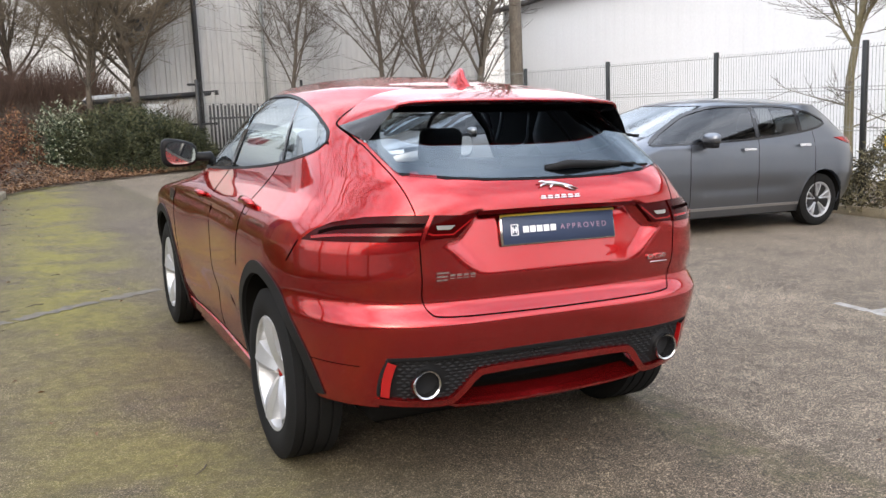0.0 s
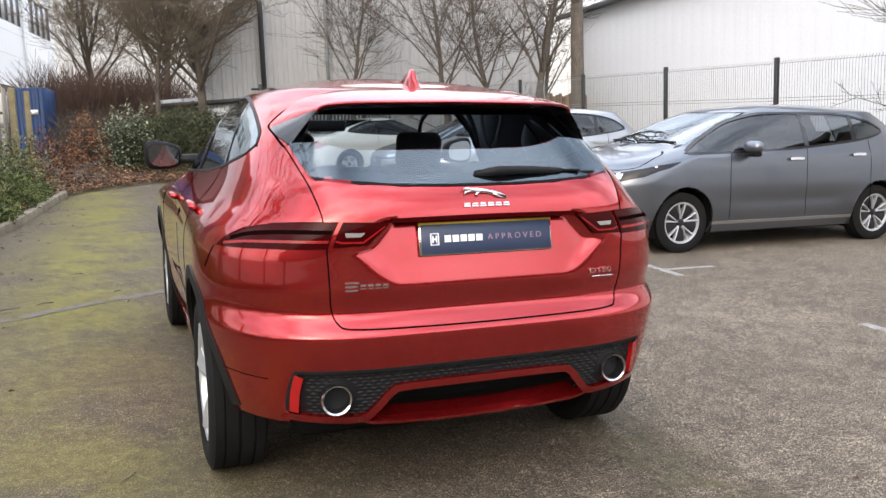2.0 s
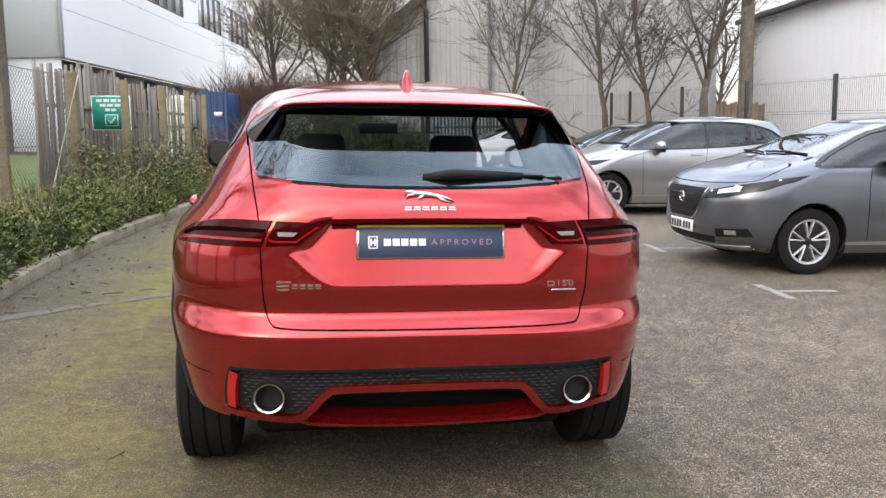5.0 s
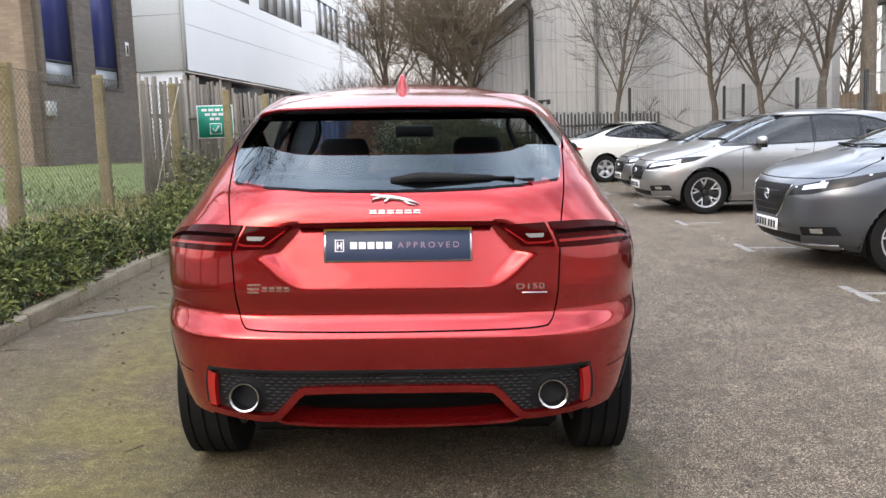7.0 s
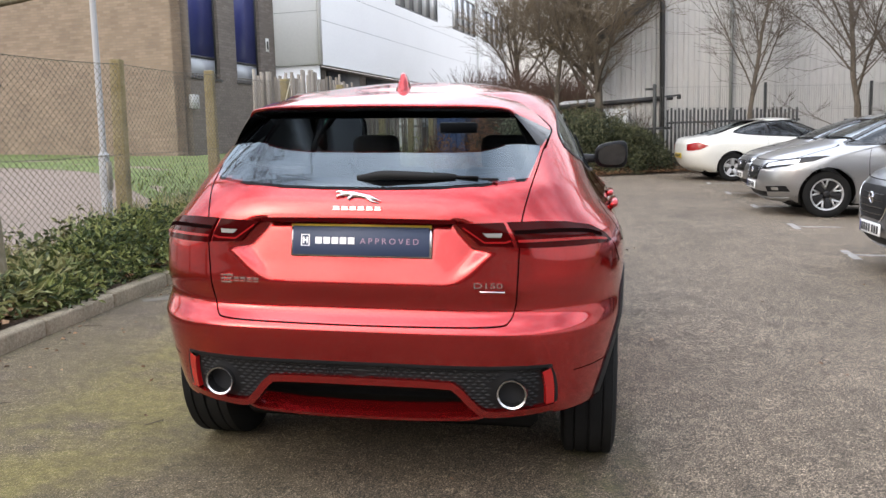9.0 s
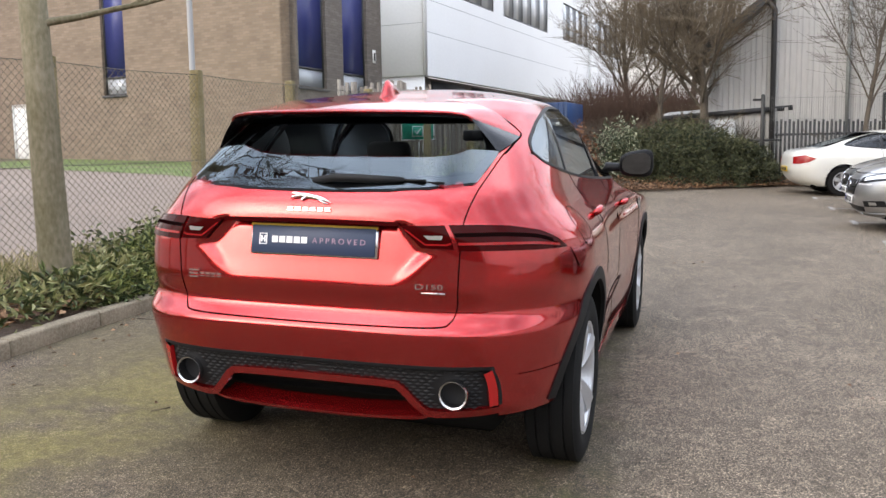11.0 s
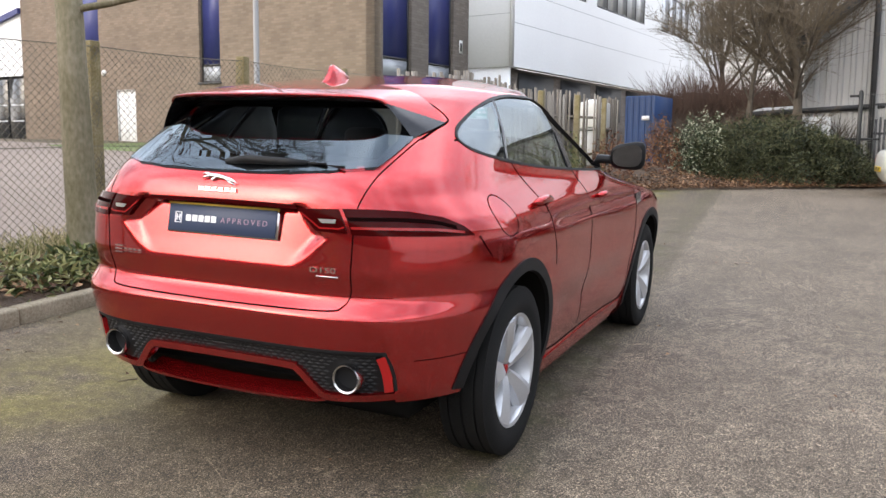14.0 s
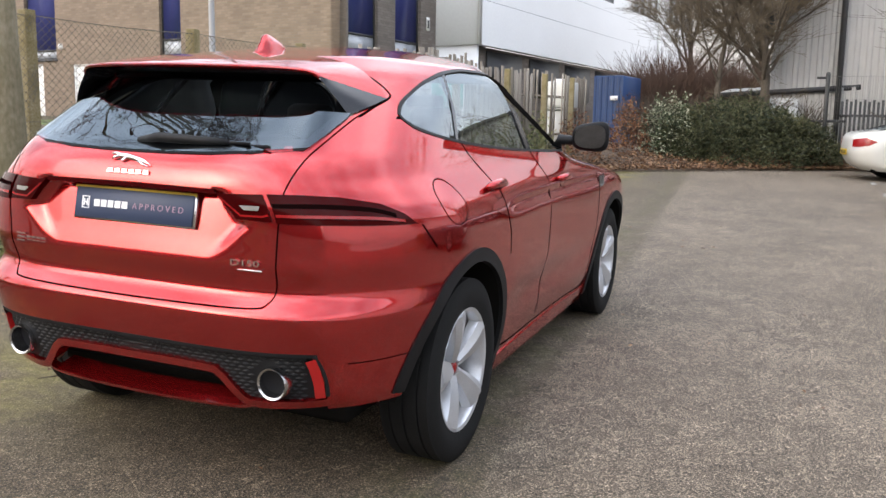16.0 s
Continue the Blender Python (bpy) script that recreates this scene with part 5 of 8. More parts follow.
def brick(name, colors, mortar):
    m = bpy.data.materials.new(name)
    m.use_nodes = True
    n, l = nodes_of(m)
    b = n["Principled BSDF"]
    tc = n.new("ShaderNodeTexCoord")
    sep = n.new("ShaderNodeSeparateXYZ")
    l.new(tc.outputs["Object"], sep.inputs[0])
    add = n.new("ShaderNodeMath")
    add.operation = "ADD"
    l.new(sep.outputs[0], add.inputs[0]), l.new(sep.outputs[1], add.inputs[1])
    com = n.new("ShaderNodeCombineXYZ")
    l.new(add.outputs[0], com.inputs[0]), l.new(sep.outputs[2], com.inputs[1])
    br = n.new("ShaderNodeTexBrick")
    br.inputs["Scale"].default_value = 1.0
    br.inputs["Brick Width"].default_value, br.inputs["Row Height"].default_value = 0.225, 0.075
    br.inputs["Mortar Size"].default_value = 0.006
    br.inputs["Color1"].default_value, br.inputs["Color2"].default_value, br.inputs["Mortar"].default_value = (*colors[0], 1), (*colors[1], 1), (*mortar, 1)
    l.new(com.outputs[0], br.inputs["Vector"])
    no = n.new("ShaderNodeTexNoise")
    no.inputs["Scale"].default_value, no.inputs["Detail"].default_value = 1.2, 8
    l.new(tc.outputs["Object"], no.inputs["Vector"])
    mr = n.new("ShaderNodeMapRange")
    mr.inputs["To Min"].default_value, mr.inputs["To Max"].default_value = 0.72, 1.25
    l.new(no.outputs[0], mr.inputs[0])
    mx = n.new("ShaderNodeMix")
    mx.data_type, mx.blend_type = "RGBA", "MULTIPLY"
    mx.inputs[0].default_value = 1
    l.new(br.outputs["Color"], mx.inputs[6]), l.new(mr.outputs[0], mx.inputs[7])
    l.new(mx.outputs[2], b.inputs["Base Color"])
    b.inputs["Roughness"].default_value = 0.9
    bp = n.new("ShaderNodeBump")
    bp.inputs["Strength"].default_value, bp.inputs["Distance"].default_value = 0.6, 0.008
    bp.invert = True
    l.new(br.outputs["Fac"], bp.inputs["Height"])
    l.new(bp.outputs[0], b.inputs["Normal"])
    return m


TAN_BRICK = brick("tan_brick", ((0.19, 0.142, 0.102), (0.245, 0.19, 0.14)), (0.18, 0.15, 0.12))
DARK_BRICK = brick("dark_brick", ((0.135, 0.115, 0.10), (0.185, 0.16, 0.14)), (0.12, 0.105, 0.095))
WHITE_CLAD = worn("white_cladding", [(0.78, 0.79, 0.80), (0.86, 0.87, 0.88)], 0.4, 12, (0.35, 0.5), 0.05, 0.003)
GREY_CLAD = worn("grey_cladding", [(0.34, 0.34, 0.33), (0.43, 0.425, 0.415)], 0.35, 9, (0.45, 0.6), 0.05, 0.003, (1, 1, 0.25))
BLUE_PANEL = worn("blue_panel", [(0.028, 0.035, 0.15), (0.04, 0.05, 0.19)], 1.0, 20, (0.3, 0.45), 0.0)
DARK_TRIM = plain("dark_trim", (0.03, 0.03, 0.032), 0.5)
WHITE_TRIM = plain("white_trim", (0.72, 0.72, 0.70), 0.5)
# upper panes: reflected sky is put into their pale base colour
SKY_PANE = plain("window_pane", (0.62, 0.64, 0.66), 0.06, 0.0, 0.8, 0.9)
JOINT = plain("cladding_joint", (0.42, 0.43, 0.44), 0.6)
PALE_PANE = plain("pale_pane", (0.42, 0.44, 0.47), 0.15, 0.0, 0.3)
DARK_PANE = plain("dark_pane", (0.02, 0.022, 0.025), 0.08, 0, 0.5)


def wall_with_holes(name, length, height, thick, holes, material, parent, m, label=""):
    """A wall along x (its face towards -y) with rectangular openings (x0, z0, x1, z1) through it."""
    xs = sorted({0.0, length, *[h[0] for h in holes], *[h[2] for h in holes]})
    zs = sorted({0.0, height, *[h[1] for h in holes], *[h[3] for h in holes]})
    s = Soup()
    for a, b in zip(xs, xs[1:]):
        for c, d in zip(zs, zs[1:]):
            mx, mz = (a + b) / 2, (c + d) / 2
            if not any(h[0] < mx < h[2] and h[1] < mz < h[3] for h in holes):
                s.box(a, 0, c, b, thick, d)
    me = s.mesh(name)
    bm = bmesh.new()
    bm.from_mesh(me)
    bmesh.ops.remove_doubles(bm, verts=bm.verts, dist=1e-4)
    seen = {}
    for f in bm.faces:
        seen.setdefault(tuple(round(v, 3) for v in f.calc_center_median()), []).append(f)
    bmesh.ops.delete(bm, geom=[f for fs in seen.values() if len(fs) > 1 for f in fs], context="FACES")
    bm.to_mesh(me)
    bm.free()
    return part(name, me, material, parent, label, m)


def blue_window(parent, m, w, z0, z1, split):
    """A tall blue panelled window with a pale pane at its foot, set in its opening."""
    win = part("window", boxes((0, 0.1, z0, 0.05, 0.16, z1), (w - 0.05, 0.1, z0, w, 0.16, z1), (0, 0.1, z0, w, 0.16, z0 + 0.05), (0, 0.1, split - 0.03, w, 0.16, split + 0.03), (0, 0.1, z1 - 0.05, w, 0.16, z1)), DARK_TRIM, parent, "tall window with blue panels", m)
    part("blue_panel", boxes((0.05, 0.125, split + 0.03, w - 0.05, 0.145, z1 - 0.05)), BLUE_PANEL, win)
    part("pane", boxes((0.05, 0.125, z0 + 0.05, w - 0.05, 0.145, split - 0.03)), PALE_PANE, win)
    part("window_sill", boxes((-0.05, -0.05, z0 - 0.07, w + 0.05, 0.1, z0), bevel=0.01), DARK_TRIM, win)
    return win


def brick_building():
    z = 0.87
    house = thing("brick_building", "two-storey tan and dark brick works building with tall blue windows", "building", Matrix.Translation((CORNER.x, CORNER.y, z)) @ pose(0, 0, 0, 0, 0, YAW) @ Matrix.Scale(GROWN, 4))
    H = 8.6
    # front, its face towards the camera: x runs left from the corner
    L = 16.4
    front = [(L - 6.87, 2.37, L - 5.95, 6.4), (L - 13.5, 2.45, L - 11.85, 6.6), (L - 13.45, 0.14, L - 12.6, 2.3), (L - 11.0, 0.14, L - 10.0, 2.26)]
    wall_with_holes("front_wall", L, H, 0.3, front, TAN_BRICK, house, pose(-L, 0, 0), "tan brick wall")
    part("plinth", boxes((-L, -0.05, -0.6, 0.0, -0.003, 0.12), bevel=0.01), DARK_BRICK, house)
    blue_window(house, pose(-6.87, 0, 0), 0.92, 2.37, 6.4, 2.9)
    blue_window(house, pose(-13.5, 0, 0), 1.65, 2.45, 6.6, 2.75)
    for x0, x1, h in ((-13.45, -12.6, 2.3), (-11.0, -10.0, 2.26)):
        d = part("door", boxes((x0 + 0.02, 0.08, 0.14, (x0 + x1) / 2 - 0.01, 0.13, h), ((x0 + x1) / 2 + 0.01, 0.08, 0.14, x1 - 0.02, 0.13, h), bevel=0.008), WHITE_TRIM, house, "white double door")
        part("door_frame", boxes((x0, 0.02, 0.14, x0 + 0.04, 0.1, h), (x1 - 0.04, 0.02, 0.14, x1, 0.1, h), (x0, 0.02, h - 0.04, x1, 0.1, h)), WHITE_TRIM, d)
    part("bulkhead_lamp", lathe([(0.0, 0.1), (-0.06, 0.09), (-0.1, 0.05), (-0.11, 0)], 20, "y", True, "bulkhead_lamp"), WHITE_TRIM, house, "round white bulkhead lamp", pose(-11.6, 0, 2.85))
    # side, with two blue windows
    S = 4.95
    side = [(0.38, 2.35, 1.76, 6.2), (2.65, 2.35, 4.05, 6.2)]
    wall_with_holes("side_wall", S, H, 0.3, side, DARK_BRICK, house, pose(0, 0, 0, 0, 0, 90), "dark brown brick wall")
    for x0, w in ((0.38, 1.38), (2.65, 1.4)):
        blue_window(house, pose(0, 0, 0, 0, 0, 90) @ pose(x0, 0, 0), w, 2.35, 6.2, 2.9)
    part("meter_box", boxes((0.16, -0.12, 1.5, 0.5, -0.003, 1.86), bevel=0.015), plain("meter_grey", (0.38, 0.38, 0.37), 0.6), house, "pale grey meter box", pose(0, 0, 0, 0, 0, 90))
    sign = part("wall_sign", boxes((4.38, -0.02, 3.35, 4.56, -0.003, 3.75)), WHITE_TRIM, house, "small white sign", pose(0, 0, 0, 0, 0, 90))
    part("sign_mark", boxes((4.42, -0.024, 3.42, 4.52, -0.0205, 3.66)), DARK_TRIM, sign)
    part("flat_roof", boxes((-L, 0.3, H - 0.25, -0.3, 9.0, H - 0.05)), DARK_TRIM, house)
    part("parapet", boxes((-L - 0.05, -0.06, H, 0.06, 0.34, H + 0.12), bevel=0.02), DARK_TRIM, house)
    part("back_wall", boxes((-L, 8.7, -0.5, -0.35, 9.0, H - 0.3)), TAN_BRICK, house)
    part("end_wall", boxes((-L, 0.3, -0.5, -L + 0.3, 8.7, H - 0.3)), TAN_BRICK, house)
    part("floor_slab", boxes((-L + 0.3, 0.3, -0.5, -0.3, 8.7, 0.05)), DARK_TRIM, house)
    # lower annexe with a dark entrance
    ann = thing("annexe", "low white-clad annexe with a dark glazed entrance", "building", Matrix.Translation((CORNER.x, CORNER.y, z)) @ pose(0, 0, 0, 0, 0, YAW) @ Matrix.Scale(GROWN, 4))
    s = Soup()
    x0 = -L - 8
    pts = [(x0, 0.0, 2.95), (-L - 0.05, 0.0, 2.95), (-L - 0.05, 0.0, 5.2), (x0, 0.0, 3.6)]
    s.add([(p[0], 0.02, p[2]) for p in pts] + [(p[0], 0.3, p[2]) for p in pts], [(0, 1, 2, 3), (7, 6, 5, 4), (0, 4, 5, 1), (1, 5, 6, 2), (2, 6, 7, 3), (3, 7, 4, 0)])
    part("gable_panel", s.mesh("gable_panel"), WHITE_CLAD, ann)
    s = Soup()
    s.add([(x0, -0.12, 3.6), (-L, -0.12, 5.2), (-L, -0.12, 5.4), (x0, -0.12, 3.8), (x0, 6, 3.6), (-L, 6, 5.2), (-L, 6, 5.4), (x0, 6, 3.8)], [(0, 1, 2, 3), (7, 6, 5, 4), (0, 4, 5, 1), (1, 5, 6, 2), (2, 6, 7, 3), (3, 7, 4, 0)])
    part("roof", s.mesh("roof"), BLUE_PANEL, ann)
    part("entrance_wall", boxes((x0, 0.15, -0.5, -L - 0.05, 0.3, 2.95)), DARK_TRIM, ann)
    for k in range(4):
        d = part("entrance_pane", boxes((-L - 1.1 - 1.1 * k, 0.08, 0.1, -L - 0.1 - 1.1 * k, 0.13, 2.85), bevel=0.01), DARK_PANE, ann)
        for zz in (1.25, 1.85):
            s = Soup()
            for q in range(7):
                s.box(-L - 1.0 - 1.1 * k + 0.12 * q, 0.07, zz, -L - 1.0 - 1.1 * k + 0.12 * q + 0.08, 0.078, zz + 0.05)
            part("pane_marks", s.mesh("pane_marks"), INK_WHITE, d, kind="stuff")


def white_building():
    P = CORNER + Vector((math.sin(radians(8)), math.cos(radians(8)), 0)) * 4.97 * GROWN
    house = thing("white_building", "large white-clad works building with a ribbon of upper windows", "building", Matrix.Translation((P.x, P.y, 0.87)) @ pose(0, 0, 0, 0, 0, YAW) @ Matrix.Scale(GROWN, 4))
    W, L, H = 1.5, 25.0, 8.4
    base = 2.95
    part("end_cladding", boxes((-6, 0, base, W, 0.25, H)), WHITE_CLAD, house)
    part("end_base", boxes((-6, 0.1, -0.6, W - 0.1, 0.25, base - 0.01)), WHITE_CLAD, house)
    for z in (4.55, 6.2):
        part("panel_joint", boxes((-0.02, -0.004, z, W, -0.0005, z + 0.014)), JOINT, house)
    holes = [(2.2, 5.7, 5.6, 7.35), (6.6, 5.7, 11.9, 7.35), (14.1, 5.7, 18.2, 7.35), (19.6, 5.7, 24.2, 7.35)]
    turn = pose(W, 0.0, 0, 0, 0, 90)
    wall_with_holes("side_cladding", L, H - base, 0.25, [(a, b - base, c, d - base) for a, b, c, d in holes], WHITE_CLAD, house, turn @ pose(0.25, 0, base), "white metal cladding")
    for a, b, c, d in holes:
        a, c = a + 0.25, c + 0.25
        win = part("window_band", boxes((a, 0.01, b, c, 0.08, b + 0.05), (a, 0.01, d - 0.05, c, 0.08, d)), DARK_TRIM, house, "dark-framed window band", turn)
        n = max(3, round((c - a) / 1.05))
        for k in range(n + 1):
            x = a + (c - a - 0.06) * k / n
            part("mullion", boxes((x, 0.012, b + 0.06, x + 0.045, 0.06, d - 0.06)), DARK_TRIM, win)
            if k < n:
                part("pane", boxes((x + 0.045, 0.025, b + 0.06, x + (c - a - 0.06) / n, 0.045, d - 0.06)), SKY_PANE, win)
    for z in (4.3, 5.3, 7.7):
        part("panel_joint", boxes((0.25, -0.004, z, L, -0.0005, z + 0.014)), JOINT, house, m=turn)
    part("corner_flashing", boxes((-0.05, -0.03, base, 0.2, -0.004, H)), WHITE_TRIM, house, m=turn)
    part("downpipe", Soup().tube([(18.6, -0.08, -0.5), (18.6, -0.08, H)], 0.06, 10).mesh("downpipe", True), WHITE_TRIM, house, m=turn)
    part("base_wall", boxes((0.35, 0.35, -0.8, L, 0.5, base)), DARK_BRICK, house, m=turn)
    k = 0
    for x in np.arange(1.2, L - 3, 3.3):
        win = part("lower_window", boxes((x, 0.28, 1.5, x + 2.6, 0.345, base - 0.1)), DARK_TRIM, house, m=turn)
    part("roof", boxes((-6, 0.2, H - 0.2, W - 0.2, L, H + 0.1)), DARK_TRIM, house)
    part("far_wall", boxes((-6, L - 0.2, -0.8, W - 0.3, L + 0.1, H - 0.2)), WHITE_CLAD, house)


def ribbed(name, length, height, pitch, deep, top=None):
    """Profiled sheeting along x, its face towards -y."""
    verts, faces = [], []
    prof = [(0, 0), (0.3, 0), (0.42, 1), (0.88, 1)]
    xs = [(k + a) * pitch for k in range(int(length / pitch)) for a, _ in prof]
    ds = [d * deep for k in range(int(length / pitch)) for _, d in prof]
    for x, d in zip(xs, ds):
        t = top(x) if top else height
        verts += [(x, d, 0), (x, d, t)]
    for k in range(len(xs) - 1):
        faces.append((2 * k, 2 * k + 2, 2 * k + 3, 2 * k + 1))
    return mesh_of(name, verts, faces, False)


def grey_shed():
    P = Vector((3.1, 23.35, 0.1))
    shed = thing("grey_warehouse", "tall grey warehouse clad in ribbed metal sheet", "building", Matrix.Translation(P) @ pose(0, 0, 0, 0, 0, YAW))
    H, L = 6.7, 8.9
    part("front_cladding", ribbed("front_cladding", L, H, 0.3, 0.026), GREY_CLAD, shed, "pale grey ribbed sheeting")
    part("front_wall", boxes((0, 0.06, 0, L, 0.3, H)), GREY_CLAD, shed)
    part("side_wall", boxes((L - 0.3, 0.3, 0, L, 14, H)), GREY_CLAD, shed)
    low = lambda x: 5.5 - 0.8 * (1.8 - x)
    part("wing_cladding", ribbed("wing_cladding", 1.8, 5, 0.3, 0.04, low), GREY_CLAD, shed, m=pose(-1.82, 0.1, 0))
    s = Soup()
    a, b = (-2.1, 3.87), (0.0, 5.55)
    s.add([(a[0], -0.3, a[1]), (b[0], -0.3, b[1]), (b[0], -0.3, b[1] + 0.3), (a[0], -0.3, a[1] + 0.3), (a[0], 12, a[1]), (b[0], 12, b[1]), (b[0], 12, b[1] + 0.3), (a[0], 12, a[1] + 0.3)], [(0, 1, 2, 3), (7, 6, 5, 4), (0, 4, 5, 1), (1, 5, 6, 2), (2, 6, 7, 3), (3, 7, 4, 0)])
    part("wing_roof", s.mesh("wing_roof"), DARK_TRIM, shed, "dark sloping roof of the wing")
    part("wing_wall", boxes((-1.8, 0.2, 0, -0.02, 0.4, 3.9)), GREY_CLAD, shed)
    part("wing_side", boxes((-1.8, 0.4, 0, -1.6, 11, 3.9)), GREY_CLAD, shed)
    part("drainpipe", Soup().tube([(-0.02, -0.12, 0), (-0.02, -0.12, 5.2), (-0.25, -0.2, 5.5)], 0.075, 10).mesh("drainpipe", True), DARK_TRIM, shed, "black drainpipe")
    part("drainpipe", Soup().tube([(1.9, -0.1, 0), (1.9, -0.1, H)], 0.05, 10).mesh("drainpipe", True), MESH_STEEL, shed, "grey drainpipe")
    part("eaves", boxes((-0.1, -0.2, H, L + 0.1, 0.4, H + 0.2)), DARK_TRIM, shed)
    part("roof", boxes((0, 0.3, H - 0.2, L - 0.3, 14, H)), DARK_TRIM, shed)


def right_building():
    P = Vector((12.2, -14, -1.2))
    house = thing("white_unit", "long low white industrial unit behind the mesh fence", "building", Matrix.Translation(P) @ pose(0, 0, 0, 0, 0, -4))
    L, H = 40.0, 6.6
    turn = pose(0, 0, 0, 0, 0, 90) @ Matrix.Diagonal((1, -1, 1, 1))
    wall = ribbed("side_cladding", L, H, 0.5, 0.006)
    for v in wall.vertices:
        v.co = (-v.co.y, v.co.x, v.co.z)
    part("side_cladding", wall, WHITE_CLAD, house, "white sheet cladding")
    part("side_wall", boxes((0.02, 0, 0, 0.3, L, H)), WHITE_CLAD, house)
    part("end_wall", boxes((0.3, L - 0.3, 0, 14, L, H + 1.0)), WHITE_CLAD, house)
    s = Soup()
    s.add([(-0.35, -0.2, H), (14, -0.2, H + 1.6), (14, L + 0.3, H + 1.6), (-0.35, L + 0.3, H), (-0.35, -0.2, H + 0.12), (14, -0.2, H + 1.72), (14, L + 0.3, H + 1.72), (-0.35, L + 0.3, H + 0.12)], [(0, 3, 2, 1), (4, 5, 6, 7), (0, 1, 5, 4), (1, 2, 6, 5), (2, 3, 7, 6), (3, 0, 4, 7)])
    part("roof", s.mesh("roof"), GREY_CLAD, house)
    part("gutter", boxes((-0.48, -0.2, H - 0.08, -0.34, L + 0.3, H + 0.1), bevel=0.03), DARK_TRIM, house, "dark gutter")


# unseen walls added behind the camera, to darken what the red tail reflects
part("wall_south", boxes((-40, -17.8, -1.5, 14, -17.5, 4.0)), DARK_BRICK, None, "plain dark brick wall closing the yard", kind="structure")
part("wall_south_west", boxes((-40, -18.15, -1.5, -7.5, -17.82, 5.6)), DARK_BRICK, None, "plain dark brick wall behind the yard", kind="structure")
brick_building()
white_building()
grey_shed()
right_building()


# ---- parked cars ----
def parked_car(name, label, m, paint, c):
    """A parked hatchback or coupe from its tables: skin, glass, wheels, lamps, plates and trim."""
    sh = Shell(c["tail"], c["nose"], c["half"], c.get("dt", 0.6), c.get("dn", 0.75), c.get("pt", 4.2), c.get("pn", 3.4), 0.015, c["half"][-1][0], c["crown"], None, c["axles"][0] + 1.35)
    low, top = curve(c["low"]), curve(c["top"])
    y0, y1 = c["low"][0][0], c["low"][-1][0]
    ztop = c["half"][-1][0]
    car = thing(name, label, "car", m, "parked cars")
    zs = list(np.arange(0.2, 0.8, 0.03)) + list(np.arange(0.8, ztop, 0.018)) + [ztop]
    ws, rs = c["screen"], c["rear_glass"]
    R, aR = c["R"], c["R"] + 0.055

    def drop(p):
        if y0 < p.y < y1 and abs(p.x) > 0.5 and low(p.y) < p.z < top(p.y):
            return True
        if p.y > c["mid"] and ws[0] + 0.01 < p.z < ws[1] and abs(p.x) < sh.half(p.z) * 0.84:
            return True
        if p.y < c["mid"] - 0.5 and rs[0] + 0.01 < p.z < rs[1] and abs(p.x) < sh.half(p.z) * c.get("rear_hole", 0.76):
            return True
        return False

    arches = [(a, R + 0.01, aR) for a in c["axles"]]
    part("body", sh.mesh("body", drop, zs, 30, 90, 30, 8, arches, [(low, y0, y1, 0.0092), (top, y0, y1, 0.0092)]), paint, car)
    part("underbody", boxes((-0.7, 0.4, 0.17, 0.7, c["axles"][1] + 0.5, 0.3), bevel=0.03), DARK, car)
    st = c["wheel"]
    for s in (-1, 1):
        surf = sh.flank(s)
        for a in c["axles"]:
            x = s * (sh.side(a, 0.4) - 0.025 - 0.1)
            wheel(car, x, a, R, R, 0.2, c["rim"], st, c["alloy"], DARK_ALLOY)
            line = [(a + (aR + 0.004) * math.cos(t), R + 0.01 + (aR + 0.004) * math.sin(t)) for t in np.linspace(radians(-20), radians(200), 26)]
            part("arch_lip", ribbon(surf, line, 0.014, 0.004, 0.03), c.get("arch", paint), car)
            pts = [[(s * xx, a + (aR - 0.003) * math.cos(t), R + (aR - 0.003) * math.sin(t)) for t in np.linspace(radians(-25), radians(205), 20)] for xx in (sh.side(a, 0.4) - 0.02, 0.5)]
            part("arch_liner", mesh_of("arch_liner", pts[0] + pts[1], [(k, k + 1, 20 + k + 1, 20 + k) for k in range(19)]), DARK, car)
        ys = list(np.linspace(y0 + 0.03, y1 - 0.03, 34))
        edges = [y0 + 0.02, *c["pillars"], y1 - 0.02]
        for a, b in zip(edges, edges[1:]):
            yy = np.linspace(a + 0.015, b - 0.015, 12)
            poly = [(y, low(y)) for y in yy] + [(y, max(top(y), low(y) + 0.004)) for y in yy[::-1]]
            part("side_glass", drape(surf, poly, 12, 5, -0.003, 0.004), TINTED, car).visible_shadow = False
        part("window_trim", ribbon(surf, [Vector((y, low(y))) for y in ys] + [Vector((y, top(y))) for y in ys[::-1]], 0.024, 0.004, 0.02, True), GLOSS_BLACK, car)
        for y in c["pillars"]:
            part("window_pillar", ribbon(surf, [(y, low(y)), (y - 0.01, (low(y) + top(y)) / 2), (y - 0.02, top(y))], 0.06, 0.001, 0.012), GLOSS_BLACK, car)
        for y in c["gaps"]:
            part("door_gap", ribbon(surf, spline([(y, low(min(max(y, y0), y1)) - 0.01), (y + 0.03, 0.85), (y + 0.02, 0.6), (y, 0.34)], 6), 0.007, 0.0012, 0.004), SEAM, car)
        part("sill_gap", ribbon(surf, [(c["axles"][0] + aR, 0.3), (c["axles"][1] - aR, 0.3)], 0.03, 0.004, 0.01), c.get("sill", SILVER_PAINT), car)
        for y, z in c["handles"]:
            part("door_handle", ribbon(surf, [(y - 0.1, z), (y, z + 0.003), (y + 0.09, z)], 0.026, 0.03, 0.026), c.get("handle", CHROME), car)
        my, mz = c["mirror"]
        mx = sh.flank_x(my, mz)
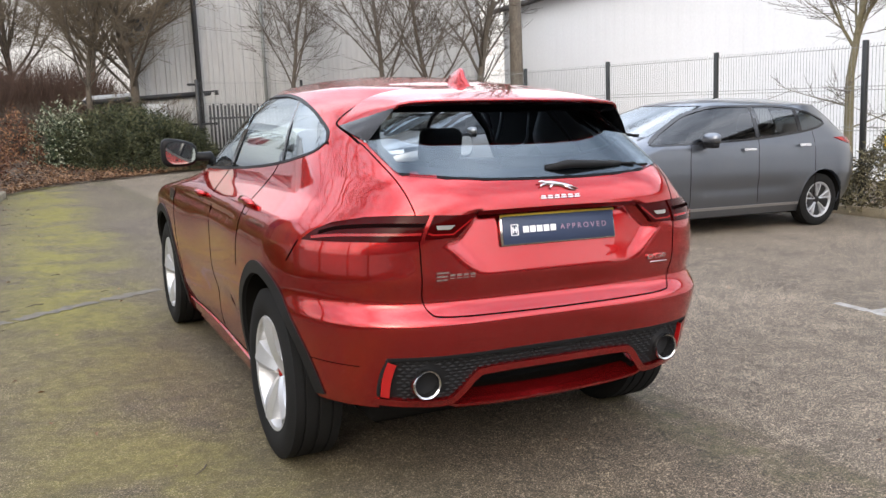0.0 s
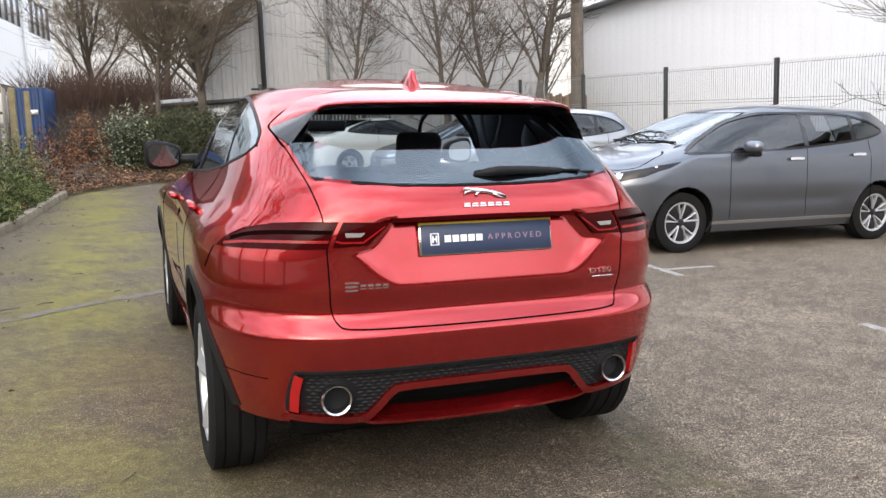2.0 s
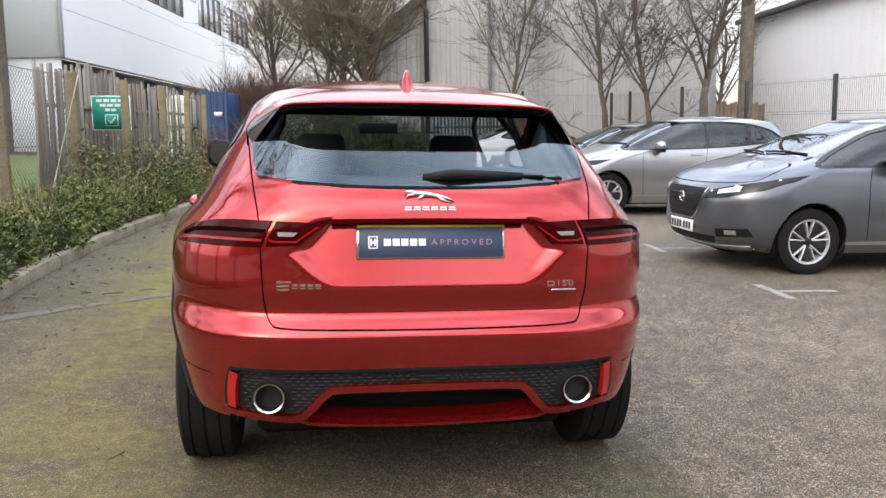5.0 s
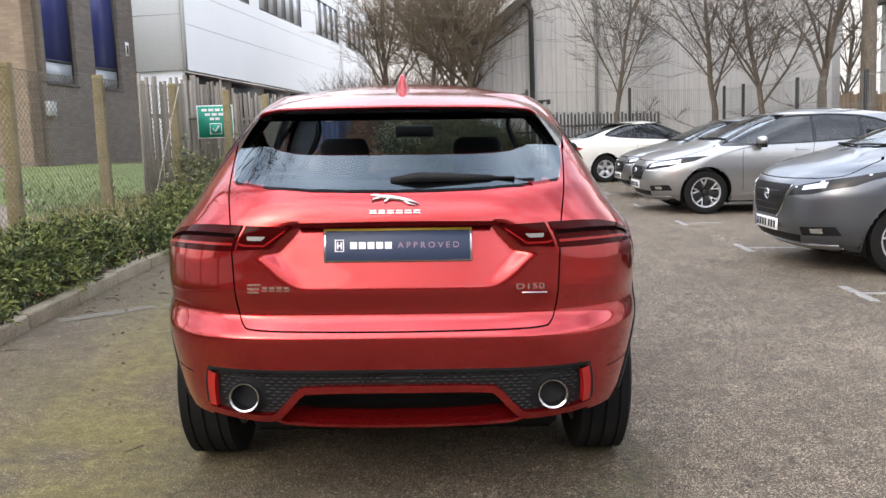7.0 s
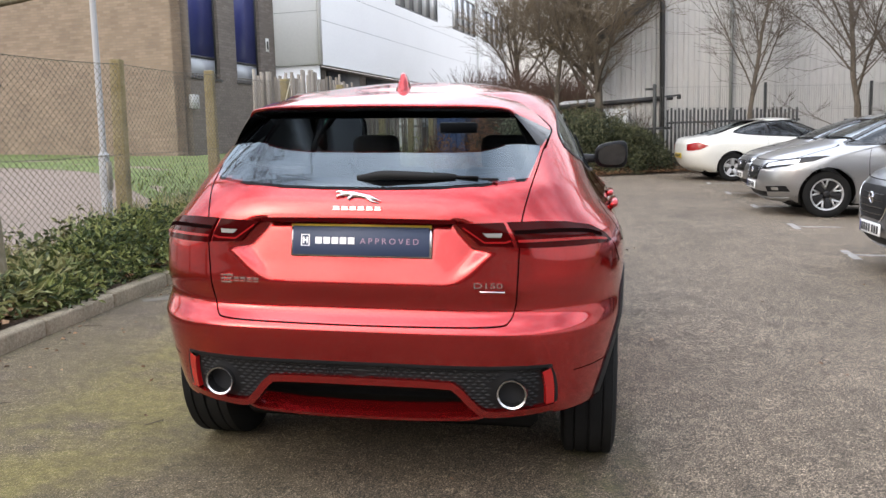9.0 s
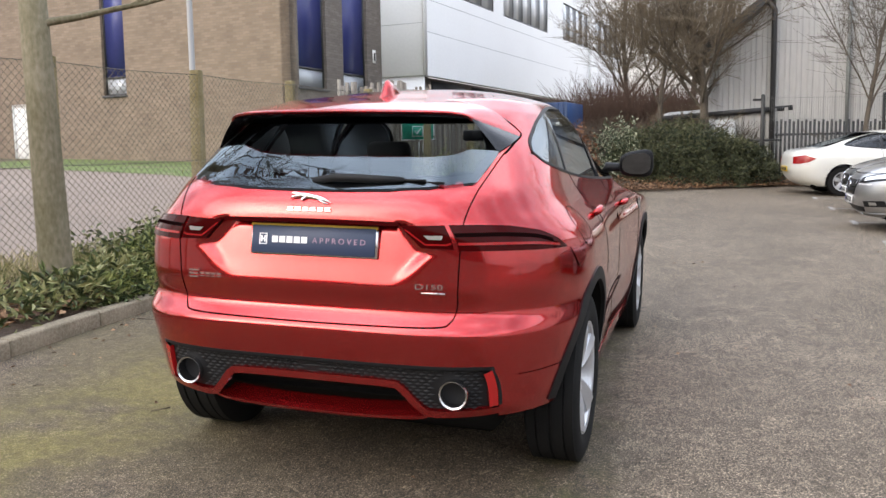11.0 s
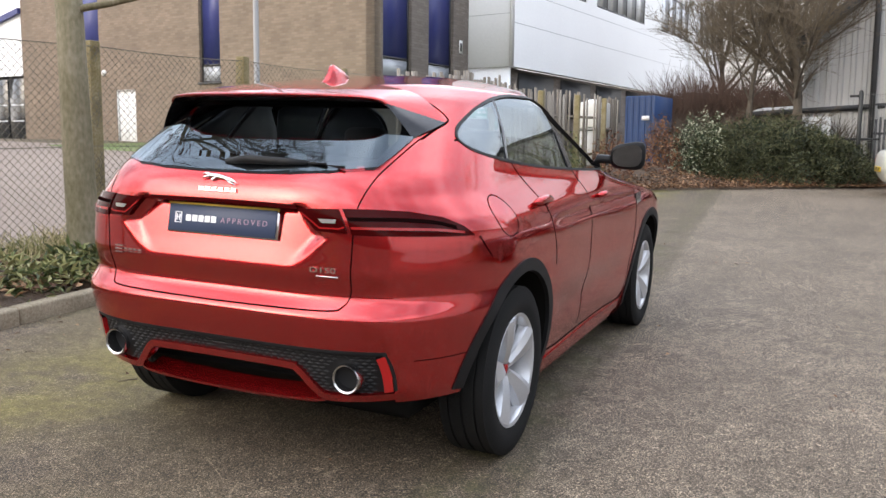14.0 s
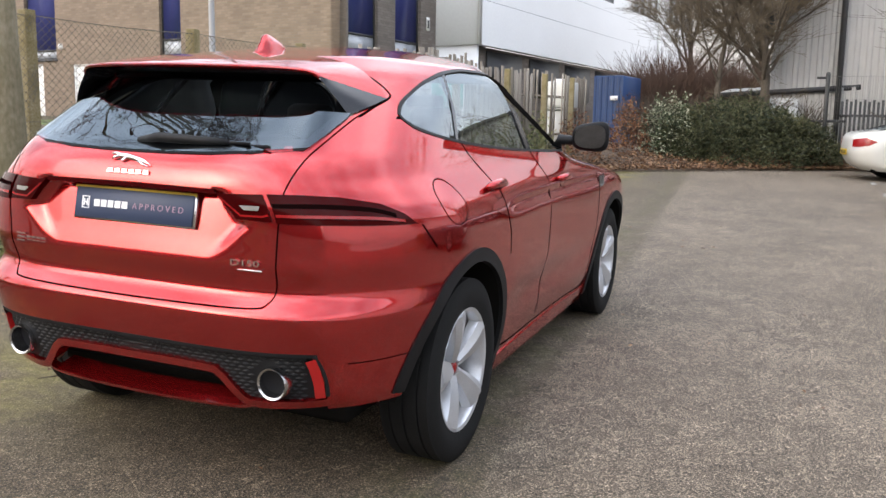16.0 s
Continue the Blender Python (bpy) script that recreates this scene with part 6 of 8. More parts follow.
        bm = bmesh.new()
        bmesh.ops.create_uvsphere(bm, u_segments=20, v_segments=12, radius=1)
        for v in bm.verts:
            v.co = (math.copysign(abs(v.co.x) ** 0.7, v.co.x) * 0.12, v.co.y * (0.09 if v.co.y > 0 else 0.045), math.copysign(abs(v.co.z) ** 0.7, v.co.z) * (0.07 if v.co.z > 0 else 0.055))
        mir = part("door_mirror", bm, c.get("mirror_paint", paint), car, "", pose(s * (mx + 0.12), my, mz + 0.06))
        part("mirror_foot", boxes((-0.10, -0.05, -0.10, 0.07, 0.05, -0.035), bevel=0.02, seg=2), TRIM_BLACK, mir, m=Matrix.Diagonal((s, 1, 1, 1)))
        # lamps at both ends
        if c.get("head"):
            hd = part("headlamp", drape(sh.front, [(s * u, z) for u, z in c["head"]], 14, 5, 0.006, 0.015, "headlamp"), DARK_LENS, car, "clear headlamp")
            part("lamp_projector", drape(sh.front, [(s * u, z) for u, z in c["beam"]], 6, 3, 0.010, 0.006), BRIGHT_LENS, hd)
            part("lamp_strip", ribbon(sh.front, [(s * u, z) for u, z in c["drl"]], 0.012, 0.010, 0.006), INK_WHITE, hd)
        if c.get("fog"):
            f = part("fog_recess", drape(sh.front, [(s * u, z) for u, z in c["fog"]], 6, 4, 0.005, 0.012), BLACK_PLASTIC, car)
            u = sum(p[0] for p in c["fog"]) / len(c["fog"])
            z = sum(p[1] for p in c["fog"]) / len(c["fog"])
            part("fog_lamp", drape(sh.front, [(s * (u - 0.04), z - 0.02), (s * (u - 0.04), z + 0.02), (s * (u + 0.05), z + 0.025), (s * (u + 0.05), z - 0.015)], 4, 2, 0.009, 0.006), LENS, f)
        if c.get("tail_lamp"):
            t = part("tail_lamp", drape(sh.rear, [(s * u, z) for u, z in c["tail_lamp"]], 12, 5, 0.008, 0.015, "tail_lamp"), LAMP_BAR, car, "red tail lamp")
    # screens
    sc = [(-0.83, ws[0]), (0.83, ws[0]), (0.81, ws[1]), (-0.81, ws[1])]
    part("windscreen", drape(sh.front, sc, 16, 10, -0.003, 0.004, "windscreen"), SCREEN, car).visible_shadow = False
    rw = c.get("rear_w", (0.5, 0.46))
    s2 = [(-rw[0], rs[0]), (rw[0], rs[0]), (rw[1], rs[1]), (-rw[1], rs[1])]
    part("rear_window", drape(sh.rear, s2, 14, 8, 0.003, 0.004, "rear_window"), GLASS_REAR, car).visible_shadow = False
    part("window_band", ribbon(sh.rear, [Vector(p) for p in s2], 0.04, 0.004, 0.01, True), GLOSS_BLACK, car)
    part("scuttle", ribbon(sh.front, [(-0.82, ws[0] - 0.012), (0, ws[0] - 0.012), (0.82, ws[0] - 0.012)], 0.03, 0.004, 0.02), BLACK_PLASTIC, car)
    s = Soup()
    for u0, u1 in ((-0.75, -0.1), (-0.1, 0.6)):
        s.tube([sh.front(u0, ws[0] + 0.02, 0.012), sh.front((u0 + u1) / 2, ws[0] + 0.035, 0.012), sh.front(u1, ws[0] + 0.03, 0.012)], 0.01, 6)
    part("wiper_blades", s.mesh("wiper_blades", True), BLACK_PLASTIC, car, kind="stuff")
    part("bonnet_gap", ribbon(sh.front, spline([(-0.8, ws[0] - 0.06), (-0.86, ws[0] - 0.1), (-0.84, c["bonnet"] + 0.03), (-0.5, c["bonnet"]), (0, c["bonnet"] - 0.01), (0.5, c["bonnet"]), (0.84, c["bonnet"] + 0.03), (0.86, ws[0] - 0.1), (0.8, ws[0] - 0.06)], 5), 0.007, 0.0015, 0.004), SEAM, car)
    if c.get("grille"):
        g = part("grille", drape(sh.front, c["grille"], 16, 6, 0.004, 0.015, "grille"), BLACK_PLASTIC, car, "black grille")
        for z in c["bars"]:
            part("grille_bar", ribbon(sh.front, [(-c["bar_w"], z), (0, z - 0.005), (c["bar_w"], z)], 0.01, 0.009, 0.006), GLOSS_BLACK, g)
        b = c["badge"]
        p = sh.front(0, b)
        bd = part("badge", lathe([(0, 0.055), (0.008, 0.055), (0.012, 0.046), (0.006, 0.042)], 28, "y", True, "badge"), CHROME, car, "round chrome badge", pose(p.x, p.y + 0.004, p.z, -8, 0, 0))
        part("badge_bar", boxes((-0.058, 0.004, -0.012, 0.058, 0.014, 0.012), bevel=0.003), CHROME, bd)
        if c.get("vee"):
            for sg in (-1, 1):
                part("grille_vee", ribbon(sh.front, spline([(sg * u, z) for u, z in c["vee"]], 6), 0.014, 0.010, 0.010), CHROME, car, "chrome grille strip")
        part("lower_intake", drape(sh.front, c["intake"], 14, 4, 0.004, 0.015), BLACK_PLASTIC, car)
        part("splitter", ribbon(sh.front, spline([(-0.86, 0.25), (-0.5, 0.235), (0, 0.23), (0.5, 0.235), (0.86, 0.25)], 6), 0.03, 0.012, 0.02), c.get("sill", SILVER_PAINT), car)
        p = sh.front(0, c["plate"])
        pl = part("number_plate", boxes((-0.26, -0.006, -0.056, 0.26, 0.006, 0.056), bevel=0.003), PLATE_WHITE, car, "white number plate", pose(0, p.y + 0.016, c["plate"], 0, 0, 180))
        s = Soup()
        for k in range(7):
            x = -0.215 + 0.062 * k + (0.02 if k > 3 else 0)
            s.box(x, -0.0075, -0.036, x + 0.046, -0.0062, 0.036)
        part("plate_marks", s.mesh("plate_marks"), INK, pl)
        part("plate_band", boxes((-0.257, -0.0075, -0.052, -0.228, -0.0062, 0.052)), BLUE_PANEL, pl)
    if c.get("rear_plate"):
        p = sh.rear(0, c["rear_plate"])
        pl = part("number_plate", boxes((-0.26, -0.006, -0.056, 0.26, 0.006, 0.056), bevel=0.003), PLATE_YELLOW, car, "yellow number plate", pose(0, p.y - 0.012, c["rear_plate"]))
        s = Soup()
        for k in range(7):
            x = -0.22 + 0.062 * k + (0.02 if k > 3 else 0)
            s.box(x, -0.0075, -0.036, x + 0.046, -0.0062, 0.036)
        part("plate_marks", s.mesh("plate_marks"), INK, pl)
        part("bumper_gap", ribbon(sh.rear, [(-0.9, 0.62), (-0.4, 0.6), (0.4, 0.6), (0.9, 0.62)], 0.008, 0.0015, 0.004), SEAM, car)
    if c.get("low_roof"):
        part("cabin_floor", boxes((-0.6, 1.2, 0.3, 0.6, 3.0, 0.8), bevel=0.05), SEAT, car)
        for x in (-0.34, 0.34):
            part("seat_back", boxes((-0.22, -0.06, 0, 0.22, 0.06, 0.42), bevel=0.05, seg=2), SEAT, car, m=pose(x, 2.0, 0.72, 14, 0, 0))
    else:
        interior(car, sh, c["axles"][0] + 1.0, c["axles"][0] + 0.28, c["axles"][0] + 1.95, 0.6, 0.25)
    part("headlining", boxes((-0.5, c["axles"][0] + 0.2, ztop - 0.02, 0.5, c["mid"] + 0.1, ztop)), SEAT, car)
    return car


SIX = wheel_style("bright machined alloy wheel with dark inlays", 0.317, 0.2, 0.215, 5, 0.04, 0.05, 0.02, 0, 0.045, (0.07, 0.13))
TEN = wheel_style("black and silver alloy wheel", 0.325, 0.2, 0.222, 5, 0.05, 0.062, 0.02, 10, 0.05, (0.06, 0.12), r0=0.1)
FIVE = wheel_style("silver five-spoke alloy wheel", 0.31, 0.2, 0.2, 5, 0.07, 0.1, 0.03, 0)

HATCH_A = dict(
    tail=[(0.2, 0.25), (0.3, 0.12), (0.5, 0.03), (0.7, 0.0), (0.9, 0.03), (1.0, 0.07), (1.1, 0.13), (1.2, 0.24), (1.35, 0.4), (1.45, 0.52)],
    nose=[(0.2, 4.28), (0.3, 4.42), (0.5, 4.49), (0.7, 4.485), (0.82, 4.44), (0.91, 4.35), (0.98, 4.2), (1.03, 4.03), (1.07, 3.88), (1.105, 3.74), (1.15, 3.63), (1.27, 3.33), (1.4, 2.97), (1.46, 2.78)],
    half=[(0.2, 0.8), (0.3, 0.845), (0.5, 0.885), (0.7, 0.895), (0.85, 0.89), (0.98, 0.868), (1.08, 0.822), (1.2, 0.765), (1.35, 0.692), (1.46, 0.62)],
    crown=[(0.53, 0.0), (0.75, 0.045), (1.0, 0.075), (1.6, 0.1), (2.1, 0.095), (2.5, 0.055), (2.78, 0.0)],
    low=[(0.72, 1.25), (0.95, 1.18), (1.5, 1.115), (2.2, 1.065), (3.0, 1.04), (3.55, 1.03)], top=[(0.72, 1.26), (0.9, 1.35), (1.2, 1.425), (1.6, 1.455), (2.35, 1.45), (2.8, 1.375), (3.2, 1.215), (3.55, 1.04)],
    screen=(1.115, 1.455), rear_glass=(1.1, 1.43), mid=2.3, axles=(0.87, 3.57), R=0.317, rim=0.215, wheel=SIX, alloy=ALLOY,
    pillars=(1.2, 1.92), gaps=(1.0, 1.93, 2.98), handles=((1.22, 0.985), (2.12, 0.955)), mirror=(2.78, 1.035), bonnet=0.86,
    head=[(0.46, 0.70), (0.51, 0.785), (0.75, 0.842), (0.9, 0.888), (0.97, 0.93), (0.994, 0.952), (0.988, 0.89), (0.93, 0.805), (0.72, 0.725)], beam=[(0.62, 0.755), (0.62, 0.795), (0.8, 0.838), (0.8, 0.785)], drl=[(0.53, 0.777), (0.76, 0.836), (0.95, 0.905)],
    fog=[(0.62, 0.34), (0.62, 0.42), (0.88, 0.44), (0.9, 0.36)], grille=[(-0.3, 0.5), (-0.46, 0.80), (0.46, 0.80), (0.3, 0.5)], bars=(0.55, 0.61, 0.67, 0.73), bar_w=0.3, badge=0.69,
    vee=[(0.475, 0.80), (0.42, 0.69), (0.34, 0.545), (0.26, 0.49)], intake=[(-0.55, 0.27), (-0.6, 0.34), (0.6, 0.34), (0.55, 0.27)], plate=0.41, tail_lamp=[(0.66, 0.99), (0.7, 1.05), (1.0, 1.075), (1.2, 1.07), (1.1, 1.03), (0.95, 0.99)], handle=CHROME,
)
HATCH_B = dict(
    HATCH_A,
    crown=[(0.53, 0.0), (0.75, 0.045), (1.0, 0.075), (1.45, 0.095), (1.9, 0.085), (2.2, 0.045), (2.42, 0.0)],
    nose=[(0.2, 4.2), (0.3, 4.32), (0.5, 4.39), (0.65, 4.37), (0.77, 4.3), (0.86, 4.15), (0.94, 3.9), (1.0, 3.66), (1.05, 3.46), (1.1, 3.34), (1.25, 3.0), (1.4, 2.62), (1.47, 2.42)],
    half=[(0.2, 0.8), (0.3, 0.84), (0.5, 0.875), (0.7, 0.885), (0.85, 0.878), (0.98, 0.855), (1.08, 0.81), (1.2, 0.757), (1.35, 0.69), (1.47, 0.615)],
    low=[(0.6, 1.21), (0.95, 1.15), (1.5, 1.09), (2.2, 1.05), (3.0, 1.025), (3.32, 1.02)], top=[(0.6, 1.22), (0.8, 1.35), (1.2, 1.44), (1.6, 1.465), (2.2, 1.455), (2.6, 1.37), (3.0, 1.19), (3.32, 1.03)],
    screen=(1.08, 1.465), rear_glass=(1.1, 1.44), mirror=(2.75, 1.03), bonnet=0.8, axles=(0.83, 3.53), R=0.325, rim=0.222, wheel=TEN, alloy=ALLOY, handle=SILVER_PAINT, vee=[(0.42, 0.72), (0.3, 0.56), (0.2, 0.52), (0.1, 0.5)],
    head=[(0.46, 0.66), (0.5, 0.74), (0.75, 0.8), (0.95, 0.86), (0.99, 0.87), (0.975, 0.79), (0.85, 0.71), (0.65, 0.67)], beam=[(0.58, 0.69), (0.58, 0.74), (0.9, 0.815), (0.92, 0.755)], drl=[(0.5, 0.65), (0.7, 0.645), (0.92, 0.72)],
    grille=[(-0.36, 0.5), (-0.44, 0.7), (0.44, 0.7), (0.36, 0.5)], bars=(0.54, 0.6, 0.66), bar_w=0.36, badge=0.62, plate=0.42,
)
ESTATE = dict(HATCH_B, wheel=FIVE, rim=0.2, R=0.31, pillars=(1.0, 1.9))
COUPE = dict(
    low_roof=True, rear_hole=0.72, rear_w=(0.62, 0.5),
    tail=[(0.2, 0.3), (0.3, 0.14), (0.45, 0.04), (0.6, 0.0), (0.75, 0.01), (0.86, 0.06), (0.9, 0.14), (0.94, 0.4), (0.98, 0.62), (1.08, 0.95), (1.18, 1.35), (1.24, 1.6)],
    nose=[(0.2, 4.5), (0.3, 4.64), (0.5, 4.7), (0.62, 4.66), (0.72, 4.5), (0.8, 4.1), (0.86, 3.7), (0.92, 3.4), (0.98, 3.25), (1.1, 2.9), (1.24, 2.5)],
    half=[(0.2, 0.78), (0.3, 0.83), (0.5, 0.87), (0.65, 0.885), (0.78, 0.875), (0.88, 0.84), (0.95, 0.79), (1.05, 0.72), (1.15, 0.65), (1.24, 0.57)],
    crown=[(1.6, 0.0), (1.78, 0.035), (2.08, 0.055), (2.33, 0.035), (2.5, 0.0)],
    low=[(1.0, 1.0), (1.4, 0.965), (2.0, 0.94), (2.8, 0.92), (3.15, 0.91)], top=[(1.0, 1.01), (1.3, 1.12), (1.7, 1.205), (2.1, 1.225), (2.5, 1.18), (2.85, 1.06), (3.15, 0.92)],
    screen=(0.95, 1.23), rear_glass=(0.955, 1.22), mid=2.3, axles=(1.0, 3.7), R=0.31, rim=0.2, wheel=FIVE, alloy=ALLOY, pillars=(1.75,), gaps=(1.72, 3.0), handles=((1.95, 0.82),), mirror=(2.9, 0.9), bonnet=0.66, dt=0.5, pt=3.6,
    tail_lamp=[(0.52, 0.66), (0.5, 0.78), (0.82, 0.82), (1.05, 0.76), (0.9, 0.69), (0.7, 0.66)], rear_plate=0.55, handle=WHITE_PAINT, sill=WHITE_PAINT, dn=0.8,
)

# the coupe's upper body stands taller over its waist
def lift(z):
    return z if z < 0.6 else 0.6 + (z - 0.6) * 1.18


for key in ("tail", "nose", "half"):
    COUPE[key] = [(lift(z), v) for z, v in COUPE[key]]
for key in ("low", "top", "handles", "tail_lamp"):
    COUPE[key] = [(v, lift(z)) for v, z in COUPE[key]]
for key in ("screen", "rear_glass"):
    COUPE[key] = tuple(lift(z) for z in COUPE[key])
COUPE["mirror"] = (2.9, lift(0.9))


def by_wheel(wx, wy, rz, axle, side, k=1.0):
    """The pose of a car from where one wheel's face stands: rz turns its nose, axle is that wheel's place along it."""
    c, s = math.cos(radians(rz)), math.sin(radians(rz))
    lx, ly = side * k, axle * k
    return SLOPE @ pose(wx - (c * lx - s * ly), wy - (s * lx + c * ly), 0, 0, 0, rz) @ Matrix.Scale(k, 4)


parked_car("electric_hatchback", "dark metallic grey five-door hatchback in a parking bay", by_wheel(4.46, 4.82, 91.0, 3.57, -0.88, 1.04), GREY_PAINT, HATCH_A)
parked_car("hatchback", "silver-grey hatchback parked nose out in its bay", by_wheel(4.36, 10.45, 91.0, 3.53, -0.87, 1.06), SILVER_PAINT, HATCH_B)
parked_car("hatchback", "grey hatchback parked beyond the silver one", by_wheel(4.62, 13.4, 91.0, 3.53, -0.87), DARKGREY_PAINT, ESTATE)
parked_car("coupe", "pearl white two-door coupe parked tail out", by_wheel(4.3, 18.3, -81.0, 1.0, 0.87, 1.08), WHITE_PAINT, COUPE)


# ---- fences, posts and poles ----
def concrete_post(x, y, h, lean=0.0):
    bm = bmesh.new()
    box(bm, -0.068, -0.068, -0.3, 0.068, 0.068, h, 0.014, 2)
    for v in bm.verts:
        if v.co.z > h - 0.05:
            v.co.x *= 0.8
            v.co.y *= 0.8
    ob = part("fence_post", bm, POST, None, "", on_ground(x, y, 0.15) @ pose(0, 0, 0, 0, lean, random.uniform(-8, 8)))
    return tagged(ob, "mossy concrete fence post", "fence post", "concrete fence posts")


POSTS = [(y, random.uniform(-1.2, 1.2)) for y in (-2.4, -0.5, 1.45, 3.38, 5.25, 7.25, 9.4, 11.55, 13.7, 15.9, 18.0)]
for y, lean in POSTS:
    concrete_post(FENCE(y), y, 1.93, lean)

# chain link between the posts
for (ya, _), (yb, _) in zip(POSTS[:7], POSTS[1:7]):
    a, b = Vector((FENCE(ya) + 0.07, ya, fall(FENCE(ya), ya) + 0.2)), Vector((FENCE(yb) + 0.07, yb, fall(FENCE(yb), yb) + 0.2))
    n = int((b - a).length / 0.037)
    rows = 50
    s = Soup()
    for k in range(n + 1):
        path = []
        for r in range(rows + 1):
            t = (k + (0.5 if (r + k) % 2 else -0.5)) / n
            t = min(max(t, 0.0), 1.0)
            p = a.lerp(b, t)
            sag = 0.02 * math.sin(7 * t + r * 0.4)
            path.append((p.x + sag * 0.5, p.y, p.z + 1.83 * r / rows - 0.02 * math.sin(math.pi * t) * r / rows))
        s.tube(path, 0.0032, 3, False)
    for r in (0.0, 0.5, 1.0):
        s.tube([a.lerp(b, t) + Vector((0, 0, 1.83 * r - 0.02 * math.sin(math.pi * t) * r)) for t in (0, 0.25, 0.5, 0.75, 1)], 0.004, 4)
    tagged(part("chain_link_panel", s.mesh("chain_link_panel"), plain("rusty_wire", (0.13, 0.115, 0.09), 0.7, 0.2), None), "rusty diamond chain link panel between posts", "fence panel", "chain link panels")

# board fence behind the further posts
fence = thing("board_fence", "weathered grey upright board fence with uneven tops", "fence", Matrix())
y = 9.2
while y < 22.5:
    w = random.uniform(0.09, 0.12)
    x = FENCE(y) - 0.42 - 0.3 * smooth01(10.4, 12.0, y)
    h = 2.02 + random.uniform(-0.09, 0.07) + (0.12 if 11.5 < y < 13.5 else 0)
    if y > 12.8 and random.random() < (0.22 if y < 16.5 else 0.4):
        y += w
        continue
    bm = boxes((-0.011, 0, 0.0, 0.011, w - random.uniform(0.008, 0.02), h))
    part("board", bm, BOARD, fence, m=on_ground(x + random.uniform(-0.012, 0.012), y, 0.16) @ pose(0, 0, 0, random.uniform(-1.2, 1.2), random.uniform(-1, 1), -2))
    y += w
for z in (0.55, 1.5):
    s = Soup()
    for a, b in zip(np.arange(9.3, 21, 1.8), np.arange(11.1, 23, 1.8)):
        s.tube([(FENCE(a) - 0.46 - 0.3 * smooth01(10.4, 12.0, a), a, fall(FENCE(a), a) + z + 0.15), (FENCE(b) - 0.46 - 0.3 * smooth01(10.4, 12.0, b), b, fall(FENCE(b), b) + z + 0.15)], 0.035, 4)
    part("fence_rail", s.mesh("fence_rail"), BOARD, fence)

# assembly sign
SIGN_GREEN = plain("sign_green", (0.012, 0.30, 0.20), 0.45)
sign = thing("safety_sign", "green and white safety sign fixed between fence posts", "sign", pose(-3.66, 11.85, fall(-3.66, 11.85) + 1.56, 0, 0, 14))
part("sign_board", boxes((-0.3, -0.01, -0.28, 0.3, 0.01, 0.28), bevel=0.004), INK_WHITE, sign)
part("sign_face", boxes((-0.285, -0.014, -0.265, 0.285, -0.0105, 0.265)), SIGN_GREEN, sign)
for z, w in ((0.2, 0.22), (0.125, 0.17), (0.05, 0.09)):
    s = Soup()
    for k in range(int(w / 0.045)):
        s.box(-w + 2 * w * k / int(w / 0.045), -0.017, z - 0.022, -w + 2 * w * (k + 0.78) / int(w / 0.045), -0.0145, z + 0.022)
    part("sign_marks", s.mesh("sign_marks"), INK_WHITE, sign)
part("sign_box", boxes((-0.1, -0.017, -0.215, 0.1, -0.0145, -0.025)), INK_WHITE, sign)
part("sign_box_field", boxes((-0.088, -0.02, -0.203, 0.088, -0.0175, -0.037)), SIGN_GREEN, sign)
part("sign_tick", Soup().tube([(-0.05, -0.021, -0.115), (-0.015, -0.021, -0.165), (0.055, -0.021, -0.07)], 0.011, 5).mesh("sign_tick"), INK_WHITE, sign)
part("sign_bracket", boxes((-0.31, 0.011, 0.1, 0.31, 0.03, 0.14), (-0.31, 0.011, -0.14, 0.31, 0.03, -0.1)), WIRE, sign)

# loose rope from a post, and a lamp pole in the yard
rope = spline([(FENCE(9.4) + 0.1, 9.32, fall(-3.7, 9.4) + 2.03), (FENCE(9.1) - 0.02, 9.08, fall(-3.7, 9.1) + 1.25), (FENCE(8.8) - 0.14, 8.8, fall(-3.7, 8.8) + 0.4)], 6)
tagged(part("rope", Soup().tube(rope, 0.008, 5).mesh("rope", True), plain("pale_rope", (0.5, 0.46, 0.36), 0.9), None), "pale frayed rope hanging from a post", "rope")
pole = thing("lamp_pole", "pale grey steel lamp pole standing in the grass", "lamp pole", on_ground(-5.9, 8.2))
part("shaft", lathe([(-0.3, 0.075), (0.9, 0.075), (0.93, 0.045), (6.5, 0.036)], 16, "z", True, "shaft"), plain("pole_grey", (0.34, 0.35, 0.36), 0.5, 0.3), pole)
part("access_door", boxes((0.05, -0.05, 0.4, 0.09, 0.05, 0.8), bevel=0.005), WIRE, pole)

# steel mesh fence on the far side of the bays and across the end
def steel_fence(points, h, group):
    for a, b in zip(points, points[1:]):
        A, B = Vector((*a, fall(*a))), Vector((*b, fall(*b)))
        n = int((B - A).length / 0.055)
        s = Soup()
        out = Vector((B.y - A.y, A.x - B.x, 0)).normalized()
        for k in range(1, n):
            p = A.lerp(B, k / n)
            s.tube([p + Vector((0, 0, 0.06)), p + Vector((0, 0, h)), p + Vector((0, 0, h + 0.07)) + out * 0.03], 0.0034, 3, False)
        for z in (0.12, 0.55, 0.6, 1.15, 1.2, 1.75, 1.8, h + 0.02):
            s.tube([A + Vector((0, 0, z)), B + Vector((0, 0, z))], 0.0045, 4, False)
        tagged(part("mesh_panel", s.mesh("mesh_panel"), MESH_STEEL, None), "grey welded mesh fence panel", "fence panel", group)
    for p in points:
        tagged(part("steel_post", boxes((-0.035, -0.035, -0.2, 0.035, 0.035, h + 0.12), bevel=0.006), BLACK_STEEL, None, "", on_ground(*p)), "black square steel fence post", "fence post", group)


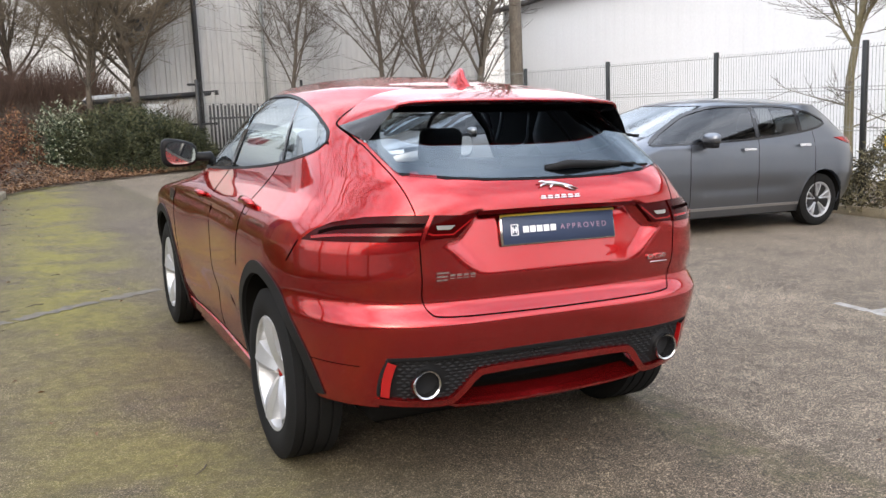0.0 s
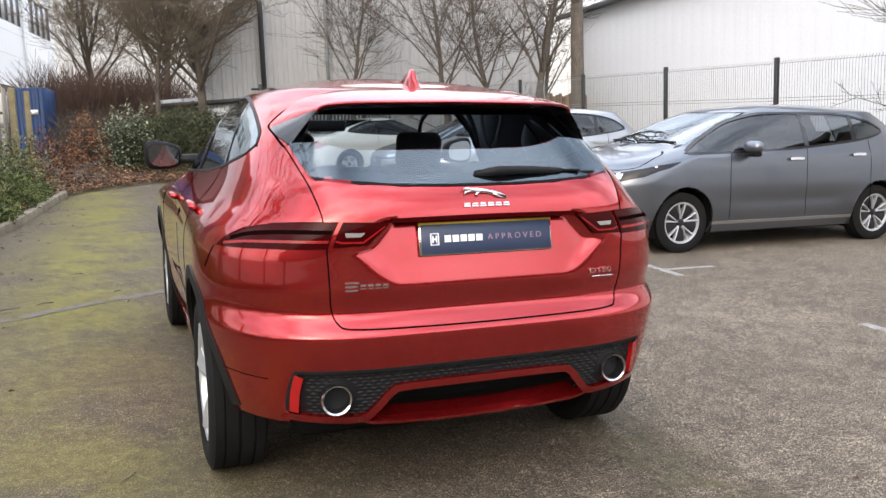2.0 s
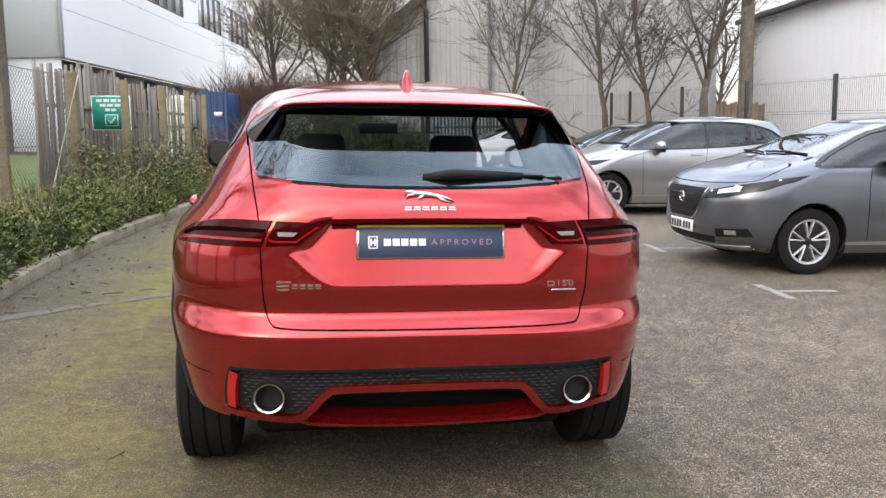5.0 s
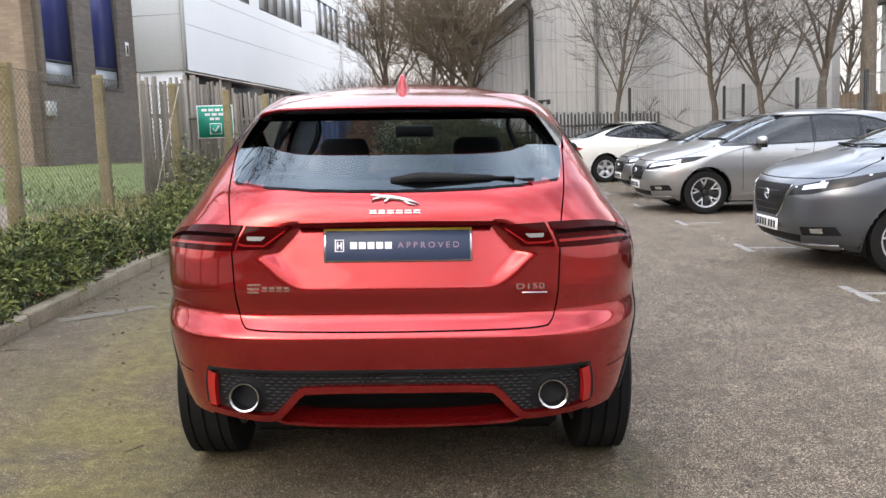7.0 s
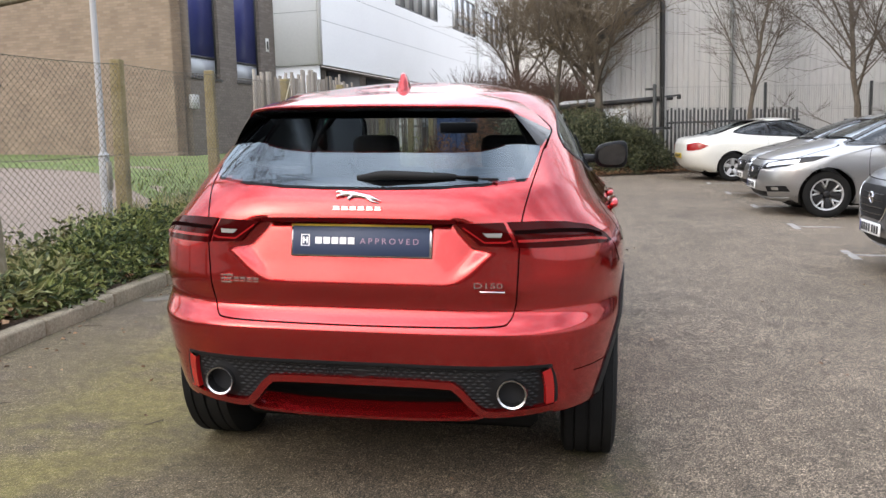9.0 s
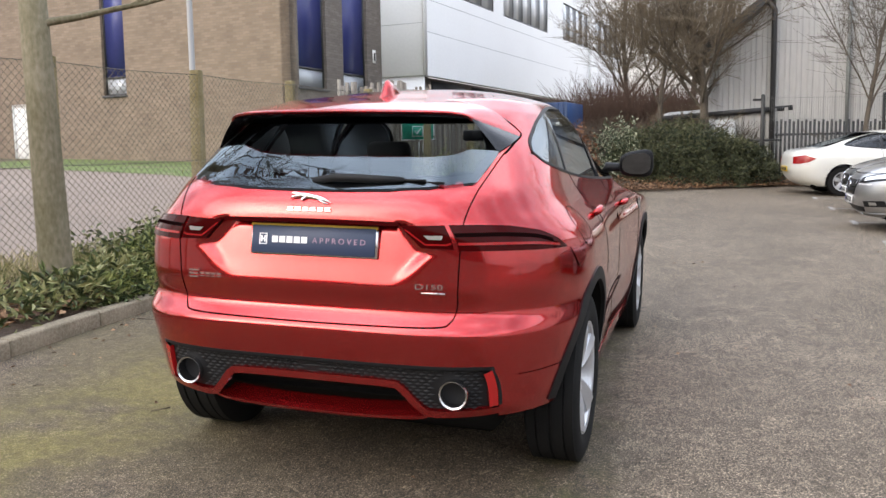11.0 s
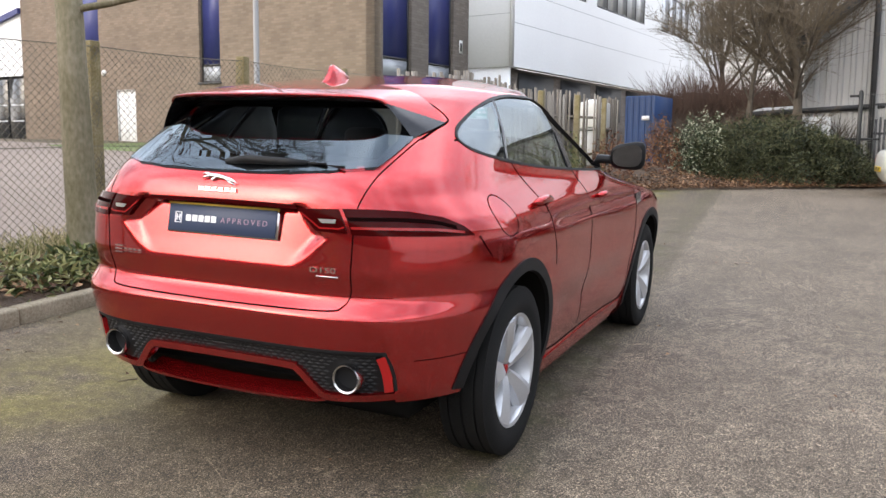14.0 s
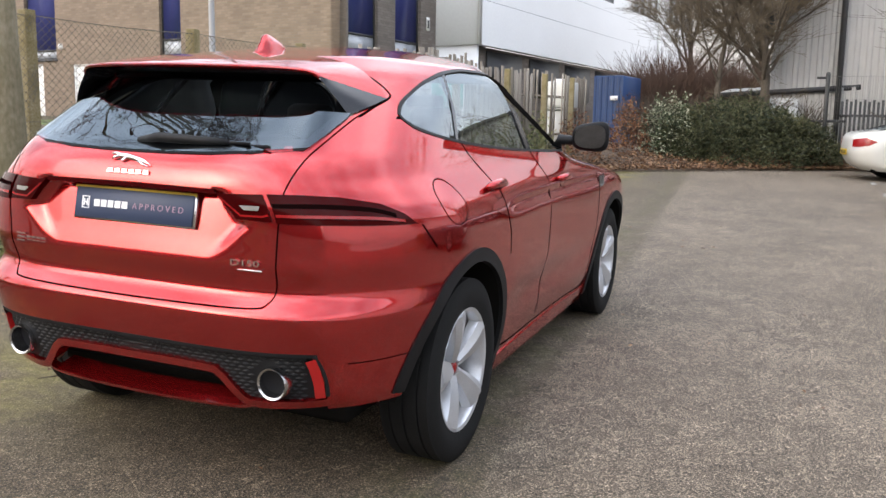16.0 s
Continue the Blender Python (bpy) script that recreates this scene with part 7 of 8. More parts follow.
steel_fence([(10.3, -2.2), (10.0, 0.5), (9.72, 3.25), (9.48, 6.0), (9.27, 8.8), (9.05, 11.6), (8.82, 14.4), (8.6, 17.2), (8.4, 20.2), (8.25, 21.3), (5.65, 21.6), (2.75, 22.0)], 2.35, "steel fence")
gate = thing("steel_gate", "black steel gate frame at the lane's end", "gate", on_ground(2.75, 22.0, 0, 176))
part("gate_post", boxes((-0.05, -0.05, -0.2, 0.05, 0.05, 2.45), bevel=0.01), BLACK_STEEL, gate)
part("gate_bar", boxes((0.05, -0.025, 2.3, 0.26, 0.025, 2.36), bevel=0.005), BLACK_STEEL, gate)
part("gate_rail", boxes((-0.5, -0.02, 1.2, 0.4, 0.02, 1.26), bevel=0.005), BLACK_STEEL, gate)
pal = thing("picket_fence", "low dark picket fence behind the coupe", "fence", Matrix())
for k in range(34):
    x = 3.15 + 0.105 * k
    y = 22.4 - 0.07 * k * 0.1
    part("picket", boxes((-0.03, -0.01, 0, 0.03, 0.01, 1.75 + 0.05 * (k % 2))), DARK_TRIM, pal, m=on_ground(x, y))
for z in (0.5, 1.4):
    part("picket_rail", boxes((3.1, 22.38, z, 6.75, 22.42, z + 0.06)), DARK_TRIM, pal, m=pose(0, 0, fall(5, 22.4), 0, 0, 0))

gap_fence = thing("timber_fence", "brown timber fence in the gap beside the warehouse", "fence", Matrix())
for k in range(36):
    x = 12.0 + 0.13 * k
    part("board", boxes((-0.06, -0.012, 0, 0.06, 0.012, 2.3 + 0.05 * (k % 3))), BOARD_BROWN, gap_fence, m=on_ground(x, 24.6))
for z in (0.5, 1.8):
    part("fence_rail", boxes((11.9, 24.615, z, 16.7, 24.66, z + 0.09)), BOARD_BROWN, gap_fence, m=pose(0, 0, fall(14, 24.6)))

# ---- trees ----
BARK = worn("bark", [(0.045, 0.036, 0.027), (0.095, 0.078, 0.06), (0.16, 0.135, 0.105)], 5, 40, (0.85, 0.95), 0.8, 0.01, (1, 1, 0.35))
PALE_BARK = worn("smooth_bark", [(0.085, 0.075, 0.034), (0.15, 0.13, 0.078), (0.23, 0.20, 0.145)], 4, 35, (0.8, 0.95), 0.5, 0.008, (1, 1, 0.5))
TWIG = plain("twig", (0.075, 0.06, 0.045), 0.9)
PALE_TWIG = plain("pale_twig", (0.13, 0.10, 0.064), 0.9)


def grow(s, fine, p, d, r, length, depth, rng, spread, lift=0.15, kids=(2, 4), thin=0.62, min_r=0.004, spray=4):
    """Branch upon branch: thick wood into s, twigs into fine."""
    steps = 4
    path, radii = [p.copy()], [r]
    q, dd = p.copy(), d.copy()
    for k in range(steps):
        dd = (dd + Vector((rng.uniform(-1, 1), rng.uniform(-1, 1), rng.uniform(-0.6, 1) * 0.6 + lift)) * 0.16).normalized()
        q = q + dd * length / steps
        path.append(q.copy())
        radii.append(max(r * (1 - 0.45 * (k + 1) / steps), min_r * 0.8))
    (s if r > 0.014 else fine).tube(path, radii, 7 if r > 0.04 else 4 if r > 0.012 else 3, False)
    if depth == 0:
        for k in range(spray):
            o = path[rng.randint(1, steps)]
            e = (dd + Vector((rng.uniform(-1, 1), rng.uniform(-1, 1), rng.uniform(-0.5, 0.9))) * 0.9).normalized() * length * rng.uniform(0.5, 1.1)
            fine.tube([o, o + e * 0.55 + Vector((0, 0, 0.012)), o + e], [min_r * 0.85, min_r * 0.7, min_r * 0.5], 3, False)
        return
    for k in range(rng.randint(*kids)):
        at = rng.uniform(0.35, 1.0) if k else 1.0
        i = min(int(at * steps), steps - 1)
        o = path[i].lerp(path[i + 1], at * steps - i) if k else path[-1]
        side = Vector((rng.uniform(-1, 1), rng.uniform(-1, 1), rng.uniform(-0.3, 0.7)))
        nd = (dd + side * spread).normalized()
        grow(s, fine, o, nd, max(radii[i] * thin, min_r), length * rng.uniform(0.62, 0.85), depth - 1, rng, spread, lift, kids, thin, min_r, spray)


def bare_tree(x, y, h, r, label, seed, depth=5, spread=0.75, kids=(2, 4), trunk=0.38, bark=BARK, twig=TWIG, limbs=5, lean=(0, 0), up=0.0, clear=0.0, thin=0.6, min_r=0.0035):
    rng = random.Random(seed)
    tree = thing("tree", label, "tree", on_ground(x, y, up), "bare winter trees")
    wood, fine = Soup(), Soup()
    top = Vector((lean[0] * h, lean[1] * h, h * trunk))
    path = [Vector((0, 0, -0.2)), Vector((0, 0, 0.0)), Vector((0, 0, 0.12)), top * 0.45 + Vector((rng.uniform(-0.04, 0.04), rng.uniform(-0.04, 0.04), 0)), top]
    wood.tube(path, [r * 1.35, r * 1.25, r * 1.02, r * 0.9, r * 0.75], 12)
    for k in range(limbs):
        a = 2 * math.pi * (k + rng.uniform(-0.3, 0.3)) / limbs
        t = 1.0 if k < 2 else rng.uniform(0.72 if not clear else clear, 1.0)
        o = path[3].lerp(top, max(0, (t - 0.45) / 0.55))
        d = Vector((math.cos(a) * spread, math.sin(a) * spread, rng.uniform(0.7, 1.3))).normalized()
        grow(wood, fine, o, d, r * rng.uniform(0.3, 0.46), h * rng.uniform(0.2, 0.3), depth, rng, spread * 0.8, 0.12, kids, thin, min_r)
    part("trunk", wood.mesh("trunk", True), bark, tree, "grey-brown trunk and limbs")
    part("crown", fine.mesh("crown", True), twig, tree, "bare twigs of the crown", kind="stuff")
    return tree


def shoots(fine, path, length, rng, min_r, every, droop=0.0):
    """Side shoots with their twigs along a limb."""
    n = len(path) - 1
    for j in range(max(3, int(length / every))):
        u = rng.uniform(0.12, 1.0)
        m = min(int(u * n), n - 1)
        p = path[m].lerp(path[m + 1], u * n - m)
        along = (path[m + 1] - path[m]).normalized()
        sd = (along * 0.5 + Vector((rng.uniform(-1, 1), rng.uniform(-1, 1), rng.uniform(-0.5, 0.7) - droop))).normalized()
        l2 = length * rng.uniform(0.14, 0.34) * (1.15 - 0.5 * u) + 0.12
        e = p + sd * l2
        mid = p.lerp(e, 0.5) + Vector((rng.uniform(-1, 1), rng.uniform(-1, 1), -0.5)) * l2 * 0.07
        fine.tube([p, mid, e], [min_r * 1.1, min_r * 0.85, min_r * 0.55], 3, False)
        for k in range(4):
            w = p.lerp(e, rng.uniform(0.25, 1.0))
            td = (sd + Vector((rng.uniform(-1, 1), rng.uniform(-1, 1), rng.uniform(-0.3, 0.9))) * 0.8).normalized()
            fine.tube([w, w + td * l2 * rng.uniform(0.3, 0.6)], [min_r * 0.75, min_r * 0.45], 3, False)


def vase_tree(x, y, h, r, label, seed, fork=1.9, limbs=9, spread=0.6, low=3, bark=BARK, twig=TWIG, up=0.0, min_r=0.0055, every=0.17, stems=1):
    """A tree whose limbs rise from a short trunk and fan out, with thin low side boughs."""
    rng = random.Random(seed)
    tree = thing("tree", label, "tree", on_ground(x, y, up), "bare winter trees")
    wood, fine = Soup(), Soup()
    for q in range(stems):
        a0 = 2.1 * q + rng.uniform(0, 6)
        off = Vector((math.cos(a0), math.sin(a0), 0)) * (0.0 if stems == 1 else 0.14)
        lean = Vector((rng.uniform(-0.06, 0.06), rng.uniform(-0.06, 0.06), 1)) + off * (0.0 if stems == 1 else 1.2)
        foot = [off + Vector((0, 0, -0.2)), off, off + lean * fork * 0.15, off + lean * fork * 0.55, off + lean * fork]
        rr = r if stems == 1 else r * 0.7
        wood.tube(foot, [rr * 1.35, rr * 1.25, rr, rr * 0.9, rr * 0.8], 10, False)
        top, turn, spine = foot[-1], rng.uniform(0, 6), []
        for k in range(limbs):
            turn += 2.4 + rng.uniform(-0.4, 0.4)
            f = k / limbs
            tilt = 0.1 if k == 0 else spread * rng.uniform(0.7, 1.25)
            L = (h - fork) * (1.0 if k == 0 else rng.uniform(0.75, 1.0) * (1 - 0.5 * f))
            o = top if not spine else spine[0].lerp(spine[4], f * rng.uniform(0.6, 1.0))
            d = Vector((math.cos(turn) * tilt, math.sin(turn) * tilt, 1)).normalized()
            path, p = [o.copy()], o.copy()
            for j in range(8):
                d = (d + Vector((rng.uniform(-1, 1), rng.uniform(-1, 1), rng.uniform(-0.5, 1.0))) * 0.15).normalized()
                p = p + d * L / 8
                path.append(p.copy())
            spine = spine or path
            r0 = rr * (0.75 if k == 0 else rng.uniform(0.26, 0.42) * (1 - 0.4 * f))
            wood.tube(path, [max(r0 * (1 - j / 8) ** 0.8, min_r * 1.2) for j in range(9)], 5, False)
            shoots(fine, path, L, rng, min_r, every)
            for j in range(3):
                m = rng.randint(1, 5)
                d2 = ((path[m + 1] - path[m]).normalized() + Vector((rng.uniform(-1, 1), rng.uniform(-1, 1), 0.1)) * 0.85).normalized()
                b2, p2, l2 = [path[m].copy()], path[m].copy(), L * rng.uniform(0.3, 0.5)
                for i in range(4):
                    d2 = (d2 + Vector((rng.uniform(-1, 1), rng.uniform(-1, 1), 0.3)) * 0.13).normalized()
                    p2 = p2 + d2 * l2 / 4
                    b2.append(p2.copy())
                wood.tube(b2, [max(r0 * 0.5 * (1 - i / 4.5), min_r) for i in range(5)], 4, False)
                shoots(fine, b2, l2, rng, min_r, every)
        for k in range(low):
            turn += 2.2
            o = foot[2].lerp(top, rng.uniform(0.35, 0.9))
            L = h * rng.uniform(0.16, 0.26)
            d = Vector((math.cos(turn), math.sin(turn), rng.uniform(0.1, 0.5))).normalized()
            path, p = [o.copy()], o.copy()
            for j in range(5):
                d = (d + Vector((rng.uniform(-1, 1), rng.uniform(-1, 1), rng.uniform(-0.3, 0.7))) * 0.13).normalized()
                p = p + d * L / 5
                path.append(p.copy())
            wood.tube(path, [max(rr * 0.2 * (1 - j / 5), min_r) for j in range(6)], 4, False)
            shoots(fine, path, L, rng, min_r, every)
    part("trunk", wood.mesh("trunk", True), bark, tree, "grey-brown trunk and limbs")
    part("crown", fine.mesh("crown", True), twig, tree, "bare twigs of the crown", kind="stuff")
    return tree


# the near tree in the bed: stout pale trunk, boughs above
bare_tree(-3.45, 2.54, 7.2, 0.128, "smooth greenish-grey trunk of a young tree in the bed", 11, 5, 0.95, (2, 3), 0.42, PALE_BARK, TWIG, 8, (-0.012, 0.0), 0.12, 0.0, 0.74, 0.006)
# a low bough of the near tree that reaches out over the bed
rng = random.Random(77)
near = [ob for ob in bpy.data.objects if ob.name.startswith("tree")][0]
wood, fine = Soup(), Soup()
grow(wood, fine, Vector((0.02, 0.02, 2.12)), Vector((0.62, 0.68, 0.22)).normalized(), 0.034, 1.0, 3, rng, 0.75, 0.1, (2, 3), 0.62, 0.0045, 4)
grow(wood, fine, Vector((-0.02, 0.0, 2.5)), Vector((-0.62, -0.3, 0.5)).normalized(), 0.032, 1.0, 3, rng, 0.75, 0.1, (2, 3), 0.62, 0.0045, 4)
part("bough", wood.mesh("bough", True), PALE_BARK, near, "low boughs")
part("bough_twigs", fine.mesh("bough_twigs", True), TWIG, near, "fine twigs of the low boughs", kind="stuff")
vase_tree(5.1, 20.9, 7.2, 0.085, "slender bare tree before the ribbed warehouse", 21, 1.6, 8, 0.7, 4, min_r=0.006, every=0.18)
vase_tree(7.3, 19.0, 7.4, 0.10, "bare tree before the ribbed warehouse", 22, 1.8, 8, 0.95, 2, min_r=0.006, every=0.18)
vase_tree(8.0, 17.9, 6.8, 0.095, "bare tree with spreading boughs by the steel fence", 23, 1.6, 8, 1.0, 3, min_r=0.006, every=0.18)
vase_tree(9.4, 17.6, 7.6, 0.13, "bare tree by the steel fence", 26, 2.2, 8, 0.85, 3, min_r=0.006, every=0.18)
bare_tree(10.1, 16.9, 9.5, 0.19, "thick ivy-dark trunk beyond the steel fence", 24, 4, 0.5, (2, 3), 0.6)
vase_tree(10.3, 6.9, 5.6, 0.085, "bare tree behind the grey hatchback", 25, 2.0, 8, 0.7, 3, PALE_BARK)
vase_tree(10.7, 6.3, 5.2, 0.075, "bare tree behind the grey hatchback", 27, 2.1, 7, 0.6, 3, PALE_BARK)
vase_tree(1.3, 23.0, 7.2, 0.17, "wide bare tree of rising limbs at the lane's end", 31, 1.9, 14, 1.15, 4, BARK, PALE_TWIG, min_r=0.0062, every=0.10)
vase_tree(0.05, 22.9, 7.4, 0.10, "dense bare tree of rising limbs at the lane's end", 32, 2.0, 12, 1.1, 4, BARK, PALE_TWIG, min_r=0.0062, every=0.10)
vase_tree(0.8, 31.0, 9.5, 0.17, "tall bare tree beyond the lane's end", 41, 2.4, 13, 0.9, 3, BARK, PALE_TWIG, min_r=0.008, every=0.16)
vase_tree(-1.8, 33.0, 9.0, 0.16, "tall bare tree beyond the lane's end", 42, 2.2, 13, 1.0, 3, BARK, PALE_TWIG, min_r=0.008, every=0.16)
vase_tree(13.6, 25.5, 7.0, 0.12, "bare tree in the gap beside the warehouse", 35, 1.8, 9, 0.6, 3, BARK, PALE_TWIG)


def thicket(name, label, x0, x1, y0, y1, h, count, material, seed):
    """A tangle of thin upright shoots."""
    rng = random.Random(seed)
    s = Soup()
    for k in range(count):
        x, y = rng.uniform(x0, x1), rng.uniform(y0, y1)
        p = Vector((x, y, fall(x, y)))
        d = Vector((rng.uniform(-0.5, 0.5), rng.uniform(-0.5, 0.5), 1)).normalized()
        hh = h * rng.uniform(0.55, 1.05)
        q = p + d * hh * 0.6
        s.tube([p, p + d * hh * 0.3, q], [0.014, 0.011, 0.008], 3, False)
        for j in range(6):
            o = p + d * hh * rng.uniform(0.25, 0.6)
            e = o + (d + Vector((rng.uniform(-1, 1), rng.uniform(-1, 1), rng.uniform(0, 0.8)))).normalized() * hh * rng.uniform(0.2, 0.42)
            s.tube([o, o.lerp(e, 0.5) + Vector((0, 0, 0.04)), e], [0.007, 0.006, 0.004], 3, False)
    return tagged(part(name, s.mesh(name), material, None), label, "thicket", "", "stuff")


RED_TWIG = plain("red_twig", (0.088, 0.052, 0.036), 0.9)
thicket("thicket", "brown-red leafless thicket behind the lane's end", -3.6, 0.9, 29.5, 33, 4.2, 1900, RED_TWIG, 33)
thicket("thicket", "tangled bare undergrowth among the far trees", -2.5, 2.6, 22.5, 25.5, 2.3, 700, TWIG, 34)

# ---- hedges and leaves ----
def leaf_material(name, colors, rough=0.45):
    m = worn(name, colors, 1.2, 30, (rough, rough + 0.2), 0.0, 0.001, island=0.7, mix=0.3)
    return m


IVY = leaf_material("glossy_leaf", [(0.030, 0.050, 0.014), (0.105, 0.140, 0.040), (0.27, 0.29, 0.10)], 0.36)
DARK_LEAF = leaf_material("dark_leaf", [(0.022, 0.030, 0.013), (0.055, 0.068, 0.028), (0.12, 0.12, 0.058)], 0.5)
PALE_LEAF = leaf_material("variegated_leaf", [(0.025, 0.042, 0.016), (0.07, 0.09, 0.036), (0.38, 0.39, 0.28)], 0.45)
DEAD_LEAF = leaf_material("dead_leaf", [(0.06, 0.028, 0.012), (0.17, 0.085, 0.04), (0.33, 0.20, 0.11)], 0.7)
RED_LEAF = leaf_material("copper_leaf", [(0.07, 0.025, 0.012), (0.16, 0.065, 0.03), (0.25, 0.13, 0.06)], 0.6)


def leaf(s, p, d, n, size, width):
    """A pointed leaf, folded along its rib."""
    d = d.normalized()
    side = d.cross(n)
    if side.length < 1e-3:
        side = Vector((1, 0, 0))
    side.normalize()
    up = side.cross(d) * size * 0.12
    m = p + d * size * 0.5
    s.add([p, m + side * width / 2 + up, p + d * size - up, m - side * width / 2 + up], [(0, 1, 2), (0, 2, 3)])


def leaves_over(name, label, category, spots, material, rng, size, wide=0.4, kind="stuff", flat=0.0, core=None, parent=None):
    s = Soup()
    for p, n in spots:
        d = Vector((rng.uniform(-1, 1), rng.uniform(-1, 1), rng.uniform(-0.7, 0.8) * (1 - flat))) + n * 0.5 * (1 - flat)
        leaf(s, Vector(p), d, n + Vector((rng.uniform(-0.5, 0.5), rng.uniform(-0.5, 0.5), rng.uniform(-0.3, 0.6))), size * rng.uniform(0.6, 1.25), size * wide * rng.uniform(0.8, 1.2))
    ob = part(name, s.mesh(name), material, parent, label)
    return tagged(ob, label, category, "", kind)


def mound(cx, cy, rx, ry, h, count, rng, base=0.0, rough=0.25):
    """Places on and inside a lumpy mound."""
    out = []
    while len(out) < count:
        u, v, w = rng.gauss(0, 1), rng.gauss(0, 1), abs(rng.gauss(0, 1))
        n = Vector((u, v, w)).normalized()
        k = rng.uniform(0.72, 1.05) ** 0.6
        lump = 1 + rough * noise.noise((n.x * 2.4 + cx, n.y * 2.4 + cy, n.z * 2.4)) + 0.5 * rough * noise.noise((n.x * 7 + cx, n.y * 7, n.z * 7))
        x, y = cx + n.x * rx * k * lump, cy + n.y * ry * k * lump
        out.append(((x, y, fall(x, y) + base + n.z * h * k * lump), n))
    return out


rng = random.Random(5)
# evergreen ground cover along the kerb, in lumps
spots = []
for k in range(62):
    y = 2.6 + 0.19 * k + rng.uniform(-0.1, 0.1)
    x = kerb_x(y) - 0.55 + rng.uniform(-0.18, 0.15)
    hh = 0.40 + 0.12 * math.sin(y * 1.7) + rng.uniform(-0.06, 0.08)
    if y < 3.6:
        hh *= 0.6
    spots += mound(x, y, 0.42, 0.32, hh, 720, rng, 0.1)
leaves_over("low_hedge", "low glossy evergreen hedge trailing over the kerb", "hedge", spots, IVY, rng, 0.078, 0.27)
spots = []
for k in range(34):
    y = -1.6 + 0.17 * k + rng.uniform(-0.2, 0.2)
    x = kerb_x(y) - rng.uniform(0.36, 0.9)
    spots += mound(x, y, 0.28, 0.26, rng.uniform(0.14, 0.28), 110, rng, 0.12)
leaves_over("bed_plants", "sparse green ground cover in the soil bed", "plants", spots, leaf_material("fresh_leaf", [(0.04, 0.055, 0.016), (0.12, 0.145, 0.042), (0.30, 0.29, 0.13)], 0.4), rng, 0.11, 0.26)
spots = []
for k in range(70):
    y = rng.uniform(3.5, 15)
    x = FENCE(y) + rng.uniform(0.0, 0.55)
    spots += mound(x, y, 0.3, 0.3, rng.uniform(0.3, 0.75) * (1.5 if y > 9 else 0.65), 150 if y > 9 else 110, rng, 0.15, 0.4)
leaves_over("bramble", "straggling green brambles along the fence foot", "plants", spots, leaf_material("bramble_leaf", [(0.045, 0.06, 0.018), (0.12, 0.14, 0.042), (0.25, 0.24, 0.11)], 0.5), rng, 0.075, 0.5)
# dead leaves over the beds, the bank and the kerb side
spots = []
for k in range(5200):
    y = rng.uniform(-6, 15)
    t = rng.random()
    x = FENCE(y) + (kerb_x(y) - 0.15 - FENCE(y)) * t
    spots.append(((x, y, fall(x, y) + 0.2 - 0.07 * t + rng.uniform(0.0, 0.03)), Vector((0, 0, 1))))
for k in range(9000):
    x = rng.uniform(-3.4, 6.0)
    t = rng.random() ** 1.6
    y = BANK(x) - 0.15 + t * 3.0
    spots.append(((x, y, fall(x, y) + 0.05 + 0.32 * smooth01(0, 0.5, max(0, (y - BANK(x)) / (24.5 - BANK(x)))) * smooth01(6.5, 2.5, x) + rng.uniform(0, 0.05)), Vector((0, 0, 1))))
leaves_over("leaf_litter", "brown dead leaves lying over the soil", "leaves", spots, DEAD_LEAF, rng, 0.085, 0.6, flat=0.75)
spots = []
for k in range(320):
    y = rng.uniform(-2.5, 15)
    x = kerb_x(y) + abs(rng.gauss(0, 0.35)) + 0.02
    if rng.random() < 0.2:
        x = rng.uniform(-2.5, 4)
    spots.append(((x, y, fall(x, y) + 0.006), Vector((0, 0, 1))))
leaves_over("stray_leaves", "stray dead leaves on the asphalt", "leaves", spots, DEAD_LEAF, rng, 0.038, 0.55, flat=0.97)
s = Soup()
for k in range(46):
    y = rng.uniform(-2.5, 12)
    x = kerb_x(y) + abs(rng.gauss(0, 0.55)) + 0.03
    a, L = rng.uniform(0, 6.3), rng.uniform(0.04, 0.17)
    p, d = Vector((x, y, fall(x, y) + 0.006)), Vector((math.cos(a), math.sin(a), 0)) * L
    s.tube([p, p + d * 0.5 + Vector((-d.y, d.x, 0)) * rng.uniform(-0.15, 0.15) + Vector((0, 0, 0.004)), p + d], [0.004, 0.003, 0.002], 4, False)
tagged(part("fallen_twigs", s.mesh("fallen_twigs"), TWIG, None), "small fallen twigs on the asphalt by the kerb", "twigs", "", "stuff")
# grass blades behind the fence and dry weeds along its foot
s = Soup()
for k in range(9000):
    y = rng.uniform(5.5, 17.5)
    x = FENCE(y) - 0.2 - abs(rng.gauss(0, 2.2))
    if x < GRASS_EDGE(y):
        continue
    h = rng.uniform(0.05, 0.14)
    a = rng.uniform(0, 6.3)
    leaf(s, Vector((x, y, fall(x, y) + 0.02 + 0.1 * smooth01(-7, -4, x))), Vector((math.cos(a) * 0.5, math.sin(a) * 0.5, 1)), Vector((math.sin(a), -math.cos(a), 0.2)), h, 0.014)
tagged(part("grass_blades", s.mesh("grass_blades"), leaf_material("grass_leaf", [(0.06, 0.085, 0.02), (0.13, 0.175, 0.042), (0.22, 0.23, 0.09)], 0.6), None), "short rough grass behind the fence", "grass", "", "stuff")
s = Soup()
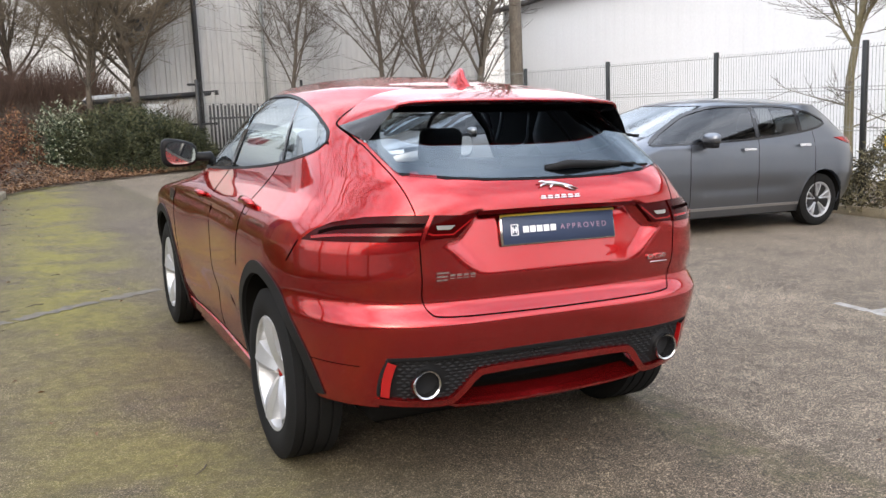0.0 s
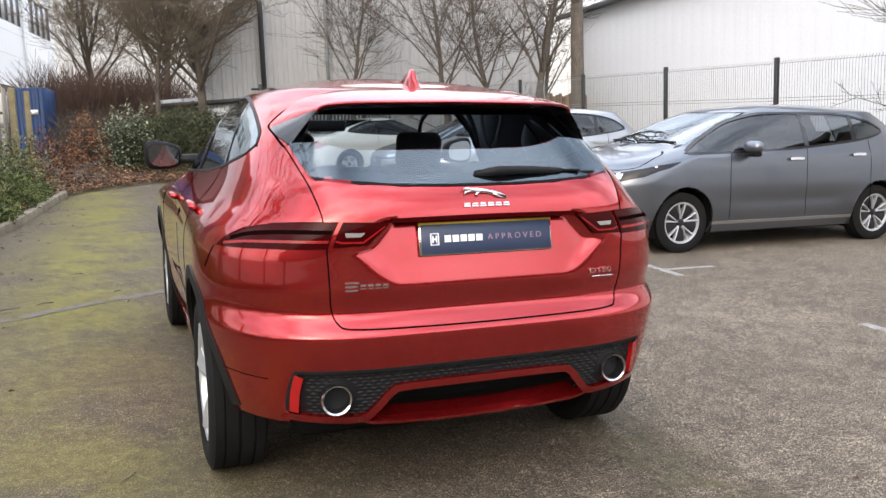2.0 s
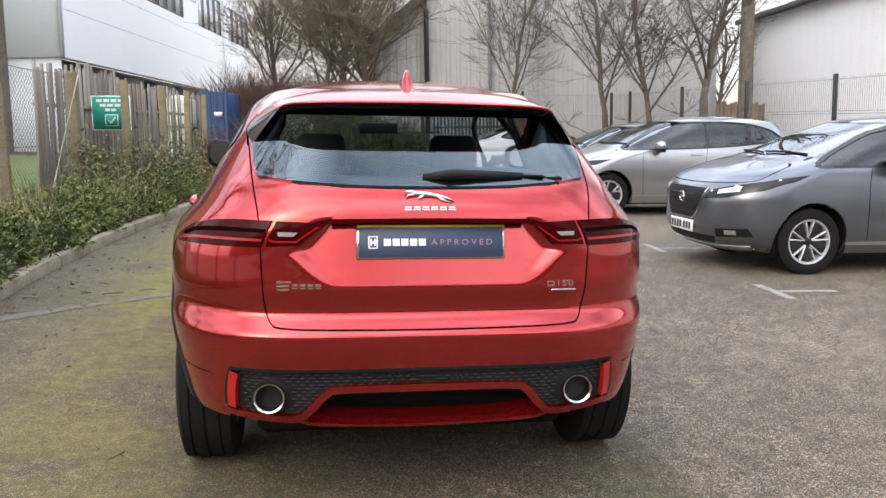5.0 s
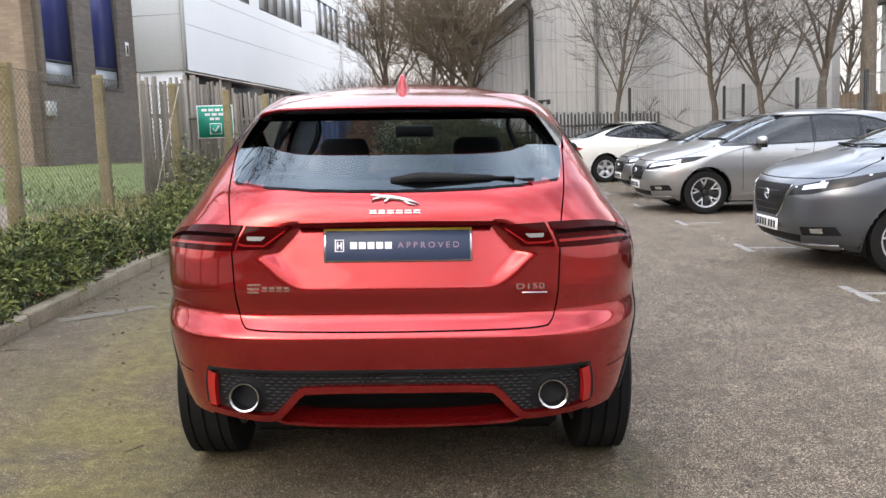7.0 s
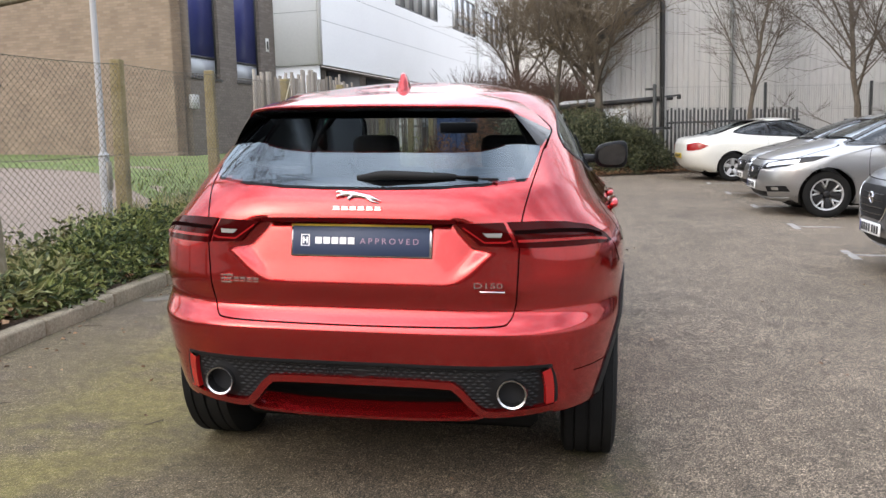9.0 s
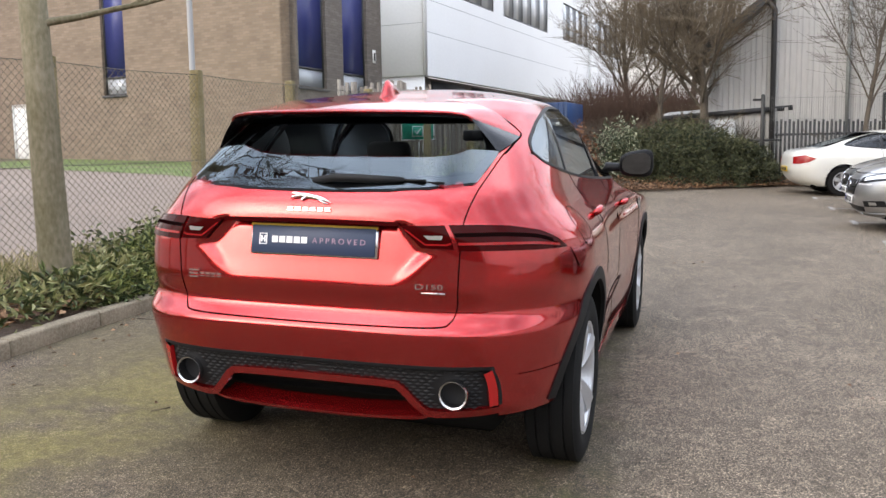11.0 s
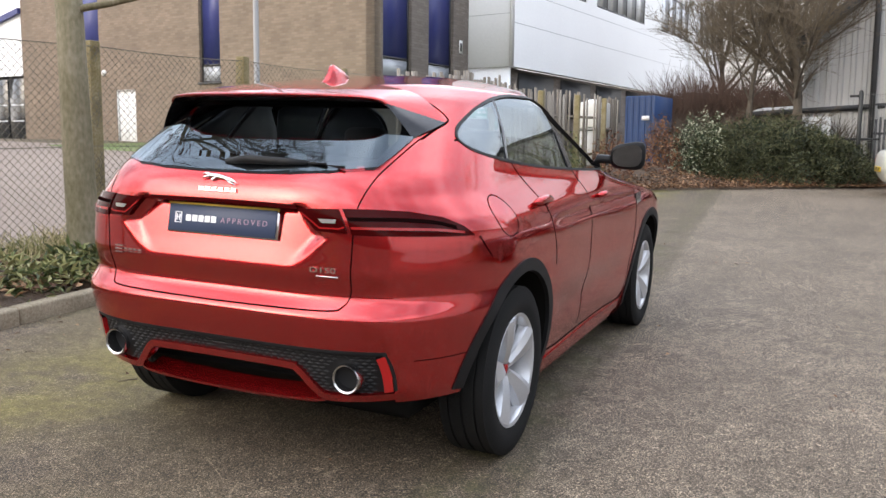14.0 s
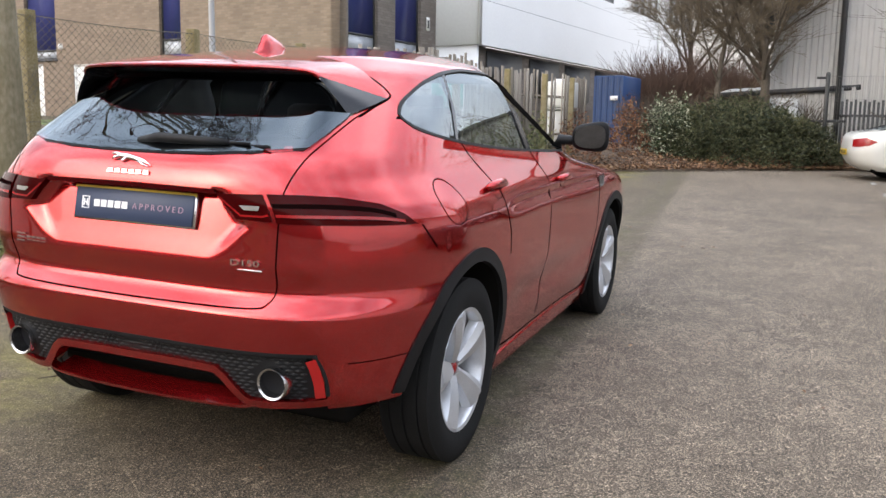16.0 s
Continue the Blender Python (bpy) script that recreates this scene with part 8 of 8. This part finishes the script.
for k in range(2600):
    y = rng.uniform(-1.5, 12.0)
    x = FENCE(y) + rng.gauss(0.12, 0.24)
    p = Vector((x, y, fall(x, y) + 0.15))
    for q in range(3):
        e = p + Vector((rng.gauss(0, 0.09), rng.gauss(0, 0.09), rng.uniform(0.15, 0.5) * (0.5 if y < 5 else 1.0)))
        s.tube([p, p.lerp(e, 0.6) + Vector((0, 0, 0.03)), e], [0.0035, 0.003, 0.002], 3, False)
tagged(part("dry_weeds", s.mesh("dry_weeds"), leaf_material("straw", [(0.12, 0.13, 0.04), (0.25, 0.23, 0.095), (0.4, 0.33, 0.19)], 0.8), None), "dry straw-coloured weeds along the fence foot", "weeds", "", "stuff")
# the dark shrubs that close the lane
rng = random.Random(8)
spots = []
for cx, cy, rx, ry, h in ((0.3, 20.6, 1.2, 1.0, 1.5), (1.3, 21.3, 1.2, 1.0, 1.5), (2.2, 21.9, 0.9, 0.8, 1.15), (-0.5, 20.4, 0.8, 0.9, 1.3), (0.8, 22.2, 1.6, 0.9, 1.6)):
    spots += mound(cx, cy, rx, ry, h, 5200, rng, 0.05, 0.35)
leaves_over("shrub", "dense dark evergreen shrub closing the lane", "shrub", spots, DARK_LEAF, rng, 0.12, 0.26)
spots = mound(-0.95, 20.2, 0.7, 0.65, 1.55, 3200, rng, 0.1, 0.35)
leaves_over("shrub", "variegated pale green shrub", "shrub", spots, PALE_LEAF, rng, 0.085, 0.45)
spots = mound(-1.9, 19.9, 0.6, 0.9, 1.35, 1800, rng, 0.05, 0.45) + mound(-2.6, 17.6, 0.5, 0.9, 1.0, 1200, rng, 0.05, 0.4)
leaves_over("shrub", "copper-brown hedge holding its dead leaves", "shrub", spots, RED_LEAF, rng, 0.085, 0.5)
spots = mound(9.1, 5.3, 0.55, 0.6, 0.95, 3800, rng, 0.05, 0.35)
leaves_over("shrub", "brown-green shrub behind the grey hatchback", "shrub", spots, leaf_material("olive_leaf", [(0.03, 0.026, 0.014), (0.08, 0.07, 0.035), (0.15, 0.13, 0.07)], 0.6), rng, 0.07, 0.4)
part("planter_kerb", boxes((8.55, 3.2, -0.1, 8.68, 7.2, 0.13), bevel=0.012), CONCRETE, None, "concrete kerb round the corner bed", pose(0, 0, fall(8.6, 5)), "structure")
grit = thing("grit_bin", "yellow plastic grit bin beyond the shrub", "bin", on_ground(11.0, 6.2, 0, 25))
part("tub", boxes((-0.45, -0.35, 0, 0.45, 0.35, 0.85), bevel=0.05, seg=2), plain("yellow_plastic", (0.75, 0.5, 0.01), 0.4), grit)
part("lid", boxes((-0.5, -0.4, 0.85, 0.5, 0.4, 1.1), bevel=0.08, seg=2), plain("yellow_lid", (0.78, 0.52, 0.012), 0.35), grit)

# things behind the lane's end
bluebox = thing("storage_container", "blue steel storage container behind the fence", "container", on_ground(-4.15, 25.8, 0, -8))
part("shell", ribbed("shell", 1.0, 2.4, 0.2, 0.03), worn("container_blue", [(0.012, 0.036, 0.105), (0.02, 0.055, 0.155)], 2, 20, (0.4, 0.6), 0.1, 0.004), bluebox)
part("core", boxes((0, 0.05, 0, 0.95, 2.0, 2.42), bevel=0.02), plain("container_side", (0.018, 0.06, 0.18), 0.5), bluebox)
part("door_label", boxes((0.58, -0.045, 1.62, 0.84, -0.035, 1.76)), INK_WHITE, bluebox, "small white label")
tank = thing("water_tank", "white plastic tank on a grey steel stand behind the fence", "tank", on_ground(-3.95, 20.8, 0, -8))
part("tub", boxes((-0.36, -0.42, 1.35, 0.36, 0.42, 2.05), bevel=0.06, seg=3), plain("white_plastic", (0.52, 0.52, 0.50), 0.5), tank)
part("lid", lathe([(2.05, 0.2), (2.11, 0.2), (2.13, 0.16), (2.13, 0.0)], 24, "z", True, "lid"), WHITE_TRIM, tank)
for x in (-0.33, 0.33):
    for y in (-0.38, 0.38):
        part("leg", boxes((x - 0.035, y - 0.035, -0.1, x + 0.035, y + 0.035, 1.33), bevel=0.005), MESH_STEEL, tank)
part("stand_top", boxes((-0.39, -0.44, 1.28, 0.39, 0.44, 1.345), bevel=0.006), MESH_STEEL, tank)
part("side_sheet", boxes((-0.35, -0.41, 0.0, 0.35, -0.39, 1.27)), GREY_CLAD, tank)
shack = thing("lean_to", "tumbledown lean-to shed with a sheet roof", "shed", on_ground(0.2, 24.2, 0.3, -8))
part("wall", boxes((0, 0, 0, 3.2, 0.1, 1.55)), BOARD, shack)
part("roof_sheet", boxes((-0.3, -0.4, 0, 3.5, 1.6, 0.05)), GREY_CLAD, shack, m=pose(0, 0, 1.62, 6, -3, 0))
part("fascia", boxes((-0.3, -0.44, -0.08, 3.5, -0.405, 0.06)), DARK_TRIM, shack, m=pose(0, 0, 1.62, 6, -3, 0))
tank = part("plastic_sheet", boxes((1.2, -0.7, 0, 2.0, -0.6, 1.45), bevel=0.04, seg=2), plain("clear_sheet", (0.45, 0.47, 0.48), 0.3), shack, "pale translucent plastic sheet")
